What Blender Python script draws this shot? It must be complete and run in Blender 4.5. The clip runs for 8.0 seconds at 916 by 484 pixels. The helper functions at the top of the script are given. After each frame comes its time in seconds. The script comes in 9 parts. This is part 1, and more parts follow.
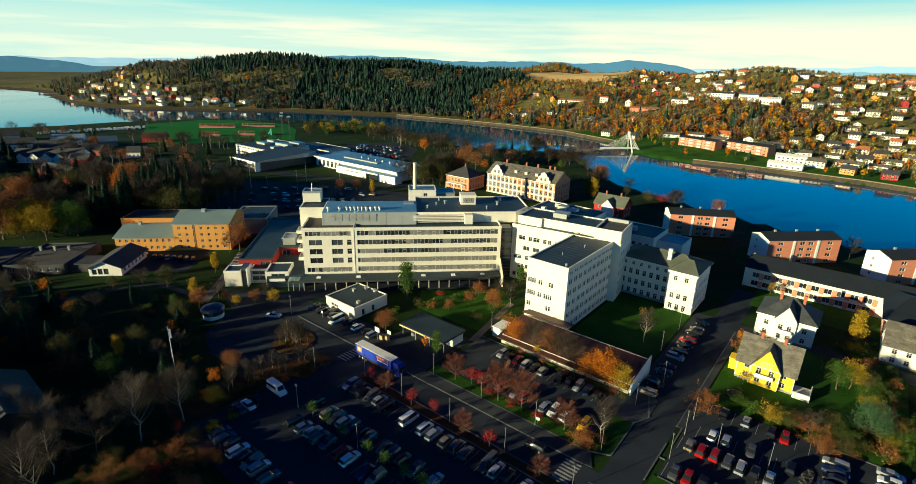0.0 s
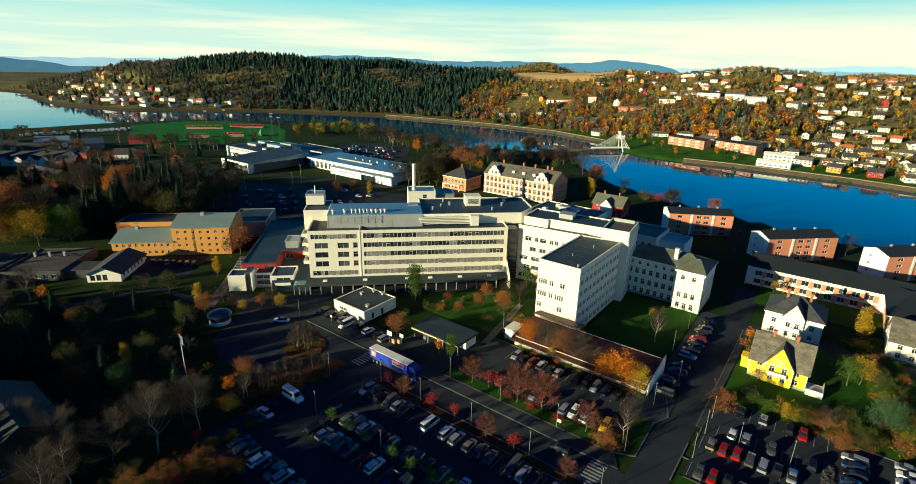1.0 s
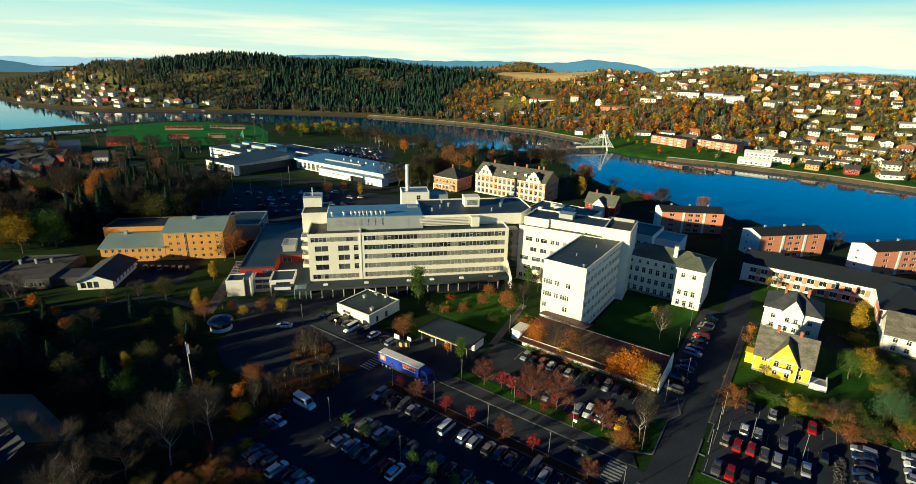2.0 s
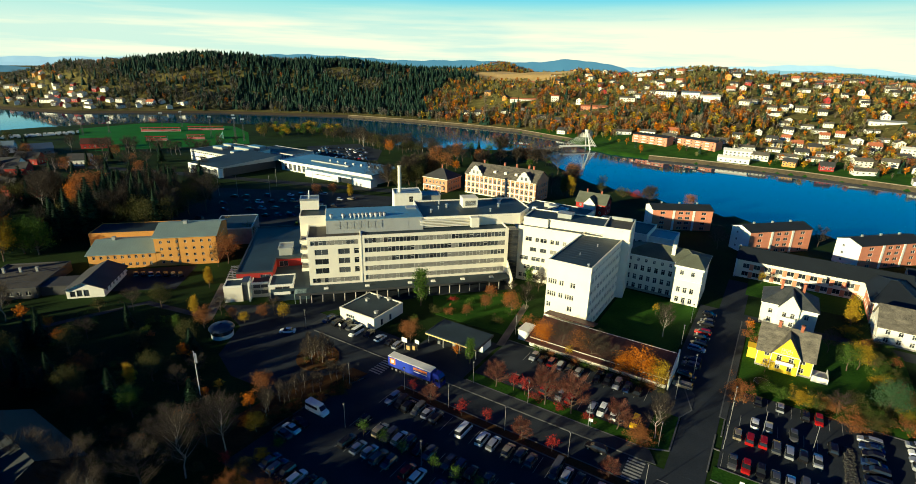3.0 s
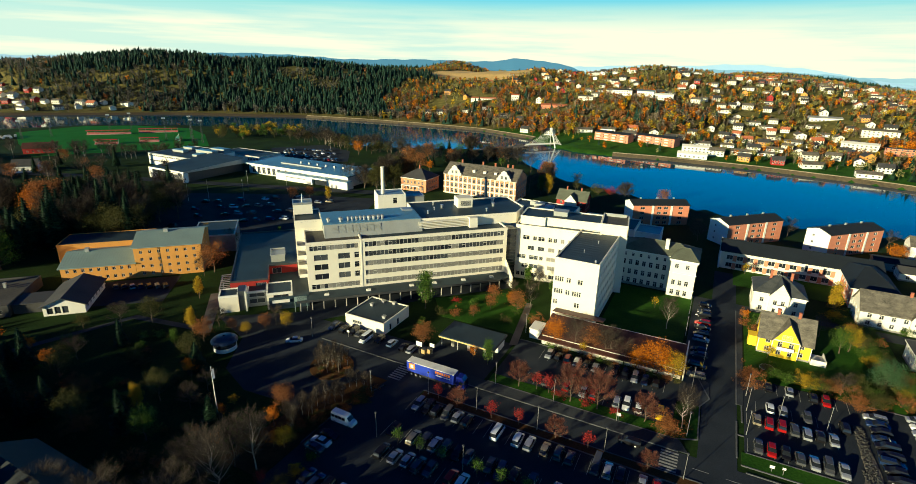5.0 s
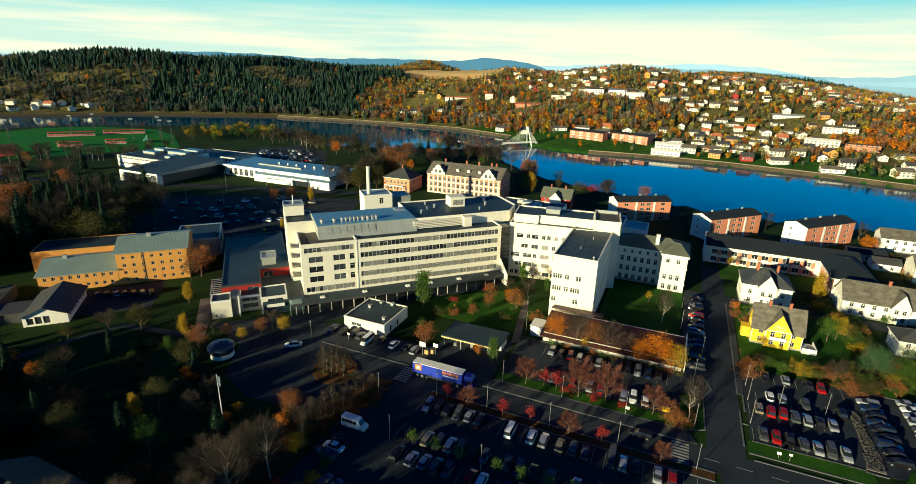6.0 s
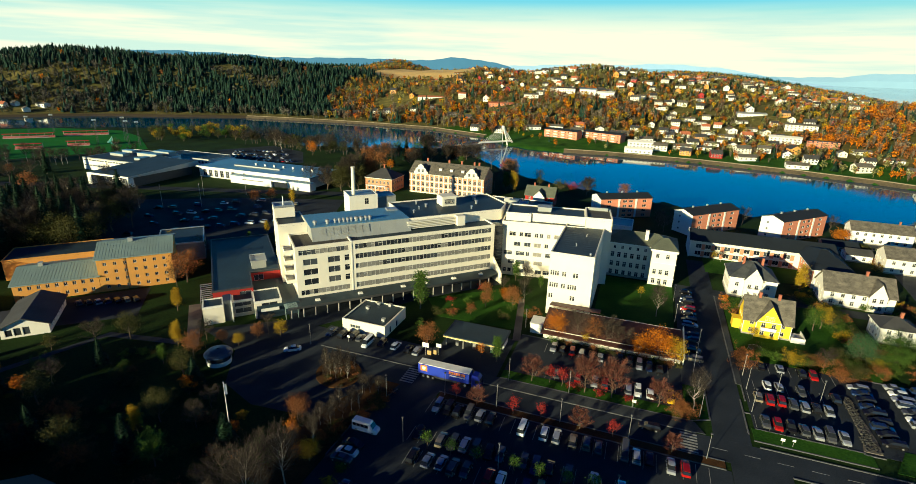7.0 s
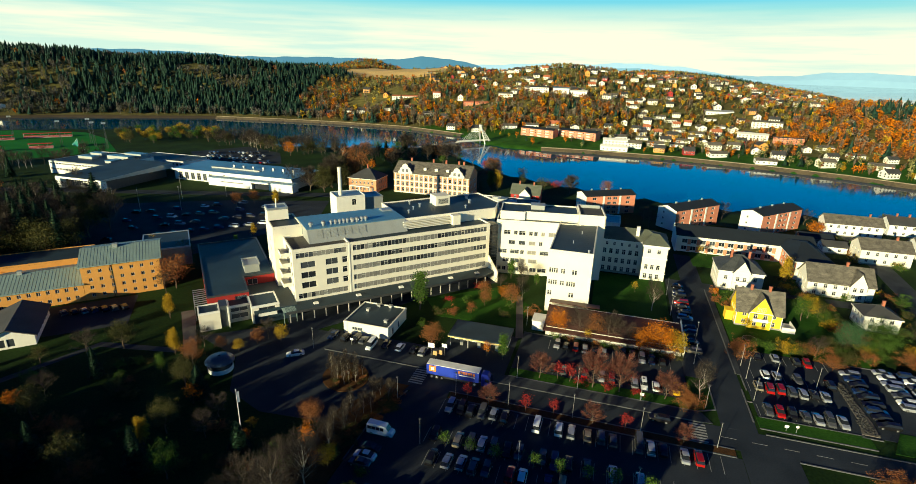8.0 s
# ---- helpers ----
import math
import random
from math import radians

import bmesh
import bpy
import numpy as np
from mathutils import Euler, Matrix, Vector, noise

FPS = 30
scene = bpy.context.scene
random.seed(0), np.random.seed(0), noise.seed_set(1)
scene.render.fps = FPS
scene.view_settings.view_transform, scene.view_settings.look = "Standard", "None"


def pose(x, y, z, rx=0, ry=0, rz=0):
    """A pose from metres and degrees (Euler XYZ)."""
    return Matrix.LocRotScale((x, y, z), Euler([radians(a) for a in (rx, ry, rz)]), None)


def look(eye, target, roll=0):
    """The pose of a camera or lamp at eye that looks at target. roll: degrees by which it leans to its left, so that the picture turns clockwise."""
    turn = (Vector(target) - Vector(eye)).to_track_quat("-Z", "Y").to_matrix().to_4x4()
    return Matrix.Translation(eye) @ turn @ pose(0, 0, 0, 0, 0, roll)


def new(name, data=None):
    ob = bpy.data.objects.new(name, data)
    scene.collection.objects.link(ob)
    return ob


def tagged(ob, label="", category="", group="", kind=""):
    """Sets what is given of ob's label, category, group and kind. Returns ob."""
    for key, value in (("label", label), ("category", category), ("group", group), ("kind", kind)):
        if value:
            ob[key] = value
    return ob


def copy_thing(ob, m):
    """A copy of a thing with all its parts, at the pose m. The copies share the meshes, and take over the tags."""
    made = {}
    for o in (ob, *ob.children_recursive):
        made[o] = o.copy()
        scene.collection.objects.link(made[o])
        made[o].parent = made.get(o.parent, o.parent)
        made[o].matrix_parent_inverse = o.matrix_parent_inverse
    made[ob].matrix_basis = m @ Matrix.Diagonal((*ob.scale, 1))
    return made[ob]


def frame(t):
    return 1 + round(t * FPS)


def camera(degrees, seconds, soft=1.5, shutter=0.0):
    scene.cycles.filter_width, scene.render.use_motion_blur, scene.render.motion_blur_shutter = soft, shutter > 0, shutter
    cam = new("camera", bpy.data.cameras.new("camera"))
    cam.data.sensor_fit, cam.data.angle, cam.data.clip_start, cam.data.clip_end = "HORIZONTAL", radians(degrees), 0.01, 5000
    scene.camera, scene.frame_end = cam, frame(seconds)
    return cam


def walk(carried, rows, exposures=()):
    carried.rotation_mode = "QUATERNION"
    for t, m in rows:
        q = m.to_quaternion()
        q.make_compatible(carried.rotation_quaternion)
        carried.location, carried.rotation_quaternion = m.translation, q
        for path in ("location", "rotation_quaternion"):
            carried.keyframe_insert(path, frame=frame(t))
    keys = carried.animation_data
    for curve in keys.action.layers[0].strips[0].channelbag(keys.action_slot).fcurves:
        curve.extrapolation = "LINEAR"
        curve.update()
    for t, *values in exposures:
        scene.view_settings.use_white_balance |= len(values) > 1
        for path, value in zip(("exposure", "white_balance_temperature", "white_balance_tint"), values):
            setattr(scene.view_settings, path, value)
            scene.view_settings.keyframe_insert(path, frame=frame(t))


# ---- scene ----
cam = camera(83.5, 8.0, soft=0.8)
METRES, EYE, TILT, LEAN, TURN = 64.0, 74.7, 0.0, 0.0, -6.4
ROWS = [
    (0.0, 0.0, 0.0, 0.0, 0.43, -19.23, -1.24),
    (0.5, -0.0555, 0.0071, 0.0022, -0.32, -19.21, -1.26),
    (1.0, -0.1161, 0.0147, 0.0037, -1.28, -19.22, -1.22),
    (1.5, -0.1727, 0.0225, 0.0051, -2.36, -19.22, -1.23),
    (3.0, -0.3539, 0.0519, 0.0102, -6.24, -19.22, -1.24),
    (3.5, -0.4126, 0.0642, 0.0113, -7.26, -19.21, -1.24),
    (4.0, -0.4756, 0.0782, 0.0115, -8.35, -19.21, -1.21),
    (4.5, -0.5336, 0.0913, 0.0105, -9.88, -19.2, -1.26),
    (6.0, -0.7183, 0.1439, 0.0005, -14.96, -19.18, -1.35),
    (6.5, -0.7774, 0.164, -0.0031, -16.63, -19.15, -1.4),
    (7.0, -0.8421, 0.1875, -0.0066, -18.46, -19.14, -1.47),
    (7.5, -0.9018, 0.2097, -0.0089, -20.13, -19.14, -1.46),
    (8.0, -0.9675, 0.2356, -0.0097, -21.82, -19.14, -1.47),
]
walk(cam, [(t, pose(0, 0, EYE, TILT, LEAN, TURN) @ pose(METRES * x, METRES * y, METRES * z, 90 + pitch, roll, yaw)) for t, x, y, z, yaw, pitch, roll in ROWS],
     [(0.0, 0.75, 6450, 0), (8.0, 0.75, 6450, 0)])

# ---- world, sun ----
SUN_EL, SUN_HEAD = 11.0, 69.0  # elevation; heading of the shadows from +y towards +x
world = bpy.data.worlds.new("world")
scene.world = world
world.use_nodes = True
wn, wl = world.node_tree.nodes, world.node_tree.links
wn.clear()
w_out = wn.new("ShaderNodeOutputWorld")
w_bg = wn.new("ShaderNodeBackground")
w_sky = wn.new("ShaderNodeTexSky")
w_sky.sky_type, w_sky.sun_disc = "NISHITA", False
w_sky.sun_elevation, w_sky.sun_rotation = radians(SUN_EL), radians(SUN_HEAD + 180)
w_sky.altitude, w_sky.air_density, w_sky.dust_density, w_sky.ozone_density = 5000.0, 0.4, 0.1, 6.0
w_bg.inputs["Strength"].default_value = 0.05
w_tc = wn.new("ShaderNodeTexCoord")
w_map = wn.new("ShaderNodeMapping")
w_map.inputs["Scale"].default_value = (1.6, 1.6, 26.0)
w_noise = wn.new("ShaderNodeTexNoise")
w_noise.inputs["Scale"].default_value, w_noise.inputs["Detail"].default_value = 1.9, 5.0
w_noise.inputs["Roughness"].default_value = 0.55
w_ramp = wn.new("ShaderNodeValToRGB")
w_ramp.color_ramp.elements[0].position, w_ramp.color_ramp.elements[1].position = 0.42, 0.68
w_ramp.color_ramp.elements[0].color, w_ramp.color_ramp.elements[1].color = (0.46, 0.46, 0.46, 1), (1.0, 1.0, 1.0, 1)
w_mix = wn.new("ShaderNodeMixRGB")
w_mix.inputs["Color2"].default_value = (14.4, 12.9, 9.6, 1)
wl.new(w_tc.outputs["Generated"], w_map.inputs["Vector"])
wl.new(w_map.outputs["Vector"], w_noise.inputs["Vector"])
w_sep = wn.new("ShaderNodeSeparateXYZ")
w_east = wn.new("ShaderNodeMath")  # the veil thickens towards the east
w_east.operation = "MULTIPLY_ADD"
w_east.inputs[1].default_value = 0.16
wl.new(w_sep.outputs["X"], w_east.inputs[0])
wl.new(w_noise.outputs["Fac"], w_east.inputs[2])
wl.new(w_east.outputs[0], w_ramp.inputs["Fac"])
w_thin = wn.new("ShaderNodeMapRange")  # the thin cloud lies low; overhead the sky is clear
w_thin.inputs["From Min"].default_value, w_thin.inputs["From Max"].default_value = 0.05, 0.105
w_thin.inputs["To Min"].default_value, w_thin.inputs["To Max"].default_value = 1.0, 0.0
w_mul = wn.new("ShaderNodeMath")
w_mul.operation = "MULTIPLY"
wl.new(w_tc.outputs["Generated"], w_sep.inputs["Vector"])
wl.new(w_sep.outputs["Z"], w_thin.inputs["Value"])
wl.new(w_ramp.outputs["Color"], w_mul.inputs[0])
wl.new(w_thin.outputs["Result"], w_mul.inputs[1])
wl.new(w_mul.outputs[0], w_mix.inputs["Fac"])
# towards the horizon the clear sky pales from azure to turquoise
w_deep = wn.new("ShaderNodeMixRGB")  # the dry autumn air overhead is a deep, dim blue
w_deep.blend_type = "MULTIPLY"
w_deep.inputs["Fac"].default_value, w_deep.inputs["Color2"].default_value = 1.0, (0.2, 0.6, 1.6, 1)
wl.new(w_sky.outputs["Color"], w_deep.inputs["Color1"])
below = w_deep.outputs["Color"]
for colour_, z0_, z1_ in (((0.0, 5.6, 13.6, 1), 0.15, 0.4), ((3.4, 9.2, 9.6, 1), 0.09, 0.17)):
    w_band = wn.new("ShaderNodeMapRange")
    w_band.inputs["From Min"].default_value, w_band.inputs["From Max"].default_value = z0_, z1_
    w_band.inputs["To Min"].default_value, w_band.inputs["To Max"].default_value = 1.0, 0.0
    w_pale = wn.new("ShaderNodeMixRGB")
    w_pale.inputs["Color2"].default_value = colour_
    wl.new(w_sep.outputs["Z"], w_band.inputs["Value"])
    wl.new(w_band.outputs["Result"], w_pale.inputs["Fac"])
    wl.new(below, w_pale.inputs["Color1"])
    below = w_pale.outputs["Color"]
wl.new(below, w_mix.inputs["Color1"])
wl.new(w_mix.outputs["Color"], w_bg.inputs["Color"])
wl.new(w_bg.outputs["Background"], w_out.inputs["Surface"])

sun_data = bpy.data.lights.new("sun", "SUN")
sun_data.energy, sun_data.angle, sun_data.color = 5.0, radians(0.5), (1.0, 0.87, 0.56)
sun = new("sun", sun_data)
HX, HY = math.sin(radians(SUN_HEAD)), math.cos(radians(SUN_HEAD))
sun.matrix_world = look((0, 0, 200), (HX * 100, HY * 100, 200 - 100 * math.tan(radians(SUN_EL))))


# ---- materials ----
def paint(name, color, var=0.25, big=0.25, fine=6.0, rough=0.75, bump=0.15, metal=0.0, rand=0.0, island=0.0, second=None,
          world_space=False, stretch=(1, 1, 1), ior=1.45, hue=None):
    """A surface whose colour wavers at two scales: stains of 1/big metres, grain of 1/fine metres."""
    m = bpy.data.materials.new(name)
    m.use_nodes = True
    n, l = m.node_tree.nodes, m.node_tree.links
    bsdf = n["Principled BSDF"]
    bsdf.inputs["Roughness"].default_value, bsdf.inputs["Metallic"].default_value = rough, metal
    bsdf.inputs["IOR"].default_value = ior
    if world_space:
        place = n.new("ShaderNodeNewGeometry").outputs["Position"]
    else:
        place = n.new("ShaderNodeTexCoord").outputs["Object"]
    mapping = n.new("ShaderNodeMapping")
    mapping.inputs["Scale"].default_value = stretch
    l.new(place, mapping.inputs["Vector"])
    parts = []
    for scale, detail in ((big, 3.0), (fine, 2.0)):
        t = n.new("ShaderNodeTexNoise")
        t.inputs["Scale"].default_value, t.inputs["Detail"].default_value = scale, detail
        l.new(mapping.outputs["Vector"], t.inputs["Vector"])
        parts.append(t)
    mean = n.new("ShaderNodeMath")
    mean.operation = "MULTIPLY_ADD"
    mean.inputs[1].default_value = 0.45
    l.new(parts[1].outputs["Fac"], mean.inputs[0])
    half = n.new("ShaderNodeMath")
    half.operation = "MULTIPLY"
    half.inputs[1].default_value = 0.55
    l.new(parts[0].outputs["Fac"], half.inputs[0])
    l.new(half.outputs[0], mean.inputs[2])
    factor = mean.outputs[0]
    for weight, node_type, socket in ((rand, "ShaderNodeObjectInfo", "Random"), (island, "ShaderNodeNewGeometry", "Random Per Island")):
        if weight:
            src = n.new(node_type)
            mixer = n.new("ShaderNodeMix")
            mixer.inputs[0].default_value = weight
            l.new(factor, mixer.inputs[2])
            l.new(src.outputs[socket], mixer.inputs[3])
            factor = mixer.outputs[0]
    ramp = n.new("ShaderNodeValToRGB")
    lo = [c * (1 - var) for c in color]
    hi = list(second) if second else [min(1.0, c * (1 + var)) for c in color]
    ramp.color_ramp.elements[0].position, ramp.color_ramp.elements[1].position = 0.3, 0.7
    ramp.color_ramp.elements[0].color, ramp.color_ramp.elements[1].color = (*lo, 1), (*hi, 1)
    l.new(factor, ramp.inputs["Fac"])
    l.new(ramp.outputs["Color"], bsdf.inputs["Base Color"])
    if bump:
        b = n.new("ShaderNodeBump")
        b.inputs["Strength"].default_value, b.inputs["Distance"].default_value = bump, 0.05
        l.new(parts[1].outputs["Fac"], b.inputs["Height"])
        l.new(b.outputs["Normal"], bsdf.inputs["Normal"])
    return m


def shiny(name, color, rough=0.05, metal=0.0, rand=0.0, second=None):
    return paint(name, color, var=0.1, big=0.5, fine=3.0, rough=rough, bump=0.0, metal=metal, rand=rand, second=second, ior=1.5)


M_GRASS = paint("grass", (0.01, 0.03, 0.006), 0.5, 0.06, 1.5, 0.95, 0.5, world_space=True, second=(0.024, 0.055, 0.009))
M_LAWN = paint("lawn", (0.011, 0.06, 0.005), 0.35, 0.1, 2.0, 0.95, 0.5, world_space=True, second=(0.045, 0.13, 0.012))
M_LAND = paint("land", (0.08, 0.095, 0.025), 0.5, 0.012, 0.15, 0.95, 0.4, world_space=True, second=(0.22, 0.18, 0.06))
M_LITTER = paint("leaf_litter", (0.07, 0.035, 0.014), 0.5, 0.2, 3.0, 0.95, 0.6, world_space=True, second=(0.13, 0.06, 0.02))
M_ASPHALT = paint("asphalt", (0.026, 0.034, 0.046), 0.35, 0.12, 4.0, 0.85, 0.3, world_space=True, second=(0.046, 0.055, 0.066))
M_ASPHALT_OLD = paint("worn_asphalt", (0.042, 0.05, 0.06), 0.35, 0.18, 5.0, 0.85, 0.3, world_space=True, second=(0.07, 0.078, 0.082))
M_GRAVEL = paint("gravel", (0.14, 0.12, 0.1), 0.35, 0.2, 5.0, 0.95, 0.5, world_space=True)
M_KERB = paint("kerb_stone", (0.11, 0.115, 0.115), 0.25, 0.6, 6.0, 0.9, 0.3)
M_LINE = paint("road_paint", (0.3, 0.3, 0.28), 0.4, 0.8, 6.0, 0.8, 0.1, world_space=True)
M_ROCK = paint("shore_rock", (0.17, 0.145, 0.11), 0.45, 0.25, 2.5, 0.95, 0.8, island=0.5)
M_SHORE = paint("shore_mud", (0.06, 0.048, 0.028), 0.4, 0.06, 0.6, 0.95, 0.5, world_space=True, second=(0.12, 0.09, 0.05))
M_PATH = paint("pale_path", (0.42, 0.34, 0.2), 0.3, 0.1, 2.0, 0.95, 0.3, world_space=True)
M_STUBBLE = paint("stubble_field", (0.66, 0.43, 0.15), 0.3, 0.03, 0.4, 0.95, 0.3, world_space=True)
M_TURF = paint("sports_turf", (0.014, 0.15, 0.02), 0.25, 0.05, 1.0, 0.95, 0.2, world_space=True)
M_CREAM = paint("cream_render", (0.78, 0.72, 0.58), 0.07, 0.3, 8.0, 0.85, 0.12)
M_CREAM_PANEL = paint("cream_panel", (0.78, 0.74, 0.63), 0.05, 0.2, 5.0, 0.6, 0.06)
M_WHITE = paint("white_paint", (0.8, 0.77, 0.68), 0.08, 0.5, 8.0, 0.75, 0.1)
M_WHITE_BOARD = paint("white_boarding", (0.79, 0.74, 0.62), 0.1, 0.6, 5.0, 0.75, 0.25, stretch=(0.3, 0.3, 7.0))
M_YELLOW_BOARD = paint("yellow_boarding", (0.82, 0.56, 0.03), 0.1, 0.6, 5.0, 0.75, 0.25, stretch=(0.3, 0.3, 7.0))
M_RED_BOARD = paint("red_boarding", (0.33, 0.018, 0.013), 0.2, 0.5, 6.0, 0.75, 0.25, stretch=(5.0, 5.0, 0.4))
M_BRICK = paint("red_brick", (0.34, 0.11, 0.06), 0.25, 0.4, 7.0, 0.9, 0.3, stretch=(1, 1, 2.5))
M_BRICK_PALE = paint("salmon_brick", (0.62, 0.23, 0.13), 0.15, 0.3, 6.0, 0.9, 0.25, stretch=(1, 1, 2.5))
M_BRICK_CREAM = paint("cream_and_brick", (0.58, 0.27, 0.14), 0.2, 0.4, 3.0, 0.9, 0.25, stretch=(1, 1, 2.5))
M_ORANGE = paint("ochre_render", (0.62, 0.29, 0.065), 0.12, 0.3, 7.0, 0.88, 0.2)
M_STONE = paint("grey_plinth", (0.26, 0.25, 0.23), 0.25, 0.5, 4.0, 0.9, 0.3)
# dark felt, the sky's teal sheen put into the base colour
M_BITUMEN = paint("sky_sheen_felt", (0.014, 0.034, 0.05), 0.35, 0.12, 3.0, 0.6, 0.2, second=(0.028, 0.055, 0.072))
M_BITUMEN_BROWN = paint("weathered_roof_felt", (0.075, 0.068, 0.055), 0.4, 0.18, 2.0, 0.75, 0.2)
M_ROOF_BLACK = paint("black_roof_metal", (0.013, 0.019, 0.024), 0.25, 0.2, 3.0, 0.75, 0.1)
M_SLATE = paint("slate_roof", (0.065, 0.06, 0.05), 0.5, 0.5, 3.2, 0.8, 0.6, second=(0.2, 0.175, 0.135), stretch=(1, 1, 2.2))
M_SLATE_DARK = paint("dark_slate_roof", (0.035, 0.042, 0.047), 0.35, 0.35, 4.5, 0.7, 0.5, second=(0.085, 0.09, 0.09), stretch=(1, 1, 2.2))
M_SLATE_GREEN = paint("green_slate_roof", (0.11, 0.12, 0.085), 0.3, 0.3, 3.5, 0.8, 0.4, stretch=(1, 1, 2.2))
M_ROOF_RED = paint("rust_red_roof_metal", (0.075, 0.026, 0.018), 0.2, 0.2, 3.0, 0.65, 0.15)
M_ROOF_TEAL = paint("grey_green_roof_metal", (0.24, 0.32, 0.29), 0.15, 0.15, 3.0, 0.5, 0.08)
M_ROOF_BLUE = paint("blue_grey_roof_sheet", (0.16, 0.22, 0.27), 0.2, 0.08, 2.0, 0.42, 0.08)
# grey roof sheet, the blue of the sky's light put into its colour
M_ROOF_SKY = paint("sky_tinted_roof_membrane", (0.1, 0.24, 0.36), 0.2, 0.06, 1.5, 0.4, 0.06)
M_ROOF_DARK = paint("charcoal_roof", (0.05, 0.05, 0.05), 0.3, 0.2, 3.0, 0.75, 0.3)
M_TILE_ORANGE = paint("clay_tile_roof", (0.42, 0.13, 0.06), 0.25, 0.3, 3.0, 0.85, 0.4)
M_CLAD = paint("grey_metal_cladding", (0.36, 0.37, 0.34), 0.1, 0.2, 3.0, 0.45, 0.08, metal=0.2)
M_METAL = paint("galvanised_steel", (0.5, 0.5, 0.48), 0.15, 0.8, 6.0, 0.4, 0.05, metal=0.7)
M_DARK_METAL = paint("dark_steel", (0.06, 0.062, 0.065), 0.2, 0.8, 6.0, 0.5, 0.05, metal=0.3)
M_CONCRETE = paint("concrete", (0.36, 0.34, 0.3), 0.2, 0.3, 5.0, 0.9, 0.25)
M_GLASS = shiny("window_glass", (0.018, 0.022, 0.028), 0.06, rand=0.6, second=(0.06, 0.07, 0.08))
M_BLIND = paint("window_blind", (0.21, 0.2, 0.175), 0.15, 0.3, 3.0, 0.6, 0.0, rand=0.5)
M_FRAME = paint("window_frame", (0.62, 0.6, 0.54), 0.1, 0.8, 6.0, 0.6, 0.0)
M_FRAME_DARK = paint("dark_window_frame", (0.09, 0.085, 0.08), 0.15, 0.8, 6.0, 0.6, 0.0)
M_WATER = shiny("water", (0.0, 0.06, 0.13), 0.02)


def make_water():
    n, l = M_WATER.node_tree.nodes, M_WATER.node_tree.links
    bsdf = n["Principled BSDF"]
    bsdf.inputs["IOR"].default_value = 1.33
    geo = n.new("ShaderNodeNewGeometry")
    waves = []
    for scale, strength in ((0.9, 0.01), (0.02, 0.006)):
        t = n.new("ShaderNodeTexNoise")
        t.inputs["Scale"].default_value, t.inputs["Detail"].default_value = scale, 3.0
        b = n.new("ShaderNodeBump")
        b.inputs["Strength"].default_value, b.inputs["Distance"].default_value = strength, 0.15 / scale * 0.2
        l.new(geo.outputs["Position"], t.inputs["Vector"])
        l.new(t.outputs["Fac"], b.inputs["Height"])
        if waves:
            l.new(waves[-1].outputs["Normal"], b.inputs["Normal"])
        waves.append(b)
    l.new(waves[-1].outputs["Normal"], bsdf.inputs["Normal"])
    wind, rough = n.new("ShaderNodeTexNoise"), n.new("ShaderNodeMapRange")  # patches of breeze between calm water
    wind.inputs["Scale"].default_value, wind.inputs["Detail"].default_value = 0.009, 2.0
    l.new(geo.outputs["Position"], wind.inputs["Vector"])
    rough.inputs["From Min"].default_value, rough.inputs["From Max"].default_value = 0.35, 0.6
    rough.inputs["To Min"].default_value, rough.inputs["To Max"].default_value = 0.025, 0.085
    l.new(wind.outputs["Fac"], rough.inputs["Value"])
    l.new(rough.outputs["Result"], bsdf.inputs["Roughness"])


make_water()


for m_ in (M_ASPHALT, M_ASPHALT_OLD, M_GRASS, M_LAWN, M_TURF, M_LAND, M_LITTER):  # rough grounds hardly shine
    m_.node_tree.nodes["Principled BSDF"].inputs["Specular IOR Level"].default_value = 0.12


def muddy(m):
    """Below the grass line the bank is bare mud and stones."""
    n, l = m.node_tree.nodes, m.node_tree.links
    sep, ramp, mix = n.new("ShaderNodeSeparateXYZ"), n.new("ShaderNodeMapRange"), n.new("ShaderNodeMixRGB")
    l.new(n.new("ShaderNodeNewGeometry").outputs["Position"], sep.inputs[0])
    ramp.inputs["From Min"].default_value, ramp.inputs["From Max"].default_value = -4.6, -4.0
    l.new(sep.outputs["Z"], ramp.inputs["Value"])
    bsdf = n["Principled BSDF"]
    old = bsdf.inputs["Base Color"].links[0].from_socket
    l.new(ramp.outputs["Result"], mix.inputs["Fac"])
    mix.inputs["Color1"].default_value = (0.065, 0.05, 0.032, 1)
    l.new(old, mix.inputs["Color2"])
    l.new(mix.outputs["Color"], bsdf.inputs["Base Color"])


muddy(M_GRASS)
muddy(M_LAND)


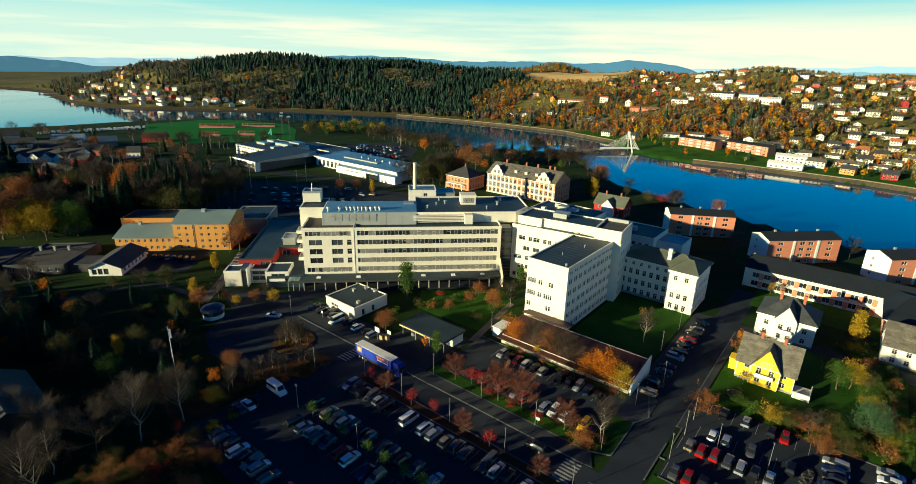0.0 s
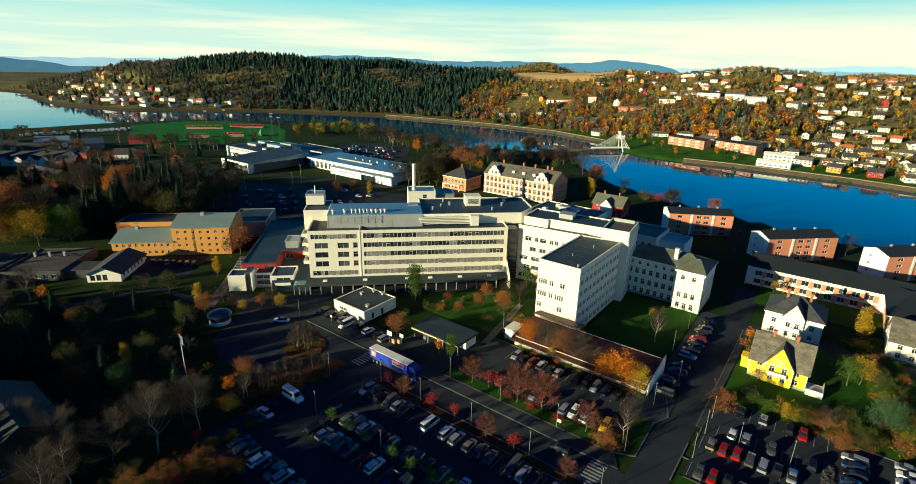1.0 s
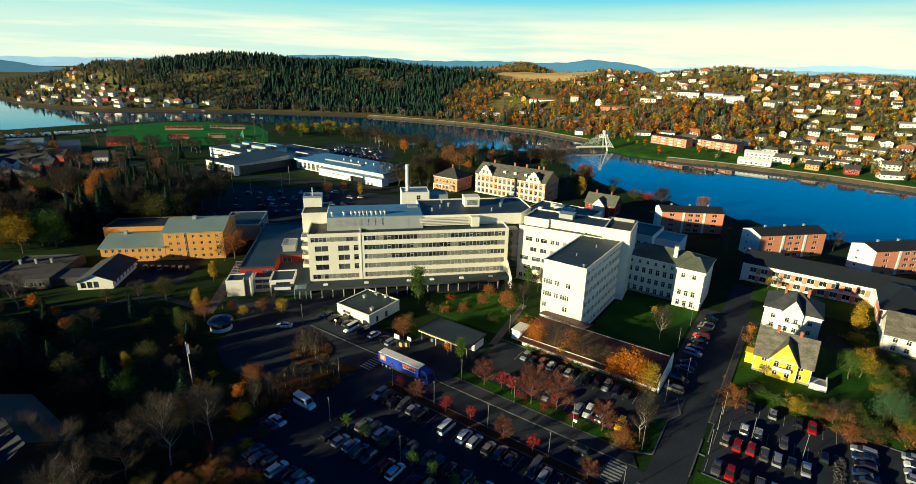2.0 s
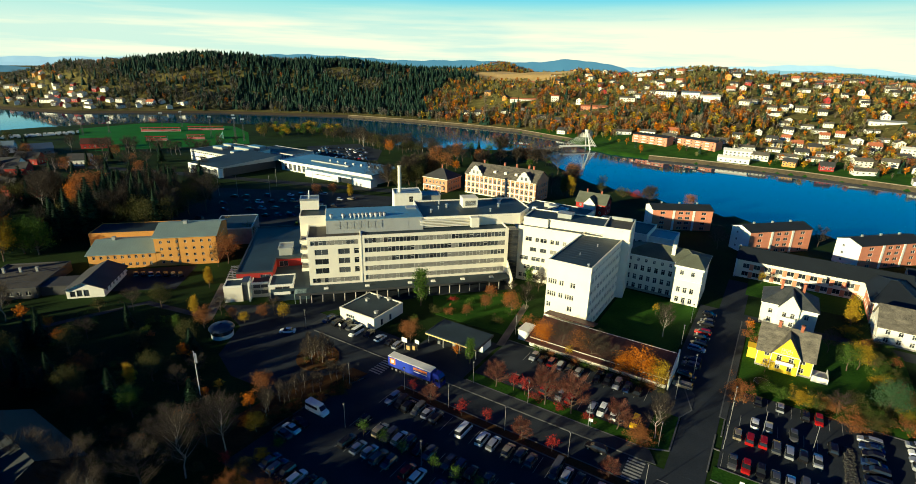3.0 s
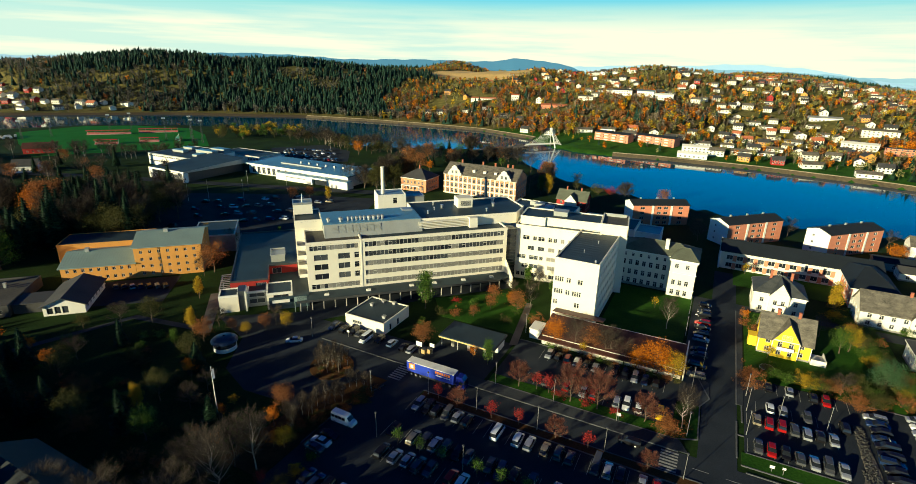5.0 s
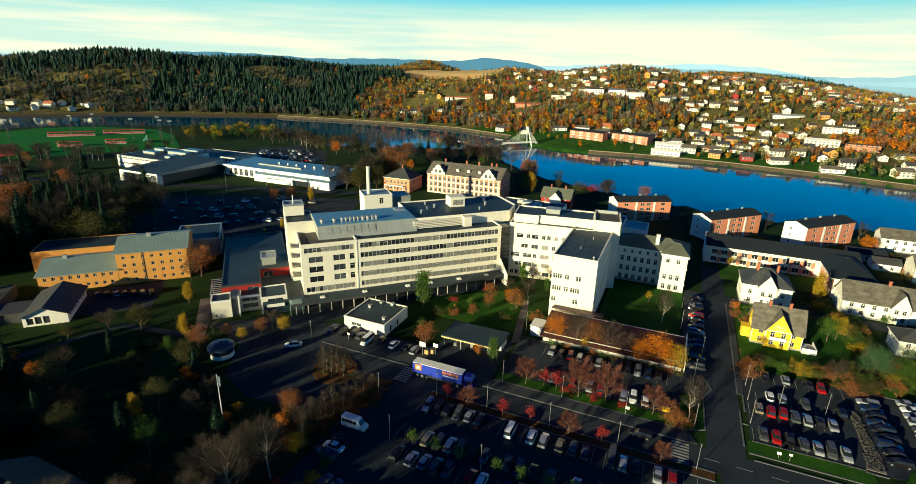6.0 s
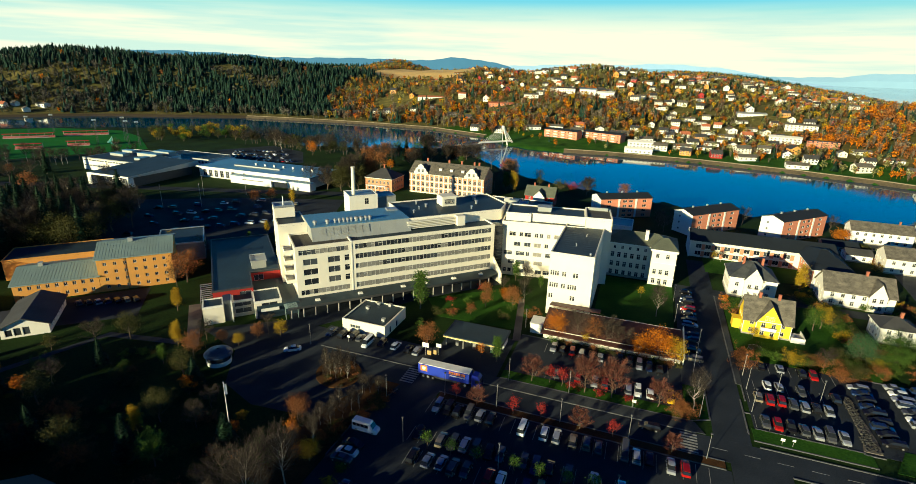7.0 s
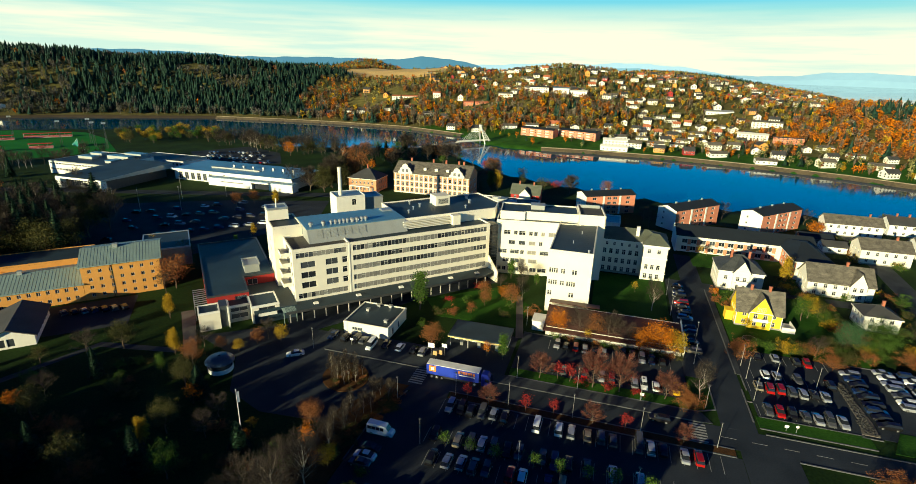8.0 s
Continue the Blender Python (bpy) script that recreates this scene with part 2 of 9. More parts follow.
def leaf(name, a, b):
    m = paint(name, a, 0.25, 0.3, 2.0, 0.75, 0.0, island=0.75, rand=0.15, second=b)
    n, l = m.node_tree.nodes, m.node_tree.links
    bsdf = n["Principled BSDF"]
    bsdf.inputs["Specular IOR Level"].default_value = 0.2
    through_leaf, both = n.new("ShaderNodeBsdfTranslucent"), n.new("ShaderNodeMixShader")  # thin leaves let light through
    both.inputs["Fac"].default_value = 0.24
    l.new(bsdf.inputs["Base Color"].links[0].from_socket, through_leaf.inputs["Color"])
    l.new(bsdf.outputs["BSDF"], both.inputs[1])
    l.new(through_leaf.outputs["BSDF"], both.inputs[2])
    l.new(both.outputs["Shader"], n["Material Output"].inputs["Surface"])
    return m


M_LEAF_GREEN = leaf("green_leaves", (0.03, 0.085, 0.012), (0.11, 0.19, 0.025))
M_LEAF_OLIVE = leaf("olive_leaves", (0.04, 0.05, 0.014), (0.12, 0.11, 0.03))
M_LEAF_YELLOW = leaf("yellow_leaves", (0.26, 0.16, 0.012), (0.6, 0.4, 0.025))
M_LEAF_ORANGE = leaf("orange_leaves", (0.36, 0.1, 0.006), (0.72, 0.24, 0.012))
M_LEAF_RUST = leaf("rust_leaves", (0.16, 0.062, 0.022), (0.4, 0.16, 0.05))
M_LEAF_RED = leaf("red_leaves", (0.22, 0.015, 0.02), (0.4, 0.04, 0.03))
M_NEEDLE = leaf("dark_needles", (0.006, 0.022, 0.012), (0.02, 0.055, 0.026))
M_NEEDLE_PINE = leaf("pine_needles", (0.03, 0.085, 0.035), (0.09, 0.18, 0.075))
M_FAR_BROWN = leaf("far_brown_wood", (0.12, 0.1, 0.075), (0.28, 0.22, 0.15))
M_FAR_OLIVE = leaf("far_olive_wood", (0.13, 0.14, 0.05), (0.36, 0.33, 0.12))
# M_NEEDLE made bluer and lighter, distance haze put into the colour
M_HAZY_NEEDLE = leaf("hazy_hill_needles", (0.01, 0.032, 0.022), (0.026, 0.066, 0.042))
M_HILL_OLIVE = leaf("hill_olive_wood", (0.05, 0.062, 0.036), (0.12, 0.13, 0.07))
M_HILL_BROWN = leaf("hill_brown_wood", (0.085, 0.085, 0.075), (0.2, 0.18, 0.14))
M_BROWN_TWIG = leaf("bare_twigs", (0.045, 0.036, 0.028), (0.1, 0.078, 0.056))
M_RED_TWIG = leaf("reddish_twigs", (0.13, 0.045, 0.03), (0.26, 0.12, 0.08))
M_BARK = paint("bark", (0.11, 0.08, 0.055), 0.35, 1.0, 8.0, 0.9, 0.4)
M_BIRCH = paint("birch_bark", (0.34, 0.3, 0.24), 0.35, 1.5, 6.0, 0.8, 0.2)


# ---- building blocks ----
class Geo:
    """A mesh in the making."""

    def __init__(self):
        self.v, self.f, self.mi = [], [], []

    def face(self, pts, mi=0):
        i = len(self.v)
        self.v.extend(pts)
        self.f.append(tuple(range(i, i + len(pts))))
        self.mi.append(mi)

    def box(self, x0, y0, z0, x1, y1, z1, mi=0):
        i = len(self.v)
        self.v += [(x0, y0, z0), (x1, y0, z0), (x1, y1, z0), (x0, y1, z0), (x0, y0, z1), (x1, y0, z1), (x1, y1, z1), (x0, y1, z1)]
        for q in ((0, 3, 2, 1), (4, 5, 6, 7), (0, 1, 5, 4), (1, 2, 6, 5), (2, 3, 7, 6), (3, 0, 4, 7)):
            self.f.append(tuple(i + k for k in q))
            self.mi.append(mi)
        return self

    def prism(self, poly, z0, z1, mi=0):
        """Upright prism over a counter-clockwise outline; z1 may be one height for each corner."""
        i, n = len(self.v), len(poly)
        tops = z1 if isinstance(z1, (list, tuple)) else [z1] * n
        self.v += [(x, y, z0) for x, y in poly] + [(x, y, t) for (x, y), t in zip(poly, tops)]
        self.f += [tuple(i + k for k in reversed(range(n))), tuple(i + n + k for k in range(n))]
        self.f += [(i + k, i + (k + 1) % n, i + n + (k + 1) % n, i + n + k) for k in range(n)]
        self.mi += [mi] * (n + 2)
        return self

    def tube(self, p, q, r0, r1, n=6, mi=0):
        p, q = Vector(p), Vector(q)
        d = (q - p).normalized()
        a = d.orthogonal().normalized()
        b = d.cross(a)
        i = len(self.v)
        for c, r in ((p, r0), (q, r1)):
            for k in range(n):
                w = 2 * math.pi * k / n
                self.v.append(tuple(c + (a * math.cos(w) + b * math.sin(w)) * r))
        for k in range(n):
            self.f.append((i + k, i + (k + 1) % n, i + n + (k + 1) % n, i + n + k))
        self.f += [tuple(i + k for k in reversed(range(n))), tuple(i + n + k for k in range(n))]
        self.mi += [mi] * (n + 2)
        return self

    def add(self, other, m):
        i = len(self.v)
        self.v += [tuple(m @ Vector(p)) for p in other.v]
        self.f += [tuple(i + k for k in q) for q in other.f]
        self.mi += other.mi
        return self

    def mesh(self, name, mats):
        me = bpy.data.meshes.new(name)
        me.from_pydata(self.v, [], self.f)
        for m in mats if isinstance(mats, (list, tuple)) else [mats]:
            me.materials.append(m)
        if any(self.mi):
            me.polygons.foreach_set("material_index", self.mi)
        me.update()
        return me


def part(name, geo, material, parent, label="", m=None):
    ob = new(name, geo if isinstance(geo, bpy.types.Mesh) else geo.mesh(name, material))
    ob.parent = parent
    if m is not None:
        ob.matrix_basis = m
    return tagged(ob, label)


def thing(name, m, label, category, group="", kind=""):
    ob = new(name)
    ob.empty_display_size = 0.5
    ob.matrix_basis = m
    return tagged(ob, label, category, group, kind)


R2 = math.sqrt(0.5)


def uv(u, v, z=0.0):
    """A place in the town's own grid: u away from the camera to the right, v towards it to the right."""
    return Vector(((u + v) * R2, (u - v) * R2, z))


def uvm(u, v, z=0.0, turn=0.0):
    """A pose in that grid: its x axis runs along v, its y axis along u."""
    return Matrix.Translation(uv(u, v, z)) @ pose(0, 0, 0, 0, 0, -45 + turn)


def sheet(name, poly, z, material, label, category, thick=0.3):
    """A paved or planted area, its top at z."""
    ob = new(name, Geo().prism(poly, z - thick, z).mesh(name, material))
    return tagged(ob, label, category, kind="structure")


def uvpoly(*pts):
    return [tuple(uv(u, v)[:2]) for u, v in pts]


# ---- terrain ----
WATER_Z = -7.0
SHORE = [(-1500, 440), (-700, 520), (-430, 604), (-383, 628), (-349, 660), (-320, 682), (-250, 715), (-130, 695), (-45, 650), (0, 605), (30, 515), (84, 487),
         (130, 474), (163, 450), (150, 350), (158, 318), (172, 280), (188, 248), (208, 210), (235, 187), (258, 170), (288, 142), (302, 118), (380, 40), (520, -120),
         (700, -100), (520, 60), (426, 191), (415, 233), (388, 290), (350, 350), (294, 413), (262, 440), (240, 464), (229, 500), (234, 560),
         (200, 645), (135, 715), (78, 765), (-10, 830), (-128, 868), (-200, 892), (-272, 892), (-407, 892), (-504, 940), (-562, 983), (-706, 1154), (-803, 1296),
         (-964, 1400), (-1500, 1500)]
# hills as x, y, spread, height
HILLS_WEST = [(-640, 1330, 170, 35.7), (-470, 1180, 120, 24.0), (-330, 1150, 110, 26.1), (-180, 1140, 110, 27.0), (-60, 1130, 110, 17.1), (60, 1120, 110, 22.0),
              (170, 1140, 110, 6.1), (290, 1230, 120, 22.4), (395, 1370, 60, 29.2), (310, 1010, 120, 29.2), (-250, 1030, 80, 21.4), (0, 1010, 80, 19.6),
              (150, 930, 90, 8.6), (-150, 1500, 260, 35.7), (450, 1600, 300, 41.4)]
HILLS_EAST = [(250, 770, 80, 22.3), (340, 690, 80, 18.4), (430, 620, 70, 18.9), (480, 960, 120, 26.1), (540, 1090, 120, 13.4), (540, 800, 90, 37.4),
              (590, 730, 80, 13.4), (660, 660, 90, 16.6), (560, 560, 90, 14.4), (780, 560, 110, 22.3), (720, 430, 90, 13.2), (660, 310, 80, 29.2),
              (1000, 660, 140, 27.0), (1190, 1000, 170, 46.4), (850, 1200, 220, 35.5), (800, 820, 130, 46.0)]


def shore_gap(x, y):
    """Metres from the shore, positive on land."""
    px, py = np.array(SHORE, float).T
    qx, qy = np.roll(px, -1), np.roll(py, -1)
    best, inside = np.full(x.shape, 1e9), np.zeros(x.shape, bool)
    for ax, ay, bx, by in zip(px, py, qx, qy):
        dx, dy = bx - ax, by - ay
        t = np.clip(((x - ax) * dx + (y - ay) * dy) / (dx * dx + dy * dy), 0, 1)
        best = np.minimum(best, np.hypot(x - ax - t * dx, y - ay - t * dy))
        if ay != by:
            inside ^= ((ay > y) != (by > y)) & (x < (bx - ax) * (y - ay) / (by - ay) + ax)
    return np.where(inside, -best, best)


def ease(t):
    t = np.clip(t, 0, 1)
    return t * t * (3 - 2 * t)


def land(x, y):
    """Height of the ground."""
    x, y = np.asarray(x, float), np.asarray(y, float)
    gap = shore_gap(x, y)
    near = np.clip(ease((x * 0.86 + y * 0.5 - 380) / 60) + ease((y - 790) / 60), 0, 1)
    bank = np.where(near > 0.5, np.minimum(-8.0 + 0.9 * gap, -4.4 + 4.4 * ease((gap - 4) / 70)), np.minimum(0.0, -8.0 + 0.9 * gap))
    z = np.where(gap > 0, bank, -8.0 - np.minimum(4.0, 0.3 * -gap))
    hills = sum(h * np.exp(-0.5 * ((x - cx) ** 2 + (y - cy) ** 2) / (s * s)) for cx, cy, s, h in HILLS_WEST + HILLS_EAST)
    rough = 3.0 * np.sin(x * 0.021 + 1.3) * np.sin(y * 0.017) + 1.5 * np.sin(x * 0.06) * np.sin(y * 0.05 + 0.7)
    z = z + ease((gap - 12) / 170) * near * (hills + rough)
    sea = ease((x * 0.97 - y * 0.25 - 960) / 260)
    return np.where(gap > 0, z * (1 - sea) - 12 * sea, z)


def land1(x, y):
    return float(land(np.array([x]), np.array([y]))[0])


def grid_axis(lo, hi, c0, c1, step, far):
    fine = np.arange(c0, c1 + step, step)
    out_hi = c1 + (hi - c1) * np.linspace(0, 1, far)[1:] ** 1.8
    out_lo = c0 - (c0 - lo) * np.linspace(0, 1, far)[1:][::-1] ** 1.8
    return np.concatenate([out_lo, fine, out_hi])


def numpy_mesh(name, verts, quads, mats):
    me = bpy.data.meshes.new(name)
    n = quads.shape[1]
    me.vertices.add(len(verts))
    me.vertices.foreach_set("co", verts.astype(np.float32).ravel())
    me.loops.add(quads.size)
    me.loops.foreach_set("vertex_index", quads.astype(np.int32).ravel())
    me.polygons.add(len(quads))
    me.polygons.foreach_set("loop_start", np.arange(0, quads.size, n, dtype=np.int32))
    for m in mats if isinstance(mats, (list, tuple)) else [mats]:
        me.materials.append(m)
    me.update()
    return me


def field_at(x, y):
    """Under 1 on the stubble field of the far hill."""
    return ((x - 345) / 105) ** 2 + ((y - 1035) / 95) ** 2


def build_ground():
    gx = grid_axis(-4600, 4600, -620, 1180, 7, 30)
    gy = grid_axis(-1500, 4900, -60, 1440, 7, 26)
    xx, yy = np.meshgrid(gx, gy)
    zz = land(xx, yy)
    verts = np.stack([xx.ravel(), yy.ravel(), zz.ravel()], 1)
    w, h = len(gx), len(gy)
    a = (np.arange(h - 1)[:, None] * w + np.arange(w - 1)[None]).ravel()
    quads = np.stack([a, a + 1, a + w + 1, a + w], 1)
    me = numpy_mesh("ground", verts, quads, [M_GRASS, M_LAND, M_LAWN, M_STUBBLE])
    cx, cy = verts[quads].mean(1)[:, 0], verts[quads].mean(1)[:, 1]
    away = (cx * 0.86 + cy * 0.5 > 390) | (cy > 800)
    index = np.where(away & ~((cx * 0.86 + cy * 0.5 < 540) & (cy < 640)), 1, 0)
    index[(cx * 0.86 + cy * 0.5 > 400) & (cx * 0.86 + cy * 0.5 < 535) & (cy < 640)] = 2
    field = field_at(cx, cy) < 1
    index[field] = 3
    me.polygons.foreach_set("material_index", index.astype(np.int32))
    me.polygons.foreach_set("use_smooth", np.ones(len(quads), bool))
    tagged(new("ground", me), "grassy ground falling to the river shore, wooded hills beyond", "ground", kind="structure")


build_ground()
water_me = Geo()
water_me.face([(-4700, -1400, WATER_Z), (4700, -1400, WATER_Z), (4700, 4900, WATER_Z), (-4700, 4900, WATER_Z)])
tagged(new("water", water_me.mesh("water", M_WATER)), "calm deep blue river and fjord water", "water", kind="structure")


# ---- walls, windows, roofs ----
WINDOW_MESHES = {}


def window(parent, w, h, style, m, frame_mat=None, pane_mat=None):
    """A window: bars and pane (one level deeper in the nearest houses). x along the wall, y into it."""
    nested = "villa" in parent.name
    fm, pm = frame_mat or M_FRAME, pane_mat or M_GLASS
    key = (round(w, 2), round(h, 2), style, fm.name, pm.name, nested)
    if key not in WINDOW_MESHES:
        b = 0.07
        xs, zs = [0, b, w - b, w], [0, b, h - b, h]
        if style in ("two", "cross"):
            xs[2:2] = [w / 2 - b / 2, w / 2 + b / 2]
        if style in ("cross", "bar"):
            zs[2:2] = [h * 0.64, h * 0.64 + b]
        g, at = Geo(), {}

        def corner(i, k, deep):
            if (i, k, deep) not in at:
                at[i, k, deep] = len(g.v)
                g.v.append((xs[i], 0.17 if deep else 0.1, zs[k]))
            return at[i, k, deep]

        for i in range(len(xs) - 1):
            for k in range(len(zs) - 1):
                q = ((i, k), (i + 1, k), (i + 1, k + 1), (i, k + 1))
                glazed = i % 2 and k % 2
                if glazed:
                    for a, c in zip(q, q[1:] + q[:1]):
                        g.f.append((corner(*a, False), corner(*c, False), corner(*c, True), corner(*a, True)))
                        g.mi.append(0)
                if not (glazed and nested):
                    g.f.append(tuple(corner(*a, bool(glazed)) for a in q))
                    g.mi.append(1 if glazed else 0)
        pane = Geo().box(b * 0.8, 0.168, b * 0.8, w - b * 0.8, 0.19, h - b * 0.8)
        WINDOW_MESHES[key] = g.mesh("window", fm if nested else [fm, pm]), pane.mesh("pane", pm) if nested else None
    bars, pane = WINDOW_MESHES[key]
    ob = part("window", bars, None, parent, m=m)
    if pane:
        part("pane", pane, None, ob)


def wall(parent, a, b, z0, z1, ops, material, depth=0.3, name="wall", label="", frame_mat=None):
    """A wall from a to b (its inside to the left) with openings (s0, s1, za, zb, style), a window set in each."""
    a, b = Vector((*a, 0)), Vector((*b, 0))
    length = (b - a).length
    m = Matrix.Translation(a) @ Matrix.Rotation(math.atan2(b.y - a.y, b.x - a.x), 4, "Z")
    ops = [o for o in ops if o[0] > 0.05 and o[1] < length - 0.05]
    xs = sorted({0.0, length, *(round(o[0], 3) for o in ops), *(round(o[1], 3) for o in ops)})
    zs = sorted({z0, z1, *(round(o[2], 3) for o in ops), *(round(o[3], 3) for o in ops)})
    g = Geo()
    for k in range(len(zs) - 1):
        zm, run = (zs[k] + zs[k + 1]) / 2, None
        for i in range(len(xs) - 1):
            xm = (xs[i] + xs[i + 1]) / 2
            hole = any(o[0] < xm < o[1] and o[2] < zm < o[3] for o in ops)
            if not hole and run is None:
                run = xs[i]
            if run is not None and (hole or i == len(xs) - 2):
                end = xs[i] if hole else xs[i + 1]
                g.face([(run, 0, zs[k]), (end, 0, zs[k]), (end, 0, zs[k + 1]), (run, 0, zs[k + 1])])
                g.face([(run, depth, zs[k + 1]), (end, depth, zs[k + 1]), (end, depth, zs[k]), (run, depth, zs[k])])
                run = None
    g.face([(0, 0, z1), (length, 0, z1), (length, depth, z1), (0, depth, z1)])
    for o in ops:
        s0, s1, za, zb = o[:4]
        g.face([(s0, 0, za), (s1, 0, za), (s1, depth, za), (s0, depth, za)])
        g.face([(s0, depth, zb), (s1, depth, zb), (s1, 0, zb), (s0, 0, zb)])
        g.face([(s0, 0, zb), (s0, 0, za), (s0, depth, za), (s0, depth, zb)])
        g.face([(s1, 0, za), (s1, 0, zb), (s1, depth, zb), (s1, depth, za)])
        style = o[4] if len(o) > 4 else "two"
        if style:
            blind = style.endswith("_blind")
            window(parent, s1 - s0, zb - za, style.replace("_blind", ""), m @ Matrix.Translation((s0, 0, za)), frame_mat, M_BLIND if blind else None)
    return part(name, g, material, parent, label, m)


def evenly(length, n, w, rows, h, style="two", margin=1.2, skip=()):
    """Openings in an even grid: n across, one row for each sill height."""
    out, step = [], (length - 2 * margin) / n
    for r, z in enumerate(rows):
        for i in range(n):
            if (r, i) not in skip:
                c = margin + step * (i + 0.5)
                out.append((c - w / 2, c + w / 2, z, z + h, style))
    return out


def ring(parent, poly, z0, z1, material, sides, depth=0.3, frame_mat=None, name="wall"):
    """Walls round a counter-clockwise outline; sides: the openings of each."""
    for k, a in enumerate(poly):
        wall(parent, a, poly[(k + 1) % len(poly)], z0, z1, sides.get(k, []), material, depth, name, frame_mat=frame_mat)


def flat_roof(parent, poly, z, material, rim_mat, rim=0.5, width=0.35):
    """A roof deck with a raised rim round it."""
    part("roof", Geo().prism(poly, z - 0.35, z), material, parent)
    g, n = Geo(), len(poly)
    c = Vector((sum(p[0] for p in poly) / n, sum(p[1] for p in poly) / n))
    inner = []
    for k in range(n):
        p, a, b = Vector(poly[k]), Vector(poly[k - 1]), Vector(poly[(k + 1) % n])
        d1, d2 = (p - a).normalized(), (b - p).normalized()
        n1, n2 = Vector((-d1.y, d1.x)), Vector((-d2.y, d2.x))
        q = (n1 + n2) / max(0.3, 1 + n1.dot(n2))
        inner.append((p + q * width, p - q * 0.05))
    for k in range(n):
        (i0, o0), (i1, o1) = inner[k], inner[(k + 1) % n]
        g.prism([tuple(o0), tuple(o1), tuple(i1), tuple(i0)], z - 0.3, z + rim)
    part("parapet", g, rim_mat, parent)


def slab(g, a, b, c, d, th, mi=0):
    """A sloping plate with four corners on top, th thick."""
    top = [Vector(p) for p in (a, b, c, d)]
    low = [p - Vector((0, 0, th)) for p in top]
    g.face([tuple(p) for p in top], mi)
    g.face([tuple(p) for p in reversed(low)], mi)
    for k in range(4):
        j = (k + 1) % 4
        g.face([tuple(top[k]), tuple(low[k]), tuple(low[j]), tuple(top[j])], mi)


def gable_roof(parent, x0, x1, y0, y1, z, rise, material, wall_mat, over=0.5, ridge=0.5, along="x", gables=(True, True), seams=0.0):
    """Two slopes; ridge: where it stands between y0 and y1. along y: the same, turned."""
    turn = Matrix.Identity(4) if along == "x" else Matrix(((0, -1, 0, x1 + y0), (1, 0, 0, y0 - x0), (0, 0, 1, 0), (0, 0, 0, 1)))
    if along != "x":
        turn = Matrix.Translation((x1, y0, 0)) @ Matrix.Rotation(math.pi / 2, 4, "Z")
        x0, x1, y0, y1 = 0, y1 - y0, 0, x1 - x0
    ym = y0 + (y1 - y0) * ridge
    s0, s1 = rise / (ym - y0), rise / (y1 - ym)
    g = Geo()
    slab(g, (x0 - over, y0 - over, z - s0 * over + 0.25), (x1 + over, y0 - over, z - s0 * over + 0.25), (x1 + over, ym, z + rise + 0.25), (x0 - over, ym, z + rise + 0.25), 0.24)
    slab(g, (x1 + over, y1 + over, z - s1 * over + 0.25), (x0 - over, y1 + over, z - s1 * over + 0.25), (x0 - over, ym, z + rise + 0.25), (x1 + over, ym, z + rise + 0.25), 0.24)
    roof = part("roof", g, material, parent, m=turn)
    if seams:
        rib = Geo()
        slab(rib, (-0.03, y0 - over, z - s0 * over + 0.29), (0.03, y0 - over, z - s0 * over + 0.29), (0.03, ym, z + rise + 0.29), (-0.03, ym, z + rise + 0.29), 0.08)
        rib, x = rib.mesh("seam", material), x0 - over + seams / 2
        while x < x1 + over:
            part("seam", rib, None, roof, m=pose(x, 0, 0))
            x += seams
    for k, x in enumerate((x0, x1)):
        if gables[k]:
            w = Geo()
            i = (x, x + 0.25) if k == 0 else (x - 0.25, x)
            for xx in i:
                w.face([(xx, y0, z), (xx, y1, z), (xx, ym, z + rise)])
            w.face([(i[0], y0, z), (i[1], y0, z), (i[1], ym, z + rise), (i[0], ym, z + rise)])
            w.face([(i[0], y1, z), (i[1], y1, z), (i[1], ym, z + rise), (i[0], ym, z + rise)])
            part("gable", w, wall_mat, parent, m=turn)


def hip_roof(parent, x0, x1, y0, y1, z, rise, material, over=0.5, inset=None):
    x0, x1, y0, y1 = x0 - over, x1 + over, y0 - over, y1 + over
    h = (y1 - y0) / 2
    i = inset if inset is not None else min(h, (x1 - x0) / 2 - 0.3)
    a, b = (x0 + i, y0 + h, z + rise), (x1 - i, y0 + h, z + rise)
    c = [(x0, y0, z), (x1, y0, z), (x1, y1, z), (x0, y1, z)]
    g = Geo()
    g.face([c[0], c[1], b, a])
    g.face([c[2], c[3], a, b])
    g.face([c[1], c[2], b])
    g.face([c[3], c[0], a])
    g.face([c[3], c[2], c[1], c[0]])
    g.tube(a, b, 0.12, 0.12, 5)
    for p, q in ((c[0], a), (c[1], b), (c[2], b), (c[3], a)):
        g.tube(p, q, 0.1, 0.1, 4)
    part("roof", g, material, parent)
    e = Geo()
    e.box(x0, y0, z - 0.3, x1, y0 + 0.12, z - 0.02).box(x0, y1 - 0.12, z - 0.3, x1, y1, z - 0.02)
    e.box(x0, y0 + 0.12, z - 0.3, x0 + 0.12, y1 - 0.12, z - 0.02).box(x1 - 0.12, y0 + 0.12, z - 0.3, x1, y1 - 0.12, z - 0.02)
    part("eaves_board", e, M_WHITE, parent)


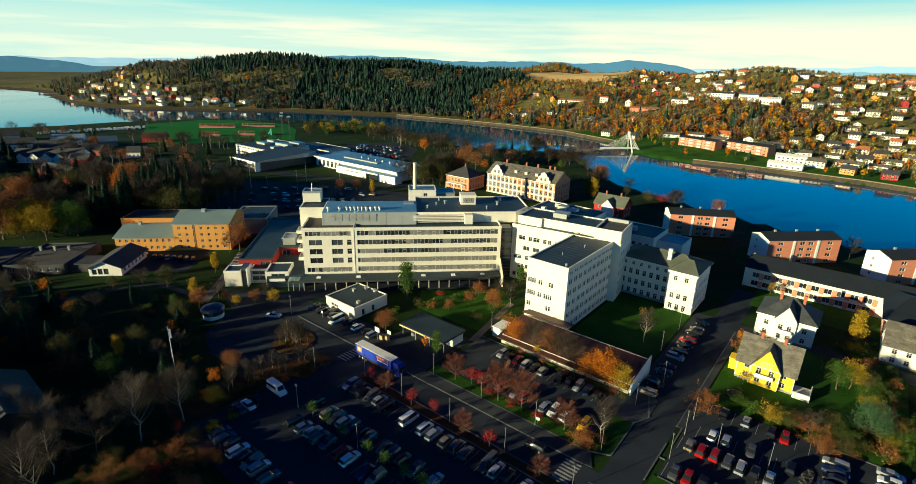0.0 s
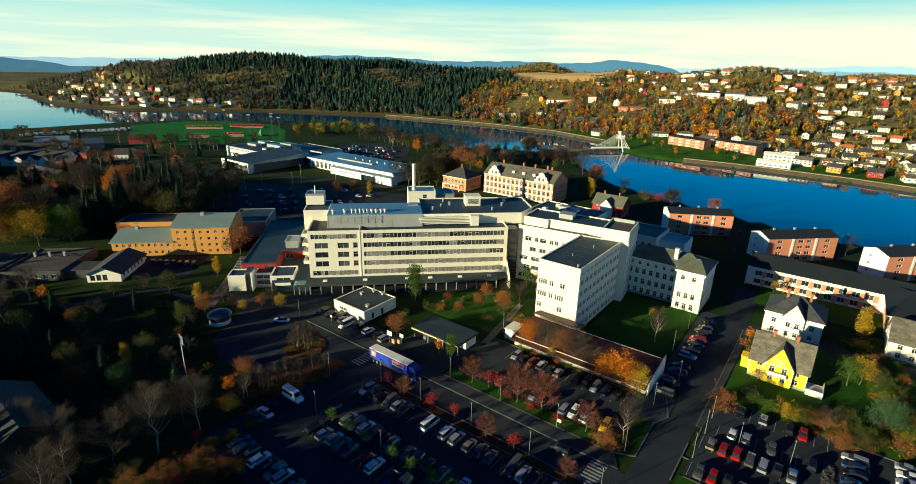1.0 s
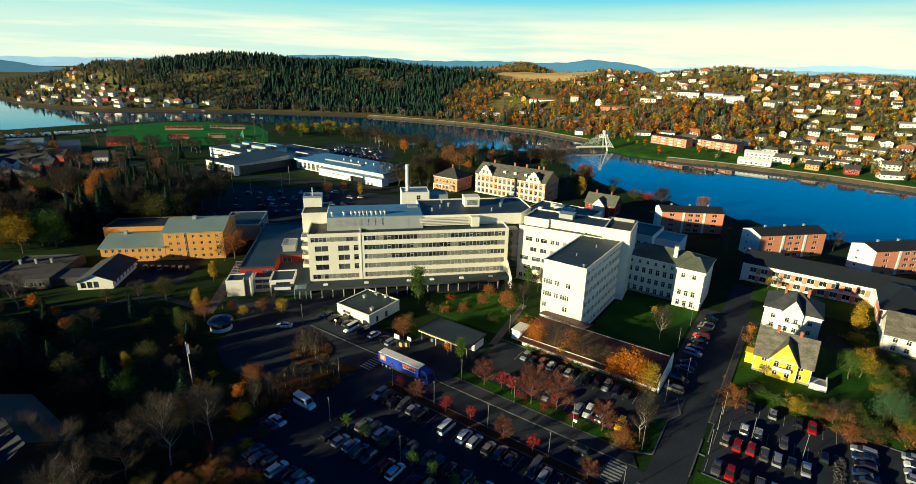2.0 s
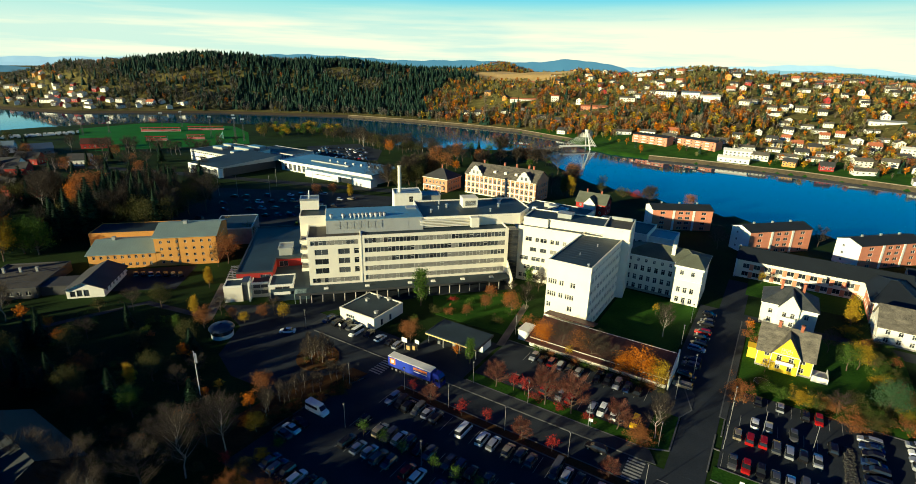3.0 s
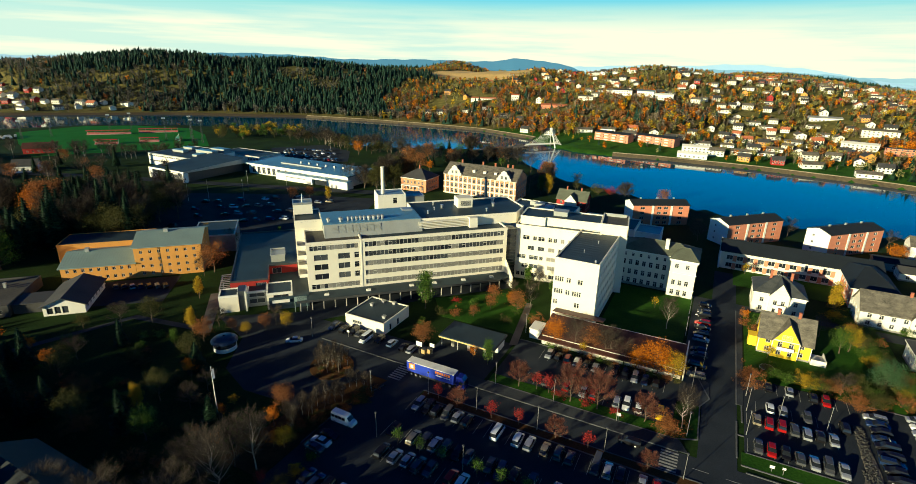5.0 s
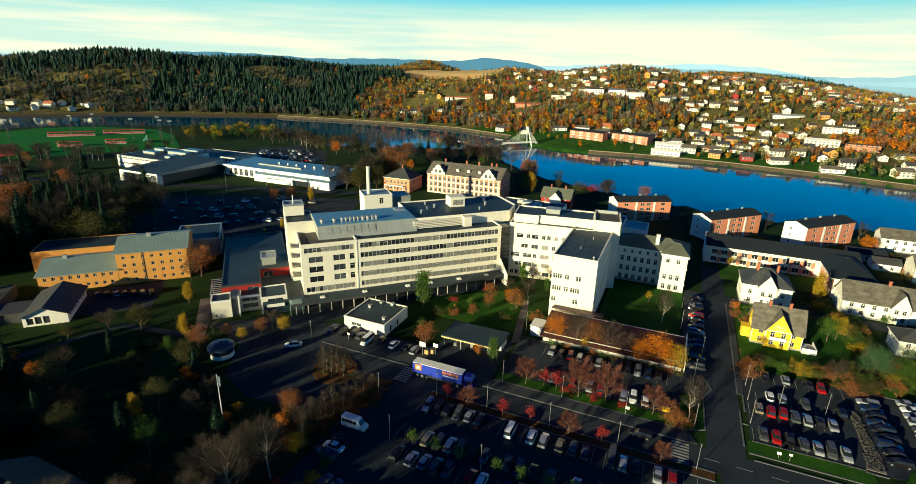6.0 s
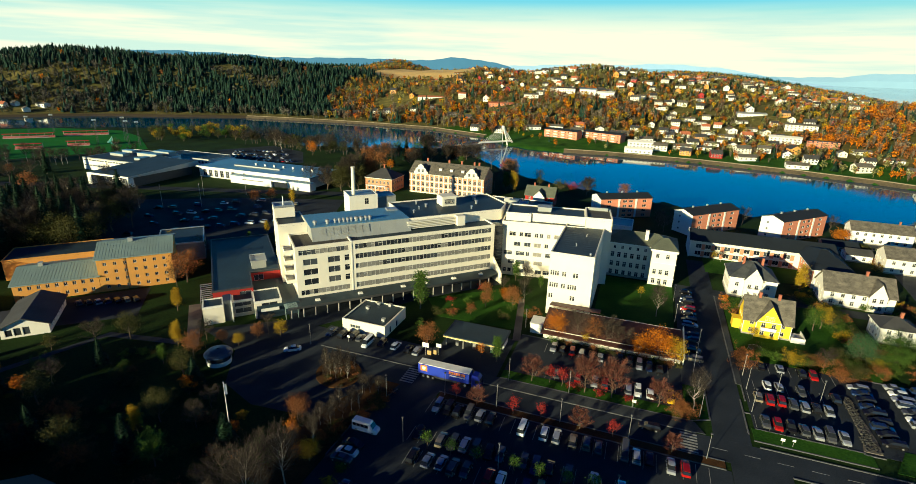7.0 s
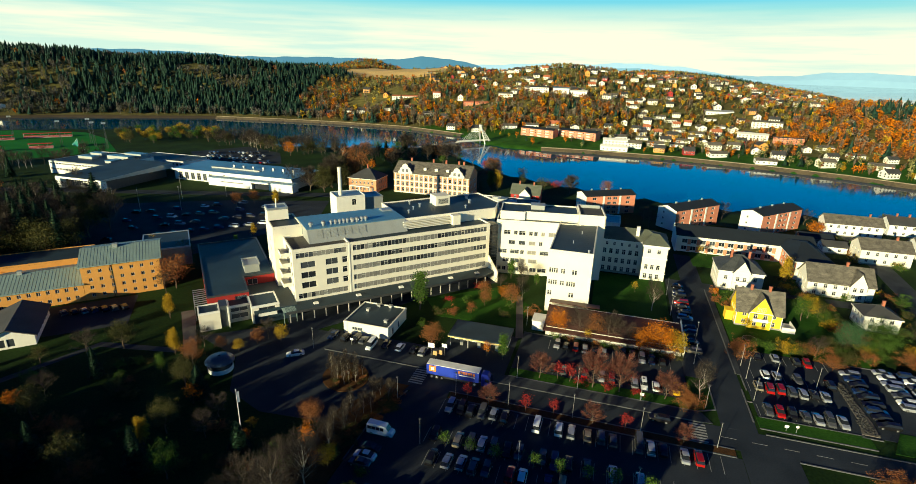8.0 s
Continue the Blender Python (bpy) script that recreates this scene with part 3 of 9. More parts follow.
def chimney(parent, x, y, z0, z1, w=0.7, material=None):
    g = Geo().box(x - w / 2, y - w / 2, z0, x + w / 2, y + w / 2, z1).box(x - w / 2 - 0.08, y - w / 2 - 0.08, z1, x + w / 2 + 0.08, y + w / 2 + 0.08, z1 + 0.15)
    part("chimney", g, material or M_BRICK, parent)


def rect(x0, y0, x1, y1):
    return [(x0, y0), (x1, y0), (x1, y1), (x0, y1)]


def front_gable(parent, x0, x1, y, z, rise, depth, material, roof_mat, ops=(), over=0.35):
    """A cross gable that stands over the front wall and runs back into the roof."""
    xm = (x0 + x1) / 2
    w = Geo()
    for yy in (y, y + 0.25):
        w.face([(x0, yy, z), (x1, yy, z), (xm, yy, z + rise)])
    part("gable", w, material, parent)
    s = rise / (xm - x0)
    g = Geo()
    slab(g, (x0 - over, y - over, z - s * over + 0.2), (xm, y - over, z + rise + 0.2), (xm, y + depth, z + rise + 0.2), (x0 - over, y + depth, z - s * over + 0.2), 0.2)
    slab(g, (xm, y - over, z + rise + 0.2), (x1 + over, y - over, z - s * over + 0.2), (x1 + over, y + depth, z - s * over + 0.2), (xm, y + depth, z + rise + 0.2), 0.2)
    part("gable_roof", g, roof_mat, parent)
    for o in ops:
        window(parent, o[1] - o[0], o[3] - o[2], "cross", pose(o[0], y - 0.16, o[2]))


# ---- the hospital ----
def ribbon(ob, a, b, z, h, mats, rng, pane=1.25, name="window"):
    """A band of panes with posts between them, set into a facade; some have their blinds down."""
    a, b = Vector((*a, 0)), Vector((*b, 0))
    length = (b - a).length
    m = Matrix.Translation(a) @ Matrix.Rotation(math.atan2(b.y - a.y, b.x - a.x), 4, "Z")
    n = max(1, round(length / pane))
    step = length / n
    blind = False
    for i in range(n):
        if rng.random() < 0.4:
            blind = rng.random() < mats
        window(ob, step, h, "bar" if rng.random() < 0.4 else "plain", m @ Matrix.Translation((i * step, 0.12, z)), M_FRAME_DARK if i % 2 else M_FRAME, M_BLIND if blind else None)


def hospital_main():
    rng = random.Random(3)
    ob = thing("hospital_main_block", pose(0, 170.5, 0), "cream rendered hospital block with bands of windows and flat roofs", "hospital")
    X0, XM, X1, TOP = -34.5, -17.0, 34.5, 20.1
    sills = [4.5 + 3.3 * k for k in range(5)]
    # facade of the long part: bands of windows between cream strips
    bands = [(1.0, X1 - XM - 1.2, z, z + 1.75, None) for z in sills]
    wall(ob, (XM, 0), (X1, 0), 3.7, TOP, bands, M_CREAM, 0.35, label="cream rendered front with five window bands")
    for k, z in enumerate(sills):
        ribbon(ob, (XM + 1.0, 0), (X1 - 1.2, 0), z, 1.75, (0.95, 0.9, 0.4, 0.25, 0.3)[k], rng, 1.3)
    # the part with single windows
    ops = [(1.0, 16.4, sills[0] - 0.1, sills[0] + 1.6, None), (1.0, 16.4, sills[4], sills[4] + 1.6, None)]
    wall(ob, (X0, 0), (XM - 0.35, 0), 3.7, TOP, ops + [o for k in (1, 2, 3) for o in ((2.2, 6.6, sills[k] - 0.1, sills[k] + 1.9, "two"), (9.8, 13.6, sills[k] - 0.1, sills[k] + 1.9, "two"), (15.0, 16.6, sills[k] - 0.1, sills[k] + 1.9, "bar"))], M_CREAM, 0.35)
    ribbon(ob, (X0 + 1.0, 0), (X0 + 16.4, 0), sills[0] - 0.1, 1.7, 0.9, rng)
    ribbon(ob, (X0 + 1.0, 0), (X0 + 16.4, 0), sills[4], 1.6, 0.35, rng)
    part("expansion_strip", Geo().box(XM - 0.35, -0.12, 3.7, XM, 0.3, TOP + 0.5), M_CREAM_PANEL, ob)
    # left end with balconies
    wall(ob, (X0, 14), (X0, 0), 0, TOP, [(10.6, 12.4, z, z + 1.6, "two") for z in sills], M_CREAM, 0.35)
    for z in sills[1:5]:
        g = Geo().box(X0 - 2.6, 4.2, z - 0.5, X0 - 0.02, 9.4, z - 0.25)
        g.box(X0 - 2.6, 4.2, z - 0.25, X0 - 2.5, 9.4, z + 0.7).box(X0 - 2.5, 4.2, z - 0.25, X0 - 0.02, 4.3, z + 0.7).box(X0 - 2.5, 9.3, z - 0.25, X0 - 0.02, 9.4, z + 0.7)
        bal = part("balcony", g, M_CREAM_PANEL, ob)
        part("balcony_opening", Geo().box(X0 - 0.1, 4.6, z - 0.2, X0 - 0.03, 9.0, z + 1.9), M_GLASS, bal)
    wall(ob, (X1, 0), (X1, 27), 0, TOP, [], M_CREAM, 0.35)
    flat_roof(ob, rect(X0, 0, XM, 13.9), TOP, M_BITUMEN_BROWN, M_CREAM, 0.55)
    flat_roof(ob, rect(XM + 0.02, 0, X1, 8), TOP - 0.02, M_BITUMEN, M_CREAM, 0.5)
    # base storey, set back behind columns
    wall(ob, (X0, 1.2), (X1, 1.2), 0, 3.7, evenly(69, 26, 2.2, (0.4,), 2.4, "two", 1.0), M_STONE, 0.3)
    # stair block and lift tower
    bx = rect(-37.4, 13.9, -28.4, 28)
    ring(ob, bx, 0, 23.6, M_CREAM, {3: [(6.0, 7.6, z, z + 1.5, "two") for z in sills]})
    flat_roof(ob, bx, 23.7, M_BITUMEN, M_CREAM, 0.35)
    tw = rect(-37.42, 21.6, -30.9, 27.32)
    ring(ob, tw, 24.06, 27.9, M_CREAM, {}, name="tower_wall")
    flat_roof(ob, tw, 27.8, M_ROOF_BLUE, M_METAL, 0.4)
    part("mast", Geo().tube((-34.2, 23.8, 27.8), (-34.2, 23.8, 30.9), 0.22, 0.16, 8), M_WHITE, ob)
    # clad plant room with a sloping front
    g = Geo()
    x0, x1 = -28.3, 4.6
    g.face([(x0, 4.6, TOP), (x1, 4.6, TOP), (x1, 7.0, 24), (x0, 7.0, 24)])
    g.face([(x0, 22, TOP), (x0, 4.6, TOP), (x0, 7.0, 24), (x0, 22, 24)])
    g.face([(x1, 4.6, TOP), (x1, 22, TOP), (x1, 22, 24), (x1, 7.0, 24)])
    g.face([(x1, 22, TOP), (x0, 22, TOP), (x0, 22, 24), (x1, 22, 24)])
    x = x0 + 0.3
    while x < x1:
        slab(g, (x, 4.57, TOP + 0.05), (x + 0.04, 4.57, TOP + 0.05), (x + 0.04, 6.98, 24.02), (x, 6.98, 24.02), 0.06)
        x += 5.5
    plant = part("plant_room", g, M_CLAD, ob, "grey metal-clad plant room with a sloping front")
    for k in range(7):
        xx = -25.8 + k * 2.35
        v = Geo()
        for j in range(6):
            t0 = 0.3 + j * 0.09
            slab(v, (xx, 4.5 + 2.4 * t0, TOP + 0.18 + 4.1 * t0), (xx + 2.1, 4.5 + 2.4 * t0, TOP + 0.18 + 4.1 * t0), (xx + 2.1, 4.5 + 2.4 * (t0 + 0.07), TOP + 0.12 + 4.1 * (t0 + 0.07)), (xx, 4.5 + 2.4 * (t0 + 0.07), TOP + 0.12 + 4.1 * (t0 + 0.07)), 0.06)
        part("louvre", v, M_CLAD, plant)
    part("plant_roof", Geo().prism(rect(x0 - 0.1, 6.9, x1 + 0.1, 22.1), 24, 24.2), M_ROOF_SKY, ob)
    for k, (xx, r) in enumerate(((-26.5, .7), (-22.5, .75), (-20, .5), (-18.6, .55), (-17.2, .55), (-15.9, .55), (-14.6, .6), (-13.0, .85), (-11.4, .85), (-9.8, .7), (-8.4, .7))):
        v = Geo().tube((xx, 9.5, 24.2), (xx, 9.5, 24.9), r * 0.6, r * 0.6, 10).tube((xx, 9.5, 24.9), (xx, 9.5, 25.5), r, r * 0.95, 10).tube((xx, 9.5, 25.5), (xx, 9.5, 25.75), r * 0.95, r * 0.4, 10)
        part("roof_vent", v, M_METAL, ob)
    part("roof_hatch", Geo().box(0.2, 17, 24.2, 4.0, 20.5, 24.6).box(0.4, 17.2, 24.6, 3.8, 20.3, 24.75), M_METAL, ob)
    # set-back top storey
    tb = [(4.7, 7), (41, 7), (47, 14), (47, 30), (4.7, 30)]
    ring(ob, tb, TOP - 0.3, 23.5, M_CREAM, {})
    flat_roof(ob, tb, 23.5, M_BITUMEN, M_CREAM, 0.4)
    for k in range(5):
        part("sun_fin", Geo().box(3.6, 5.3, 20.6 + 0.56 * k, 21.6, 6.9, 20.8 + 0.56 * k), M_CREAM_PANEL, ob)
    part("roof_cube", Geo().box(21.8, 4.2, TOP, 24.7, 6.95, 23.6), M_CREAM, ob)
    cube = part("vent_house", Geo().box(22, 18.5, 23.5, 27.7, 24, 27).box(21.8, 18.3, 27, 27.9, 23.5, 27.3), M_CREAM, ob)
    for xx in (22.9, 24.9):
        v = Geo()
        for j in range(7):
            v.box(xx, 18.38, 24.3 + j * 0.28, xx + 2.0, 18.46, 24.46 + j * 0.28)
        part("louvre", v, M_DARK_METAL, cube)
    for xx, yy, s in ((9, 14, .5), (12.5, 18, .35), (16, 20, .7), (31, 12, .5), (36, 18, .8), (14, 25, .5), (38, 24, 1.1)):
        part("roof_vent", Geo().tube((xx, yy, 23.5), (xx, yy, 24.2 + s * .6), s * .6, s * .6, 8).tube((xx, yy, 24.2 + s * .6), (xx, yy, 24.5 + s * .6), s, s * .7, 8), M_METAL, ob)
    # arcade roof along the front
    g = Geo().prism([(-38.5, -6.2), (30, -6.2), (34.3, -4.2), (34.3, -0.02), (-38.5, -0.02)], 3.3, 3.68)
    part("arcade_roof", g, M_BITUMEN, ob, "dark felt roof of the arcade along the front")
    part("arcade_fascia", Geo().box(-38.6, -6.32, 3.0, 30, -6.2, 3.72), M_DARK_METAL, ob)
    for k in range(20):
        part("column", Geo().tube((-37.5 + k * 3.55, -5.7, 0), (-37.5 + k * 3.55, -5.7, 3.3), 0.2, 0.2, 8), M_CONCRETE, ob)
    for xx in (-30, -16.5, -2, 6, 16.5, 27):
        part("skylight", Geo().box(xx, -4.0, 3.68, xx + 1.5, -2.9, 3.95).prism([(xx + .1, -3.9), (xx + 1.4, -3.9), (xx + 1.4, -3.0), (xx + .1, -3.0)], 3.95, 4.15), M_WHITE, ob)
    g = Geo()
    g.face([(34.3, -6.5, 0), (34.8, -6.5, 0), (34.8, 0.1, 0), (34.3, 0.1, 0)])
    g.prism([(34.35, -6.4), (34.75, -6.4), (34.75, -0.05), (34.35, -0.05)], 0, [4.2, 4.2, 8.4, 8.4])
    part("buttress_wall", g, M_CREAM, ob)
    # glazed stair between the blocks
    st = Geo().box(34.8, 0.6, 0, 38.4, 5.0, TOP - 0.4)
    stair = part("glazed_stair", st, M_GLASS, ob, "blue-dark glazed stair shaft")
    for k in range(16):
        part("mullion", Geo().box(34.78, 0.5, 0.6 + k * 1.3, 38.42, 0.6, 0.72 + k * 1.3), M_DARK_METAL, stair)


def hospital_link():
    ang = -math.degrees(math.atan2(0.6, 0.8))
    ob = thing("hospital_link_block", pose(39, 173, 0, 0, 0, ang), "cream hospital block joining two wings, with window rows", "hospital")
    rng = random.Random(8)
    ops = []
    for z in (1.2, 4.6, 8.0, 11.6, 15.4):
        x = 1.0
        while x < 21:
            w = rng.choice((1.3, 2.4, 3.2))
            if rng.random() < 0.85:
                ops.append((x, x + w, z, z + 1.6, rng.choice(("two", "cross", "two_blind"))))
            x += w + rng.choice((0.5, 1.3))
    wall(ob, (0, 0), (22.5, 0), 0, 20.5, ops, M_CREAM, 0.3)
    wall(ob, (22.5, 0), (38.5, 0), 0, 20.5, [], M_CREAM, 0.3)
    wall(ob, (38.5, 0), (38.5, 15), 0, 24.4, evenly(15, 4, 1.4, (1.5, 5, 8.5, 12, 15.5), 1.7), M_CREAM, 0.3)
    wall(ob, (38.5, 15), (0, 15), 0, 20.5, [], M_CREAM, 0.3)
    wall(ob, (0, 15), (0, 0), 0, 20.5, [], M_CREAM, 0.3)
    flat_roof(ob, rect(0, 0, 30, 15), 20.5, M_BITUMEN, M_CREAM, 0.35)
    up = [(1, 2.4), (10, 2.4), (10, 3.4), (29.4, 3.4), (29.4, 15), (1, 15)]
    ring(ob, up, 20.5, 23.2, M_CREAM, {})
    flat_roof(ob, up, 23.2, M_BITUMEN, M_CREAM, 0.4)
    hi = rect(29.5, 0.4, 38.45, 14.9)
    ring(ob, hi, 20.2, 24.0, M_CREAM, {})
    flat_roof(ob, hi, 24.0, M_BITUMEN_BROWN, M_CREAM, 0.5)
    part("plant_hut", Geo().box(12, 8, 23.2, 17, 12, 24.7).box(11.8, 7.8, 24.7, 17.2, 12.2, 24.9), M_CLAD, ob)
    part("roof_frame", Geo().box(30.5, 12.4, 24.0, 37.5, 12.6, 25.0).box(30.5, 12.3, 25.0, 37.5, 12.7, 25.15), M_CLAD, ob)


def hospital_wing():
    ob = thing("hospital_wing", uvm(124.2, -72.4), "tall cream rendered hospital wing with a flat felt roof", "hospital")
    W, D, TOP = 13.3, 32.5, 20.6
    front = []
    for z, spans in ((13.3, ((0.4, 3.2), (4.0, 5.4), (7.4, 9.0))), (9.3, ((0.4, 3.2), (4.0, 5.4), (6.0, 8.8))), (5.6, ((0.4, 1.8), (7.0, 8.6))), (1.0, ((1.5, 3.0), (5.0, 6.4)))):
        for a, b in spans:
            n = max(1, round((b - a) / 0.75))
            for k in range(n):
                front.append((a + (b - a) * k / n + 0.06, a + (b - a) * (k + 1) / n - 0.06, z, z + 1.6, "bar"))
    wall(ob, (0, 0), (W, 0), 0, TOP, front, M_CREAM, 0.3)
    side = []
    for z in (0.9, 4.5, 8.0, 11.6, 15.2, 18.4):
        h = 1.7 if z < 18 else 0.9
        for k in range(10):
            c = 2.2 + k * 3.1
            side += [(c - 1.0, c - 0.1, z, z + h, "bar"), (c + 0.1, c + 1.0, z, z + h, "bar")]
    wall(ob, (W, 0), (W, D), 0, TOP, side, M_CREAM, 0.3)
    wall(ob, (W, D), (0, D), 0, TOP, [], M_CREAM, 0.3)
    wall(ob, (0, D), (0, 0), 0, TOP, evenly(D, 9, 1.6, (1.2, 4.8, 8.3, 11.9, 15.5), 1.6), M_CREAM, 0.3)
    flat_roof(ob, rect(0, 0, W, D), TOP, M_BITUMEN, M_CREAM, 0.3)
    g = Geo()
    for k in range(14):
        g.box(0.5, 2 + k * 2.1, TOP + 0.003, W - 0.5, 2.12 + k * 2.1, TOP + 0.03)
    part("felt_seams", g, M_BITUMEN, ob)
    for x, y, w in ((11.8, 1.4, .8), (6.5, 9, .3), (8.5, 20, .35)):
        part("roof_vent", Geo().tube((x, y, TOP), (x, y, TOP + 0.7), w * .35, w * .35, 8).tube((x, y, TOP + .7), (x, y, TOP + .95), w * .55, w * .4, 8), M_METAL, ob)
    g = Geo().box(2.5, -4.2, 0, 9.5, -0.02, 2.9).box(2.3, -4.4, 2.9, 9.7, -0.02, 3.15)
    part("porch", g, M_CREAM, ob)


def old_hospital():
    ob = thing("old_hospital_building", uvm(165.5, -60), "old cream plastered building with a green slate hipped roof", "building")
    W, D, EAVE = 26.2, 13.5, 13.3
    rows = (0.6, 4.0, 7.6, 10.9)
    ops = evenly(17.8, 7, 1.25, rows[:3], 2.0, "cross", 0.8) + evenly(17.8, 6, 0.9, rows[3:], 1.3, "cross", 0.8)
    wall(ob, (0, 0), (17.8, 0), 0, EAVE, ops, M_CREAM, 0.35)
    wall(ob, (17.8, 0), (17.8, -3.2), 0, EAVE, [(1.0, 2.2, z, z + 1.6, "cross") for z in rows], M_CREAM, 0.35)
    pav = [(1.1 + k * 2.1, 2.3 + k * 2.1, z, z + 1.9, "cross") for z in (0.6, 4.2) for k in range(3)] + [(1.5, 2.7, 10.4, 12.0, "cross"), (4.9, 6.1, 10.4, 12.0, "cross")]
    wall(ob, (17.8, -3.2), (26.2, -3.2), 0, EAVE, pav, M_CREAM, 0.35)
    wall(ob, (26.2, -3.2), (26.2, D), 0, EAVE, evenly(16.7, 5, 1.3, rows[:3], 1.9, "cross", 1.0), M_CREAM, 0.35)
    wall(ob, (26.2, D), (0, D), 0, EAVE, [], M_CREAM, 0.35)
    wall(ob, (0, D), (0, 0), 0, EAVE, [], M_CREAM, 0.35)
    part("cornice", Geo().box(-0.3, -0.4, 12.9, 17.4, -0.02, 13.3).box(17.4, -3.6, 12.9, 26.6, -3.22, 13.3).box(17.5, -3.5, 3.0, 26.5, -3.22, 3.2).box(17.5, -3.45, 8.6, 26.5, -3.22, 8.85), M_WHITE, ob)
    hip_roof(ob, 0, W, 0, D, EAVE + 0.05, 3.0, M_SLATE_GREEN, 0.5)
    hip_roof(ob, 17.8, W, -3.2, 9, EAVE + 0.35, 2.6, M_SLATE_GREEN, 0.5, inset=3.6)
    chimney(ob, 15.5, 3.2, 14.2, 18.2, 1.2, M_CREAM)
    part("plinth", Geo().box(-0.05, -0.12, 0, 17.6, -0.02, 0.9), M_STONE, ob)


hospital_main()
hospital_link()
hospital_wing()
old_hospital()


# ---- other buildings near the hospital ----
def block(name, m, w, d, h, wall_mat, roof_mat, label, category, sides=None, rim=0.4, rim_mat=None, frame_mat=None):
    ob = thing(name, m, label, category)
    ring(ob, rect(0, 0, w, d), 0, h, wall_mat, sides or {}, frame_mat=frame_mat)
    flat_roof(ob, rect(0, 0, w, d), h, roof_mat, rim_mat or wall_mat, rim)
    return ob


def garage():
    ob = block("garage_building", uvm(90.2, -125.5), 13.8, 13.6, 3.5, M_CREAM, M_BITUMEN, "low cream garage building with a dark felt roof", "garage",
               {0: [(2.6, 4.2, 1.3, 2.3, "two"), (4.3, 5.9, 1.3, 2.3, "two")], 1: [(3, 4.1, 0.1, 2.2, "plain"), (7, 8.2, 0.1, 2.2, "plain")]}, 0.25)
    for x, y in ((5, 11.6), (8.6, 12.2), (11.2, 3.0), (3.2, 8)):
        part("roof_vent", Geo().box(x, y, 3.5, x + 0.9, y + 0.9, 4.2).box(x - .1, y - .1, 4.2, x + 1, y + 1, 4.35), M_METAL, ob)


def kiosk():
    ob = thing("service_station", uvm(92.8, -94.8), "service station with a flat dark canopy roof and yellow fascia", "building")
    W, D = 16.5, 9.5
    part("canopy_roof", Geo().prism(rect(0, 0, W, D), 3.1, 3.55), M_BITUMEN, ob)
    part("fascia", Geo().box(-0.1, -0.12, 2.95, W + 0.1, -0.01, 3.3), paint("yellow_fascia", (0.7, 0.5, 0.2), 0.1), ob, "yellow fascia board")
    part("side_fascia", Geo().box(W + 0.01, -0.1, 2.95, W + 0.12, D, 3.62).box(-0.12, 0, 2.95, -0.01, D, 3.62), M_DARK_METAL, ob)
    part("shop", Geo().box(0.5, 4.5, 0, W - 0.5, D - 0.3, 3.1), M_WHITE, ob)
    for k in range(6):
        window(ob, 2.2, 2.0, "two", pose(1.2 + k * 2.4, 4.38, 0.6))
    for x in (0.5, 5.5, 10.8, 16.0):
        part("post", Geo().box(x - .12, 0.6, 0, x + .12, 0.84, 3.1), M_METAL, ob)
    for x in (3.0, 8.0, 13.0):
        part("pump", Geo().box(x, 1.6, 0, x + .8, 2.1, 1.6).box(x - .05, 1.55, 1.6, x + .85, 2.15, 1.75), M_METAL, ob)


def brown_roof_building():
    ob = thing("low_brown_roof_building", uvm(108.5, -70), "long low white building with a rust-brown roof", "building")
    L, D = 37, 11.5
    front = [(1.5 + k * 2.6, 3.2 + k * 2.6, 0.9, 2.1, "two") for k in range(13)]
    wall(ob, (0, 0), (L, 0), 0, 2.7, front, M_WHITE_BOARD)
    g = Geo()
    slab(g, (-0.6, -1.7, 2.3), (L + 0.4, -1.7, 2.3), (L + 0.4, D, 4.5), (-0.6, D, 4.5), 0.25)
    roof = part("roof", g, M_ROOF_RED, ob, "rust-brown ribbed metal roof")
    rib = Geo()
    slab(rib, (0, -1.7, 2.38), (.08, -1.7, 2.38), (.08, D, 4.58), (0, D, 4.58), 0.1)
    rib = rib.mesh("seam", M_ROOF_RED)
    for k in range(41):
        part("seam", rib, None, roof, m=pose(k * 0.9, 0, 0))
    g = Geo()
    slab(g, (-0.6, D + 4.3, 4.4), (-0.6, D - 0.3, 5.4), (14.5, D - 0.3, 5.4), (14.5, D + 4.3, 4.4), 0.25)
    part("back_roof", g, M_ROOF_RED, ob)
    wall(ob, (L, 0), (L, D), 0, 3.2, [], M_WHITE)
    wall(ob, (L, D), (0, D), 0, 4.5, [], M_WHITE_BOARD)
    wall(ob, (0, D), (0, 0), 0, 2.7, [], M_WHITE_BOARD)
    part("end_wall", Geo().prism([(L + 0.45, -0.5), (L + 0.75, -0.5), (L + 0.75, D + 1), (L + 0.45, D + 1)], 0, [3.2, 3.2, 5.2, 5.2]), M_WHITE, ob)
    part("side_hut", Geo().box(-4.2, 1.5, 0, -0.7, 6.5, 2.9).box(-4.4, 1.3, 2.9, -0.65, 6.7, 3.1), M_WHITE, ob)


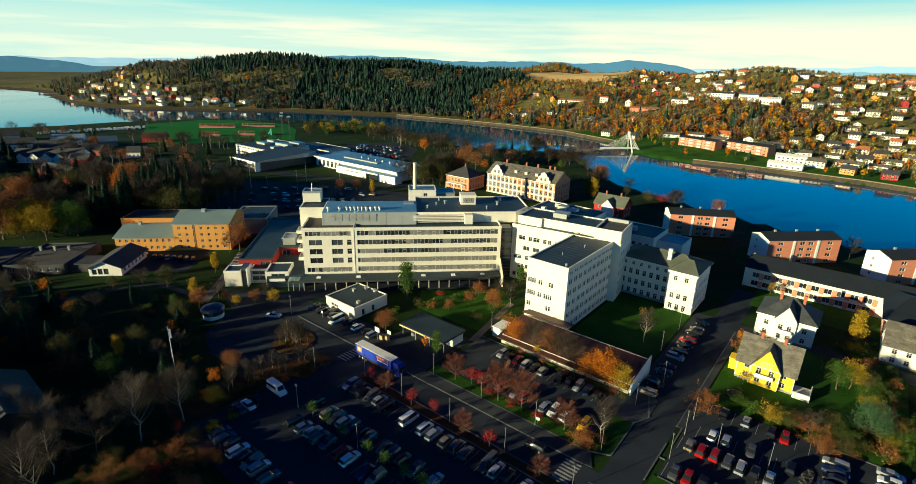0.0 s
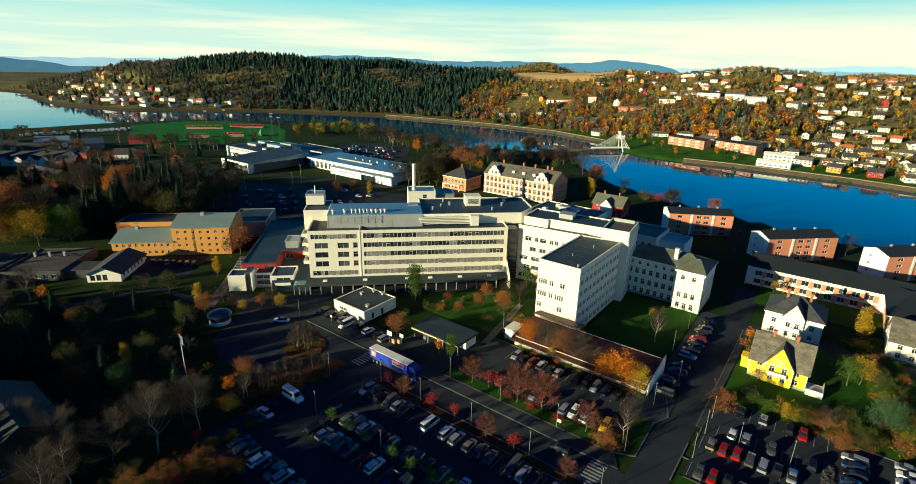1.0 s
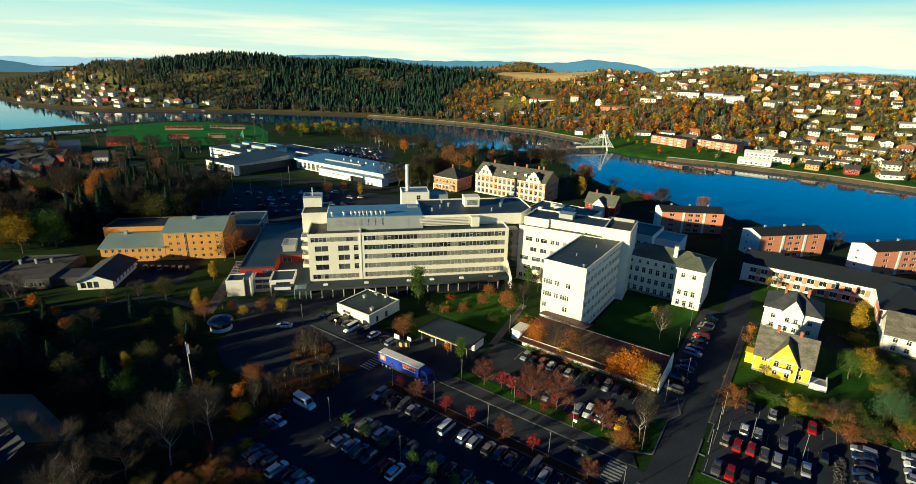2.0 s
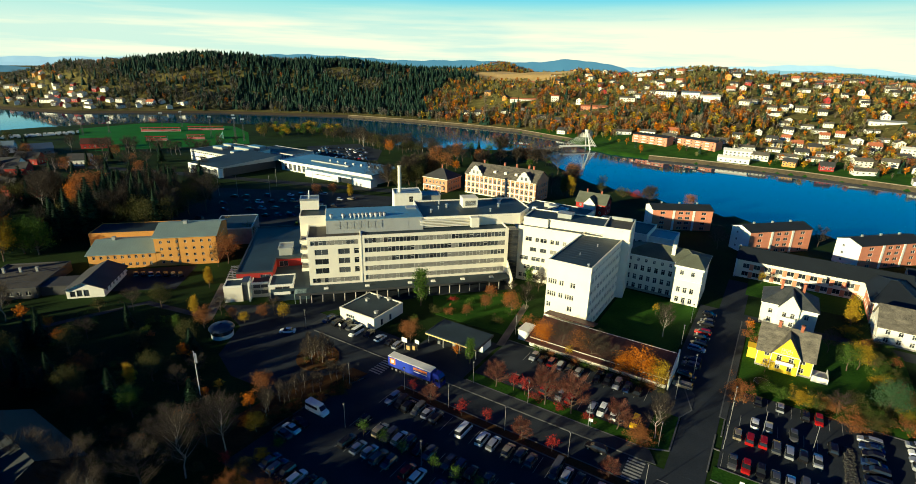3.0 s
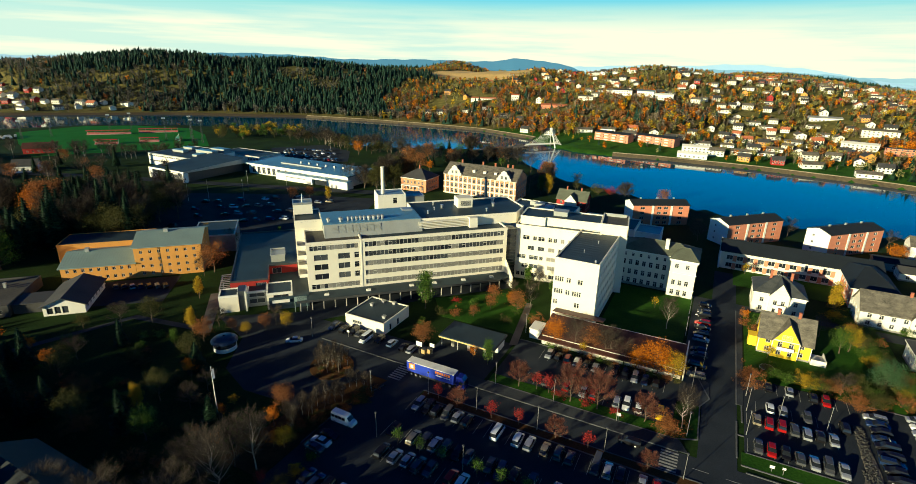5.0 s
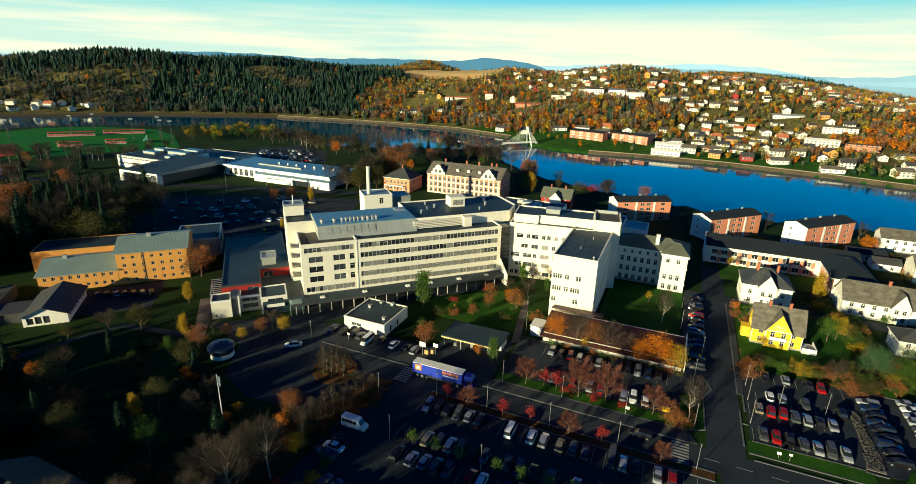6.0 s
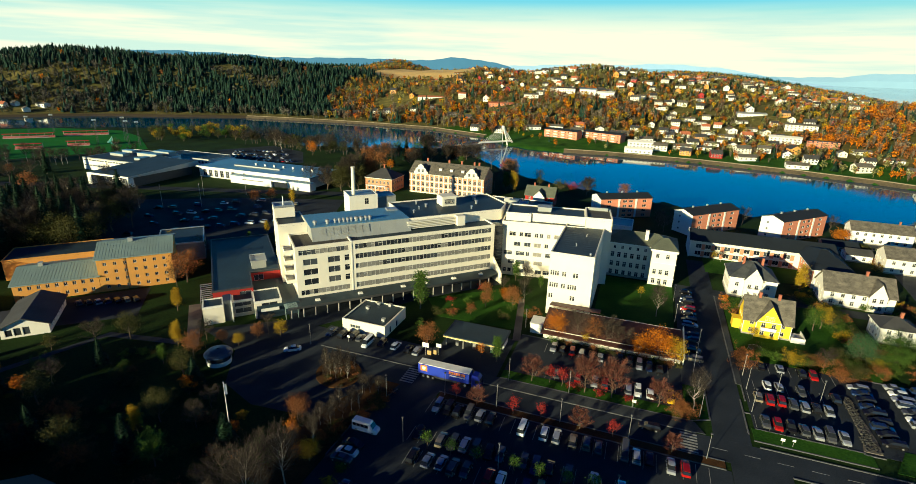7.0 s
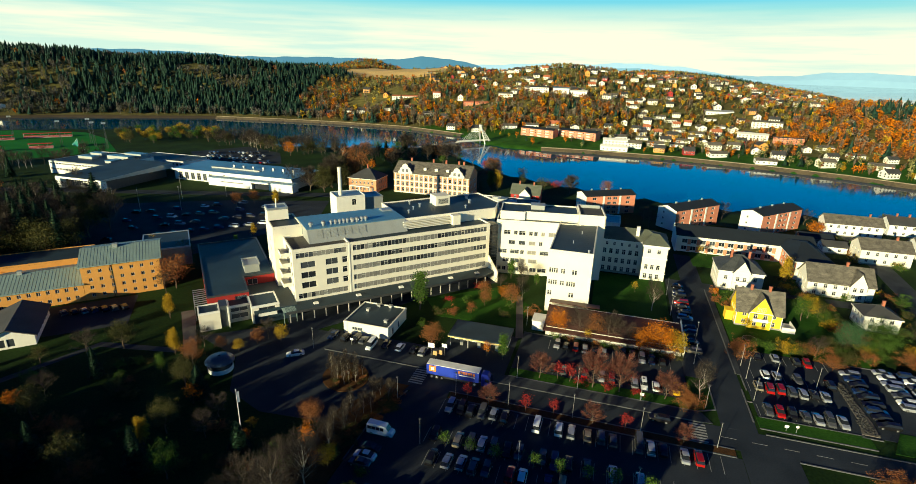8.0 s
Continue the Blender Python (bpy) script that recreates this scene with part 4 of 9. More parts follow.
def red_building():
    ob = thing("red_clad_hospital_annex", pose(-58.6, 177.1, 0), "low annex with red cladding and a wide dark flat roof", "building")
    poly = [(0, 0), (11.6, 0), (11.6, 12), (21, 12), (21, 51.5), (0, 51.5)]
    ring(ob, poly, 0, 7.1, M_RED_BOARD, {0: [(7.6, 11.0, 4.2, 6.0, "two"), (1.5, 6, 1.0, 2.6, "two")], 2: [(1, 4, 4, 6, "two")]})
    flat_roof(ob, poly, 7.1, M_BITUMEN, M_DARK_METAL, 0.3)
    g = Geo().box(12.4, 15, 7.1, 17, 22, 9.6).box(12.1, 14.7, 9.6, 17.3, 15.1, 9.9).box(12.1, 21.9, 9.6, 17.3, 22.3, 9.9).box(12.1, 15.1, 9.6, 12.5, 21.9, 9.9).box(16.9, 15.1, 9.6, 17.3, 21.9, 9.9)
    part("roof_light", g, M_CLAD, ob)
    g = Geo()
    for k in range(9):
        g.box(-3.6, 0.5 + k * 1.3, 4.6 + k * 0.1, -0.1, 0.7 + k * 1.3, 4.8 + k * 0.1)
    g.box(-3.6, 0.5, 4.5, -3.4, 11.2, 4.7).box(-3.6, 0.5, 0, -3.4, 0.7, 4.5).box(-3.6, 11, 0, -3.4, 11.2, 4.5)
    part("pergola", g, M_METAL, ob)
    part("low_roof", Geo().box(11.7, -9, 3.6, 24, 11.9, 4.0).box(11.7, -9, 0, 23.8, 11.8, 3.6), M_BITUMEN, ob)


def entrance_block():
    ob = thing("hospital_entrance_block", pose(-61.5, 169.8, 0), "white panelled entrance block with a glazed shaft", "building")
    ring(ob, rect(0, 0, 5.6, 6), 0, 5.4, M_CREAM, {})
    flat_roof(ob, rect(0, 0, 5.6, 6), 5.4, M_BITUMEN, M_WHITE, 0.3)
    part("glazed_shaft", Geo().box(5.7, 0.6, 0, 7.6, 5, 6.4).box(5.6, 0.5, 6.4, 7.7, 5.1, 6.7), M_GLASS, ob)
    part("fin_wall", Geo().box(7.6, -0.6, 0, 8.0, 5, 6.6), M_WHITE, ob)
    ring(ob, rect(8.1, 2.5, 14, 9), 0, 5.0, M_CLAD, {0: [(0.5, 5.2, 1, 2.6, "two"), (0.5, 5.2, 3.2, 4.5, "two")]})
    flat_roof(ob, rect(8.1, 2.5, 14, 9), 5.0, M_BITUMEN, M_WHITE, 0.3)
    ring(ob, rect(14, -1, 21.8, 8), 0, 5.2, M_CREAM, {0: [(2.0, 6.6, 3.2, 4.7, "two"), (2.0, 6.6, 0.6, 2.2, "two")]})
    flat_roof(ob, rect(14, -1, 21.8, 8), 5.2, M_BITUMEN, M_WHITE, 0.3)
    part("balcony", Geo().box(15.6, -2.4, 2.5, 20.8, -1.02, 2.75).box(15.6, -2.4, 2.75, 20.8, -2.3, 3.5), M_WHITE, ob)
    g = Geo()
    for k in range(12):
        slab(g, (22.2, -5 + k * 0.5, 3.6), (26, -5 + k * 0.5, 3.6), (26, -4.75 + k * 0.5, 3.75), (22.2, -4.75 + k * 0.5, 3.75), 0.08)
    g.box(22.2, -5, 0, 22.4, -4.8, 3.6).box(25.8, -5, 0, 26, -4.8, 3.6).box(22.2, 0.8, 0, 22.4, 1, 3.6).box(25.8, 0.8, 0, 26, 1, 3.6)
    part("slatted_canopy", g, M_ROOF_TEAL, ob)


def orange_building():
    ob = thing("ochre_institution_building", pose(-115, 207.2, 0), "ochre rendered building with grey-green ribbed metal roofs", "building")
    hi = evenly(21.5, 7, 1.0, (1.0, 3.6, 6.2, 8.9), 1.1, "two", 0.8)
    ring(ob, rect(22.8, 0, 44.4, 21), 0, 11.3, M_ORANGE, {0: hi, 1: evenly(21, 5, 1.0, (3.6, 6.2, 8.9), 1.1, "two", 1), 3: evenly(21, 5, 1.0, (6.2, 8.9), 1.1, "two", 1)})
    gable_roof(ob, 22.8, 44.4, 0, 21, 11.3, 2.6, M_ROOF_TEAL, M_ORANGE, 0.6, seams=0.9)
    ring(ob, rect(0, 0, 22.7, 20), 0, 5.7, M_ORANGE, {0: evenly(22.7, 9, 1.0, (0.9, 3.8), 1.2, "two", 0.8)})
    gable_roof(ob, 0, 22.5, 0, 20, 5.7, 2.6, M_ROOF_TEAL, M_ORANGE, 0.6, seams=0.9, gables=(True, False))
    ring(ob, rect(-8, 22, 22.7, 36), 0, 7.2, M_ORANGE, {})
    flat_roof(ob, rect(-8, 22, 22.7, 36), 7.2, M_BITUMEN, M_ORANGE, 0.2)
    ring(ob, rect(38, 21.2, 54, 42), 0, 7.0, M_STONE, {})
    flat_roof(ob, rect(38, 21.2, 54, 42), 7.0, M_BITUMEN, M_METAL, 0.3)
    chimney(ob, 32, 9.5, 13, 14.8, 1.4, M_CLAD)
    chimney(ob, 6, 9.5, 7.6, 9.4, 1.2, M_CLAD)
    part("downpipe", Geo().tube((30.6, -0.15, 0), (30.6, -0.15, 11), 0.08, 0.08, 6), M_DARK_METAL, ob)


def low_institution():
    ob = thing("low_white_pavilion", pose(-111.6, 181.5, 0, 0, 0, 0), "low white pavilion with a dark pitched roof and tall gable windows", "building")
    ring(ob, rect(0, 0, 11, 19), 0, 3.2, M_WHITE, {0: [(1.0, 2.6, 0.5, 2.5, "plain"), (3.0, 4.6, 0.5, 2.8, "plain"), (5.0, 6.6, 0.5, 2.8, "plain")], 1: evenly(19, 6, 1.4, (0.9,), 1.3)})
    gable_roof(ob, 0, 11, 0, 19, 3.2, 2.3, M_ROOF_DARK, M_WHITE, 0.8, along="y")
    part("connecting_wing", Geo().box(-9, 4, 0, -0.1, 12, 3.0).box(-9, 3.6, 3.0, -0.1, 12.4, 3.3), M_ROOF_DARK, ob)
    for x, y, w, d in ((-141, 184, 20, 24), (-172, 178, 29, 26)):
        o = block("low_flat_roof_building", pose(x, y, 0), w, d, 3.4, M_ROOF_DARK, M_BITUMEN_BROWN, "low flat-roofed institution building with weathered felt roof", "building", {0: evenly(w, 7, 1.6, (1.0,), 1.4)})
        for k in range(3):
            chimney(o, 4 + k * 5, d * 0.6, 4.0, 5.6, 0.7, M_CLAD)


def drum_pavilion():
    ob = thing("round_pavilion", pose(-58, 147.5, 0), "small round pavilion with a domed blue-grey roof", "pavilion")
    n, g, r = 20, Geo(), 3.0
    c = [(math.cos(2 * math.pi * k / n), math.sin(2 * math.pi * k / n)) for k in range(n)]
    part("wall", Geo().prism([(x * r, y * r) for x, y in c], 0, 1.1), M_WHITE, ob)
    part("glazing", Geo().prism([(x * r * .96, y * r * .96) for x, y in c], 1.1, 2.6), M_GLASS, ob)
    for (r0, z0), (r1, z1) in zip(((3.5, 2.5), (3.5, 2.7), (3.1, 3.2), (2.0, 3.7)), ((3.5, 2.7), (3.1, 3.2), (2.0, 3.7), (0.3, 4.0))):
        for k in range(n):
            j = (k + 1) % n
            g.face([(c[k][0] * r0, c[k][1] * r0, z0), (c[j][0] * r0, c[j][1] * r0, z0), (c[j][0] * r1, c[j][1] * r1, z1), (c[k][0] * r1, c[k][1] * r1, z1)])
    g.face([(x * 3.5, y * 3.5, 2.5) for x, y in reversed(c)])
    part("roof", g, paint("dark_blue_roof", (0.018, 0.04, 0.085), 0.2, 0.3, 3.0, 0.35, 0.05), ob)


def boiler_house():
    ob = thing("boiler_house", pose(3.0, 258, 0), "white boiler house with a tall round chimney", "boiler house")
    ring(ob, rect(0, 0, 14, 12), 0, 12.4, M_WHITE, {0: [(7.5, 9.5, 8, 11, "cross")]})
    flat_roof(ob, rect(0, 0, 14, 12), 12.4, M_ROOF_BLUE, M_WHITE, 0.3)
    ring(ob, rect(14.1, 2, 24, 12), 0, 10.5, M_CLAD, {})
    flat_roof(ob, rect(14.1, 2, 24, 12), 10.5, M_ROOF_BLUE, M_METAL, 0.3)
    part("smokestack", Geo().tube((3.2, 4.5, 12.4), (3.2, 4.5, 25.5), 0.95, 0.85, 16).tube((3.2, 4.5, 25.5), (3.2, 4.5, 26), 1.0, 1.0, 16), M_CREAM, ob, "tall pale chimney")


def sports_halls():
    ob = thing("sports_hall", uvm(188, -363), "large sports hall with a white front frame and dark sloping roof", "sports hall")
    g = Geo()
    slab(g, (-1, -1, 6.9), (33, -1, 6.9), (36, 47, 9.4), (0, 47, 9.4), 0.7)
    part("roof", g, M_BITUMEN, ob)
    ring(ob, rect(1.5, 4, 31, 46), 0, 6.3, M_DARK_METAL, {0: evenly(29, 8, 2.4, (1.0,), 3.5, "two", 1)})
    part("front_frame", Geo().box(-1, -1.3, 5.9, 33, -1.02, 7.0).box(-1, -1.3, 0, 2.6, 2, 5.9).box(31.8, -1.3, 0, 33, 2, 5.9), M_WHITE, ob)
    part("eave_strip", Geo().prism([(33.05, -1.0), (33.2, -1.0), (36.2, 47), (36.05, 47)], 6.1, [7.0, 7.0, 9.5, 9.5]), M_CLAD, ob)
    part("sign_board", Geo().box(13, 3.7, 3.2, 20, 3.95, 3.9), M_WHITE, ob)
    ob = thing("school_hall", uvm(215, -407), "long white school hall with strip windows and dark roofs", "school")
    ring(ob, rect(0, 0, 46, 38), 0, 8.0, M_WHITE, {0: evenly(46, 18, 2.1, (2.6, 6.2), 1.0, "two", 0.6), 3: evenly(38, 9, 2.6, (1.2, 4.6), 1.9, "two", 1.5)})
    flat_roof(ob, rect(0, 0, 46, 38), 8.0, M_BITUMEN, M_CLAD, 0.4)
    for x, y, w, d, h in ((8, 14, 12, 5, 1.6), (26, 20, 18, 5, 2.2), (30, 30, 14, 6, 2.4), (4, 26, 10, 4, 1.6), (38, 8, 5, 8, 1.4)):
        part("roof_plant", Geo().box(x, y, 8.0, x + w, y + d, 8.0 + h), M_CLAD, ob)
        part("roof_plant_cover", Geo().box(x - .2, y - .2, 8.0 + h, x + w + .2, y + d + .2, 8.2 + h), M_ROOF_SKY, ob)
    ob = thing("school_wing", uvm(256, -385), "low dark-roofed school wing beside the hall", "school")
    ring(ob, rect(0, 0, 46, 22), 0, 5.5, M_WHITE, {0: evenly(46, 14, 1.8, (2.4,), 1.6, "two", 1)})
    flat_roof(ob, rect(0, 0, 46, 22), 5.5, M_BITUMEN, M_CLAD, 0.3)
    ob = thing("arena", uvm(232, -323), "wide white arena hall with a sky-tinted blue roof and tall windows", "arena")
    ring(ob, rect(0, 0, 86, 30), 0, 6.4, M_WHITE, {0: [(3.2 + k * 4.6, 6.0 + k * 4.6, 0.6, 5.0, "cross") for k in range(6)]})
    part("roof", Geo().prism(rect(-1.5, -1.2, 86.5, 30.5), 6.4, 7.0), M_ROOF_SKY, ob)
    part("fascia", Geo().box(-1.6, -1.45, 6.2, 86.6, -1.22, 7.15).box(-1.75, -1.4, 6.2, -1.52, 30.5, 7.15), M_WHITE, ob)
    part("front_wing", Geo().box(31, -6, 0, 62, -0.02, 4.7).box(74, -6, 0, 90, -0.02, 4.7).box(62, -6, 3.7, 74, -0.02, 4.7), M_WHITE, ob)
    part("wing_roof", Geo().box(30.8, -6.2, 4.72, 90.2, -1.5, 5.0), M_ROOF_SKY, ob)
    part("entrance_glass", Geo().box(62.1, -4.2, 0, 73.9, -3.9, 3.68), M_GLASS, ob)
    part("lettering_strip", Geo().box(40, -6.06, 2.6, 56, -6.02, 3.0), M_DARK_METAL, ob)
    part("clerestory", Geo().box(20, 10, 7.0, 56, 12, 7.7), M_CLAD, ob)
    for k in range(7):
        part("roof_vent", Geo().box(30 + k * 7.4, 18, 7.0, 31.2 + k * 7.4, 19.2, 8.1), M_METAL, ob)


def jugend_school():
    ob = thing("jugendstil_school", uvm(254, -181), "ornate brick and cream school with curved gables and slate roof", "school")
    W, D, E = 47, 18, 12.0
    rows = (0.9, 4.4, 8.0)
    ring(ob, rect(0, 0, W, D), 0, E, M_BRICK_CREAM, {0: evenly(W, 15, 1.5, rows, 2.2, "cross", 1.2), 1: evenly(D, 5, 1.5, rows, 2.2, "cross", 1.2), 3: evenly(D, 5, 1.5, rows, 2.2, "cross", 1.2)})
    for z in (0.0, 3.5, 7.1, 11.4):
        part("string_course", Geo().box(-0.1, -0.15, z, W + 0.1, -0.02, z + 0.55), M_CREAM, ob)
    for k in range(16):
        x = 1.2 + k * (W - 2.4) / 15
        part("pilaster", Geo().box(x - .35, -0.12, 0.55, x + .35, -0.02, 11.4), M_CREAM, ob)
    gable_roof(ob, 0, W, 0, D, E, 5.4, M_SLATE, M_BRICK_CREAM, 0.5)
    for x0, x1 in ((3, 12), (35, 44)):
        g = Geo()
        xm, w = (x0 + x1) / 2, (x1 - x0) / 2
        prof = [(-1, 0), (1, 0), (1, .25), (.78, .32), (.72, .55), (.45, .66), (.36, .85), (0, 1.0), (-.36, .85), (-.45, .66), (-.72, .55), (-.78, .32), (-1, .25)]
        for yy in (-0.5, 0.1):
            g.face([(xm + a * w, yy, E - 0.6 + b * 6.2) for a, b in prof])
        for k in range(len(prof)):
            a, b = prof[k], prof[(k + 1) % len(prof)]
            g.face([(xm + a[0] * w, -0.5, E - .6 + a[1] * 6.2), (xm + b[0] * w, -0.5, E - .6 + b[1] * 6.2), (xm + b[0] * w, 0.1, E - .6 + b[1] * 6.2), (xm + a[0] * w, 0.1, E - .6 + a[1] * 6.2)])
        part("curved_gable", g, M_CREAM, ob)
        for dx in (-2, 0.6):
            window(ob, 1.4, 1.9, "cross", pose(xm + dx, -0.68, E + 0.6))
        r = Geo()
        slab(r, (x0, 0.1, E + 1), (xm, 0.1, E + 4.8), (xm, 9, E + 4.8), (x0, 9, E + 1), 0.2)
        slab(r, (xm, 0.1, E + 4.8), (x1, 0.1, E + 1), (x1, 9, E + 1), (xm, 9, E + 4.8), 0.2)
        part("gable_roof", r, M_SLATE, ob)
    for x in (18, 25, 32):
        d = Geo().box(x, 2.6, 13.4, x + 1.8, 5.4, 15.2)
        part("dormer", d, M_CREAM, ob)
    for x in (8, 22, 30, 38, 41):
        chimney(ob, x, D / 2 + 0.5, 16.5, 19.4, 1.0)
    ob = thing("villa_beside_school", uvm(246, -207), "brick villa with a dark hipped roof beside the school", "house")
    ring(ob, rect(0, 0, 18, 16), 0, 8, M_BRICK_CREAM, {0: evenly(18, 6, 1.3, (1.0, 4.6), 1.8, "cross"), 1: evenly(16, 5, 1.3, (1.0, 4.6), 1.8, "cross")})
    hip_roof(ob, 0, 18, 0, 16, 8, 5, M_ROOF_DARK)
    part("veranda", Geo().box(2, -3, 3.6, 15, -0.05, 4.0).box(2, -3, 0, 2.3, -2.7, 3.6).box(14.7, -3, 0, 15, -2.7, 3.6).box(8.3, -3, 0, 8.6, -2.7, 3.6), M_WHITE, ob)
    chimney(ob, 9, 8, 12.6, 15)


def roof_plant_blocks():
    """The lower roofs behind the hospital, between it and the school."""
    for u, v, w, d, h, lab in ((196, -118, 30, 22, 12, "low hospital block with dark roof and plant boxes"), (200, -84, 24, 18, 10, "low hospital block with ducts on its roof"), (176, -100, 26, 16, 15, "hospital block with flat felt roof")):
        ob = block("hospital_rear_block", uvm(u, v), w, d, h, M_CREAM, M_BITUMEN, lab, "building", {0: evenly(w, 8, 1.4, (2, 6), 1.6)})
        rng = random.Random(int(u))
        for k in range(5):
            x, y, a, b = rng.uniform(2, w - 7), rng.uniform(2, d - 6), rng.uniform(1.5, 5), rng.uniform(1.5, 4)
            part("roof_plant", Geo().box(x, y, h, x + a, y + b, h + rng.uniform(.8, 2.2)), M_CLAD if k % 2 else M_WHITE, ob)
    ob = block("shaded_flat_block", uvm(204, -70), 20, 13, 8.5, M_WHITE, M_ROOF_BLUE, "low white block with a flat grey roof", "building", {0: evenly(19, 6, 1.4, (1, 4), 1.4)})


def red_villa():
    ob = thing("red_villa", uvm(252, -109), "red timber villa with white trim and a dark green roof", "house")
    ring(ob, rect(0, 0, 16, 11), 0, 6.4, M_RED_BOARD, {0: evenly(16, 5, 1.2, (0.9, 3.9), 1.6, "cross"), 1: evenly(11, 3, 1.2, (0.9, 3.9), 1.6, "cross")})
    gable_roof(ob, 0, 16, 0, 11, 6.4, 4.2, M_SLATE_GREEN, M_RED_BOARD, 0.6)
    part("bay", Geo().box(5, -2.5, 0, 11.2, -0.02, 6.4), M_WHITE, ob)
    front_gable(ob, 5, 11.2, -2.5, 6.4, 3.4, 8, M_WHITE, M_SLATE_GREEN, [(7.4, 8.8, 7.0, 8.4)])
    for k in range(4):
        window(ob, 1.0, 1.5, "cross", pose(5.4 + (k % 2) * 3.4, -2.66, 1.0 + (k // 2) * 3))
    for x in (4, 12):
        chimney(ob, x, 5.5, 10, 12.3)


def apartment(x, y, turn, length, label):
    ob = thing("apartment_block", pose(x, y, -0.5, 0, 0, turn), label, "apartment block", "apartment blocks by the river")
    D, H = 11, 10.6
    n = 3
    bay = length / n
    for k in range(n):
        x0 = k * bay + (1.0 if k else 0.0)
        x1 = (k + 1) * bay
        ops = []
        for z in (1.0, 3.5, 6.0, 8.5):
            for c in (0.33, 0.72) if k == 1 else (0.5,):
                xc = (x1 - x0) * c
                ops.append((xc - 1.1, xc + 1.1, z, z + 1.3, "two"))
        wall(ob, (x0, 0), (x1, 0), 0, H, ops, M_BRICK_PALE, 0.3, label="salmon brick front")
        if k:
            part("white_strip", Geo().box(k * bay, -0.25, 0, k * bay + 1.0, 0.3, H), M_WHITE, ob)
    wall(ob, (length, 0), (length, D), 0, H, [], M_WHITE)
    wall(ob, (length, D), (0, D), 0, H, [], M_BRICK_PALE)
    wall(ob, (0, D), (0, 0), 0, H, [(3, 4, 2, 3, "two"), (3, 4, 5, 6, "two"), (3, 4, 8, 9, "two")], M_WHITE, label="white end wall")
    gable_roof(ob, 0, length, 0, D, H, 1.7, M_ROOF_BLACK, M_WHITE, 0.35)
    for k in range(3):
        chimney(ob, length * (0.2 + 0.3 * k), D * 0.55, H + 1, H + 2.5, 0.7, M_CLAD)


def long_black_roof():
    ob = thing("long_school_building", uvm(201.5, -26), "long cream and brick building under a black metal roof", "building")
    L, D, E = 48, 13, 7.3
    ops = []
    for k in range(11):
        x = 2 + k * 3.6
        ops += [(x, x + 2.2, 0.8, 2.6, "two"), (x, x + 2.2, 3.9, 5.7, "two")]
    wall(ob, (0, 0), (40, 0), 0, E, ops, M_CREAM)
    for k in range(11):
        x = 4.35 + k * 3.6
        for z in (0.2, 3.3):
            part("brick_panel", Geo().box(x - .12, -0.08, z + .1, x + 1.22, -0.01, z + 2.45), M_BRICK_PALE, ob)
    wall(ob, (L + 6, D), (0, D), 0, E, [], M_CREAM)
    wall(ob, (0, D), (0, 0), 0, E, [], M_WHITE)
    part("end_fin", Geo().prism([(-0.6, -0.8), (-0.1, -0.8), (-0.1, D + 0.8), (-0.6, D + 0.8)], 0, [7.2, 7.2, 8.8, 8.8]), M_WHITE, ob)
    gable_roof(ob, 0, L + 4, 0, D, E, 2.6, M_ROOF_BLACK, M_CREAM, 0.7, ridge=0.6, gables=(False, False))
    # the wing that turns towards the street
    wall(ob, (40, 0), (40, -19), 0, E, [(1.5 + k * 3.4, 3.6 + k * 3.4, z, z + 1.7, "two") for k in range(5) for z in (0.8, 3.9)], M_BRICK_PALE)
    wall(ob, (40, -19), (52, -19), 0, E, evenly(12, 3, 1.4, (0.9, 3.9), 1.6), M_WHITE)
    wall(ob, (52, -19), (52, D), 0, E, [], M_WHITE)
    hip_roof(ob, 39.6, 52.4, -19, -18.9 + 31, E + 0.05, 3.4, M_ROOF_BLACK, 0.7, inset=6.3)


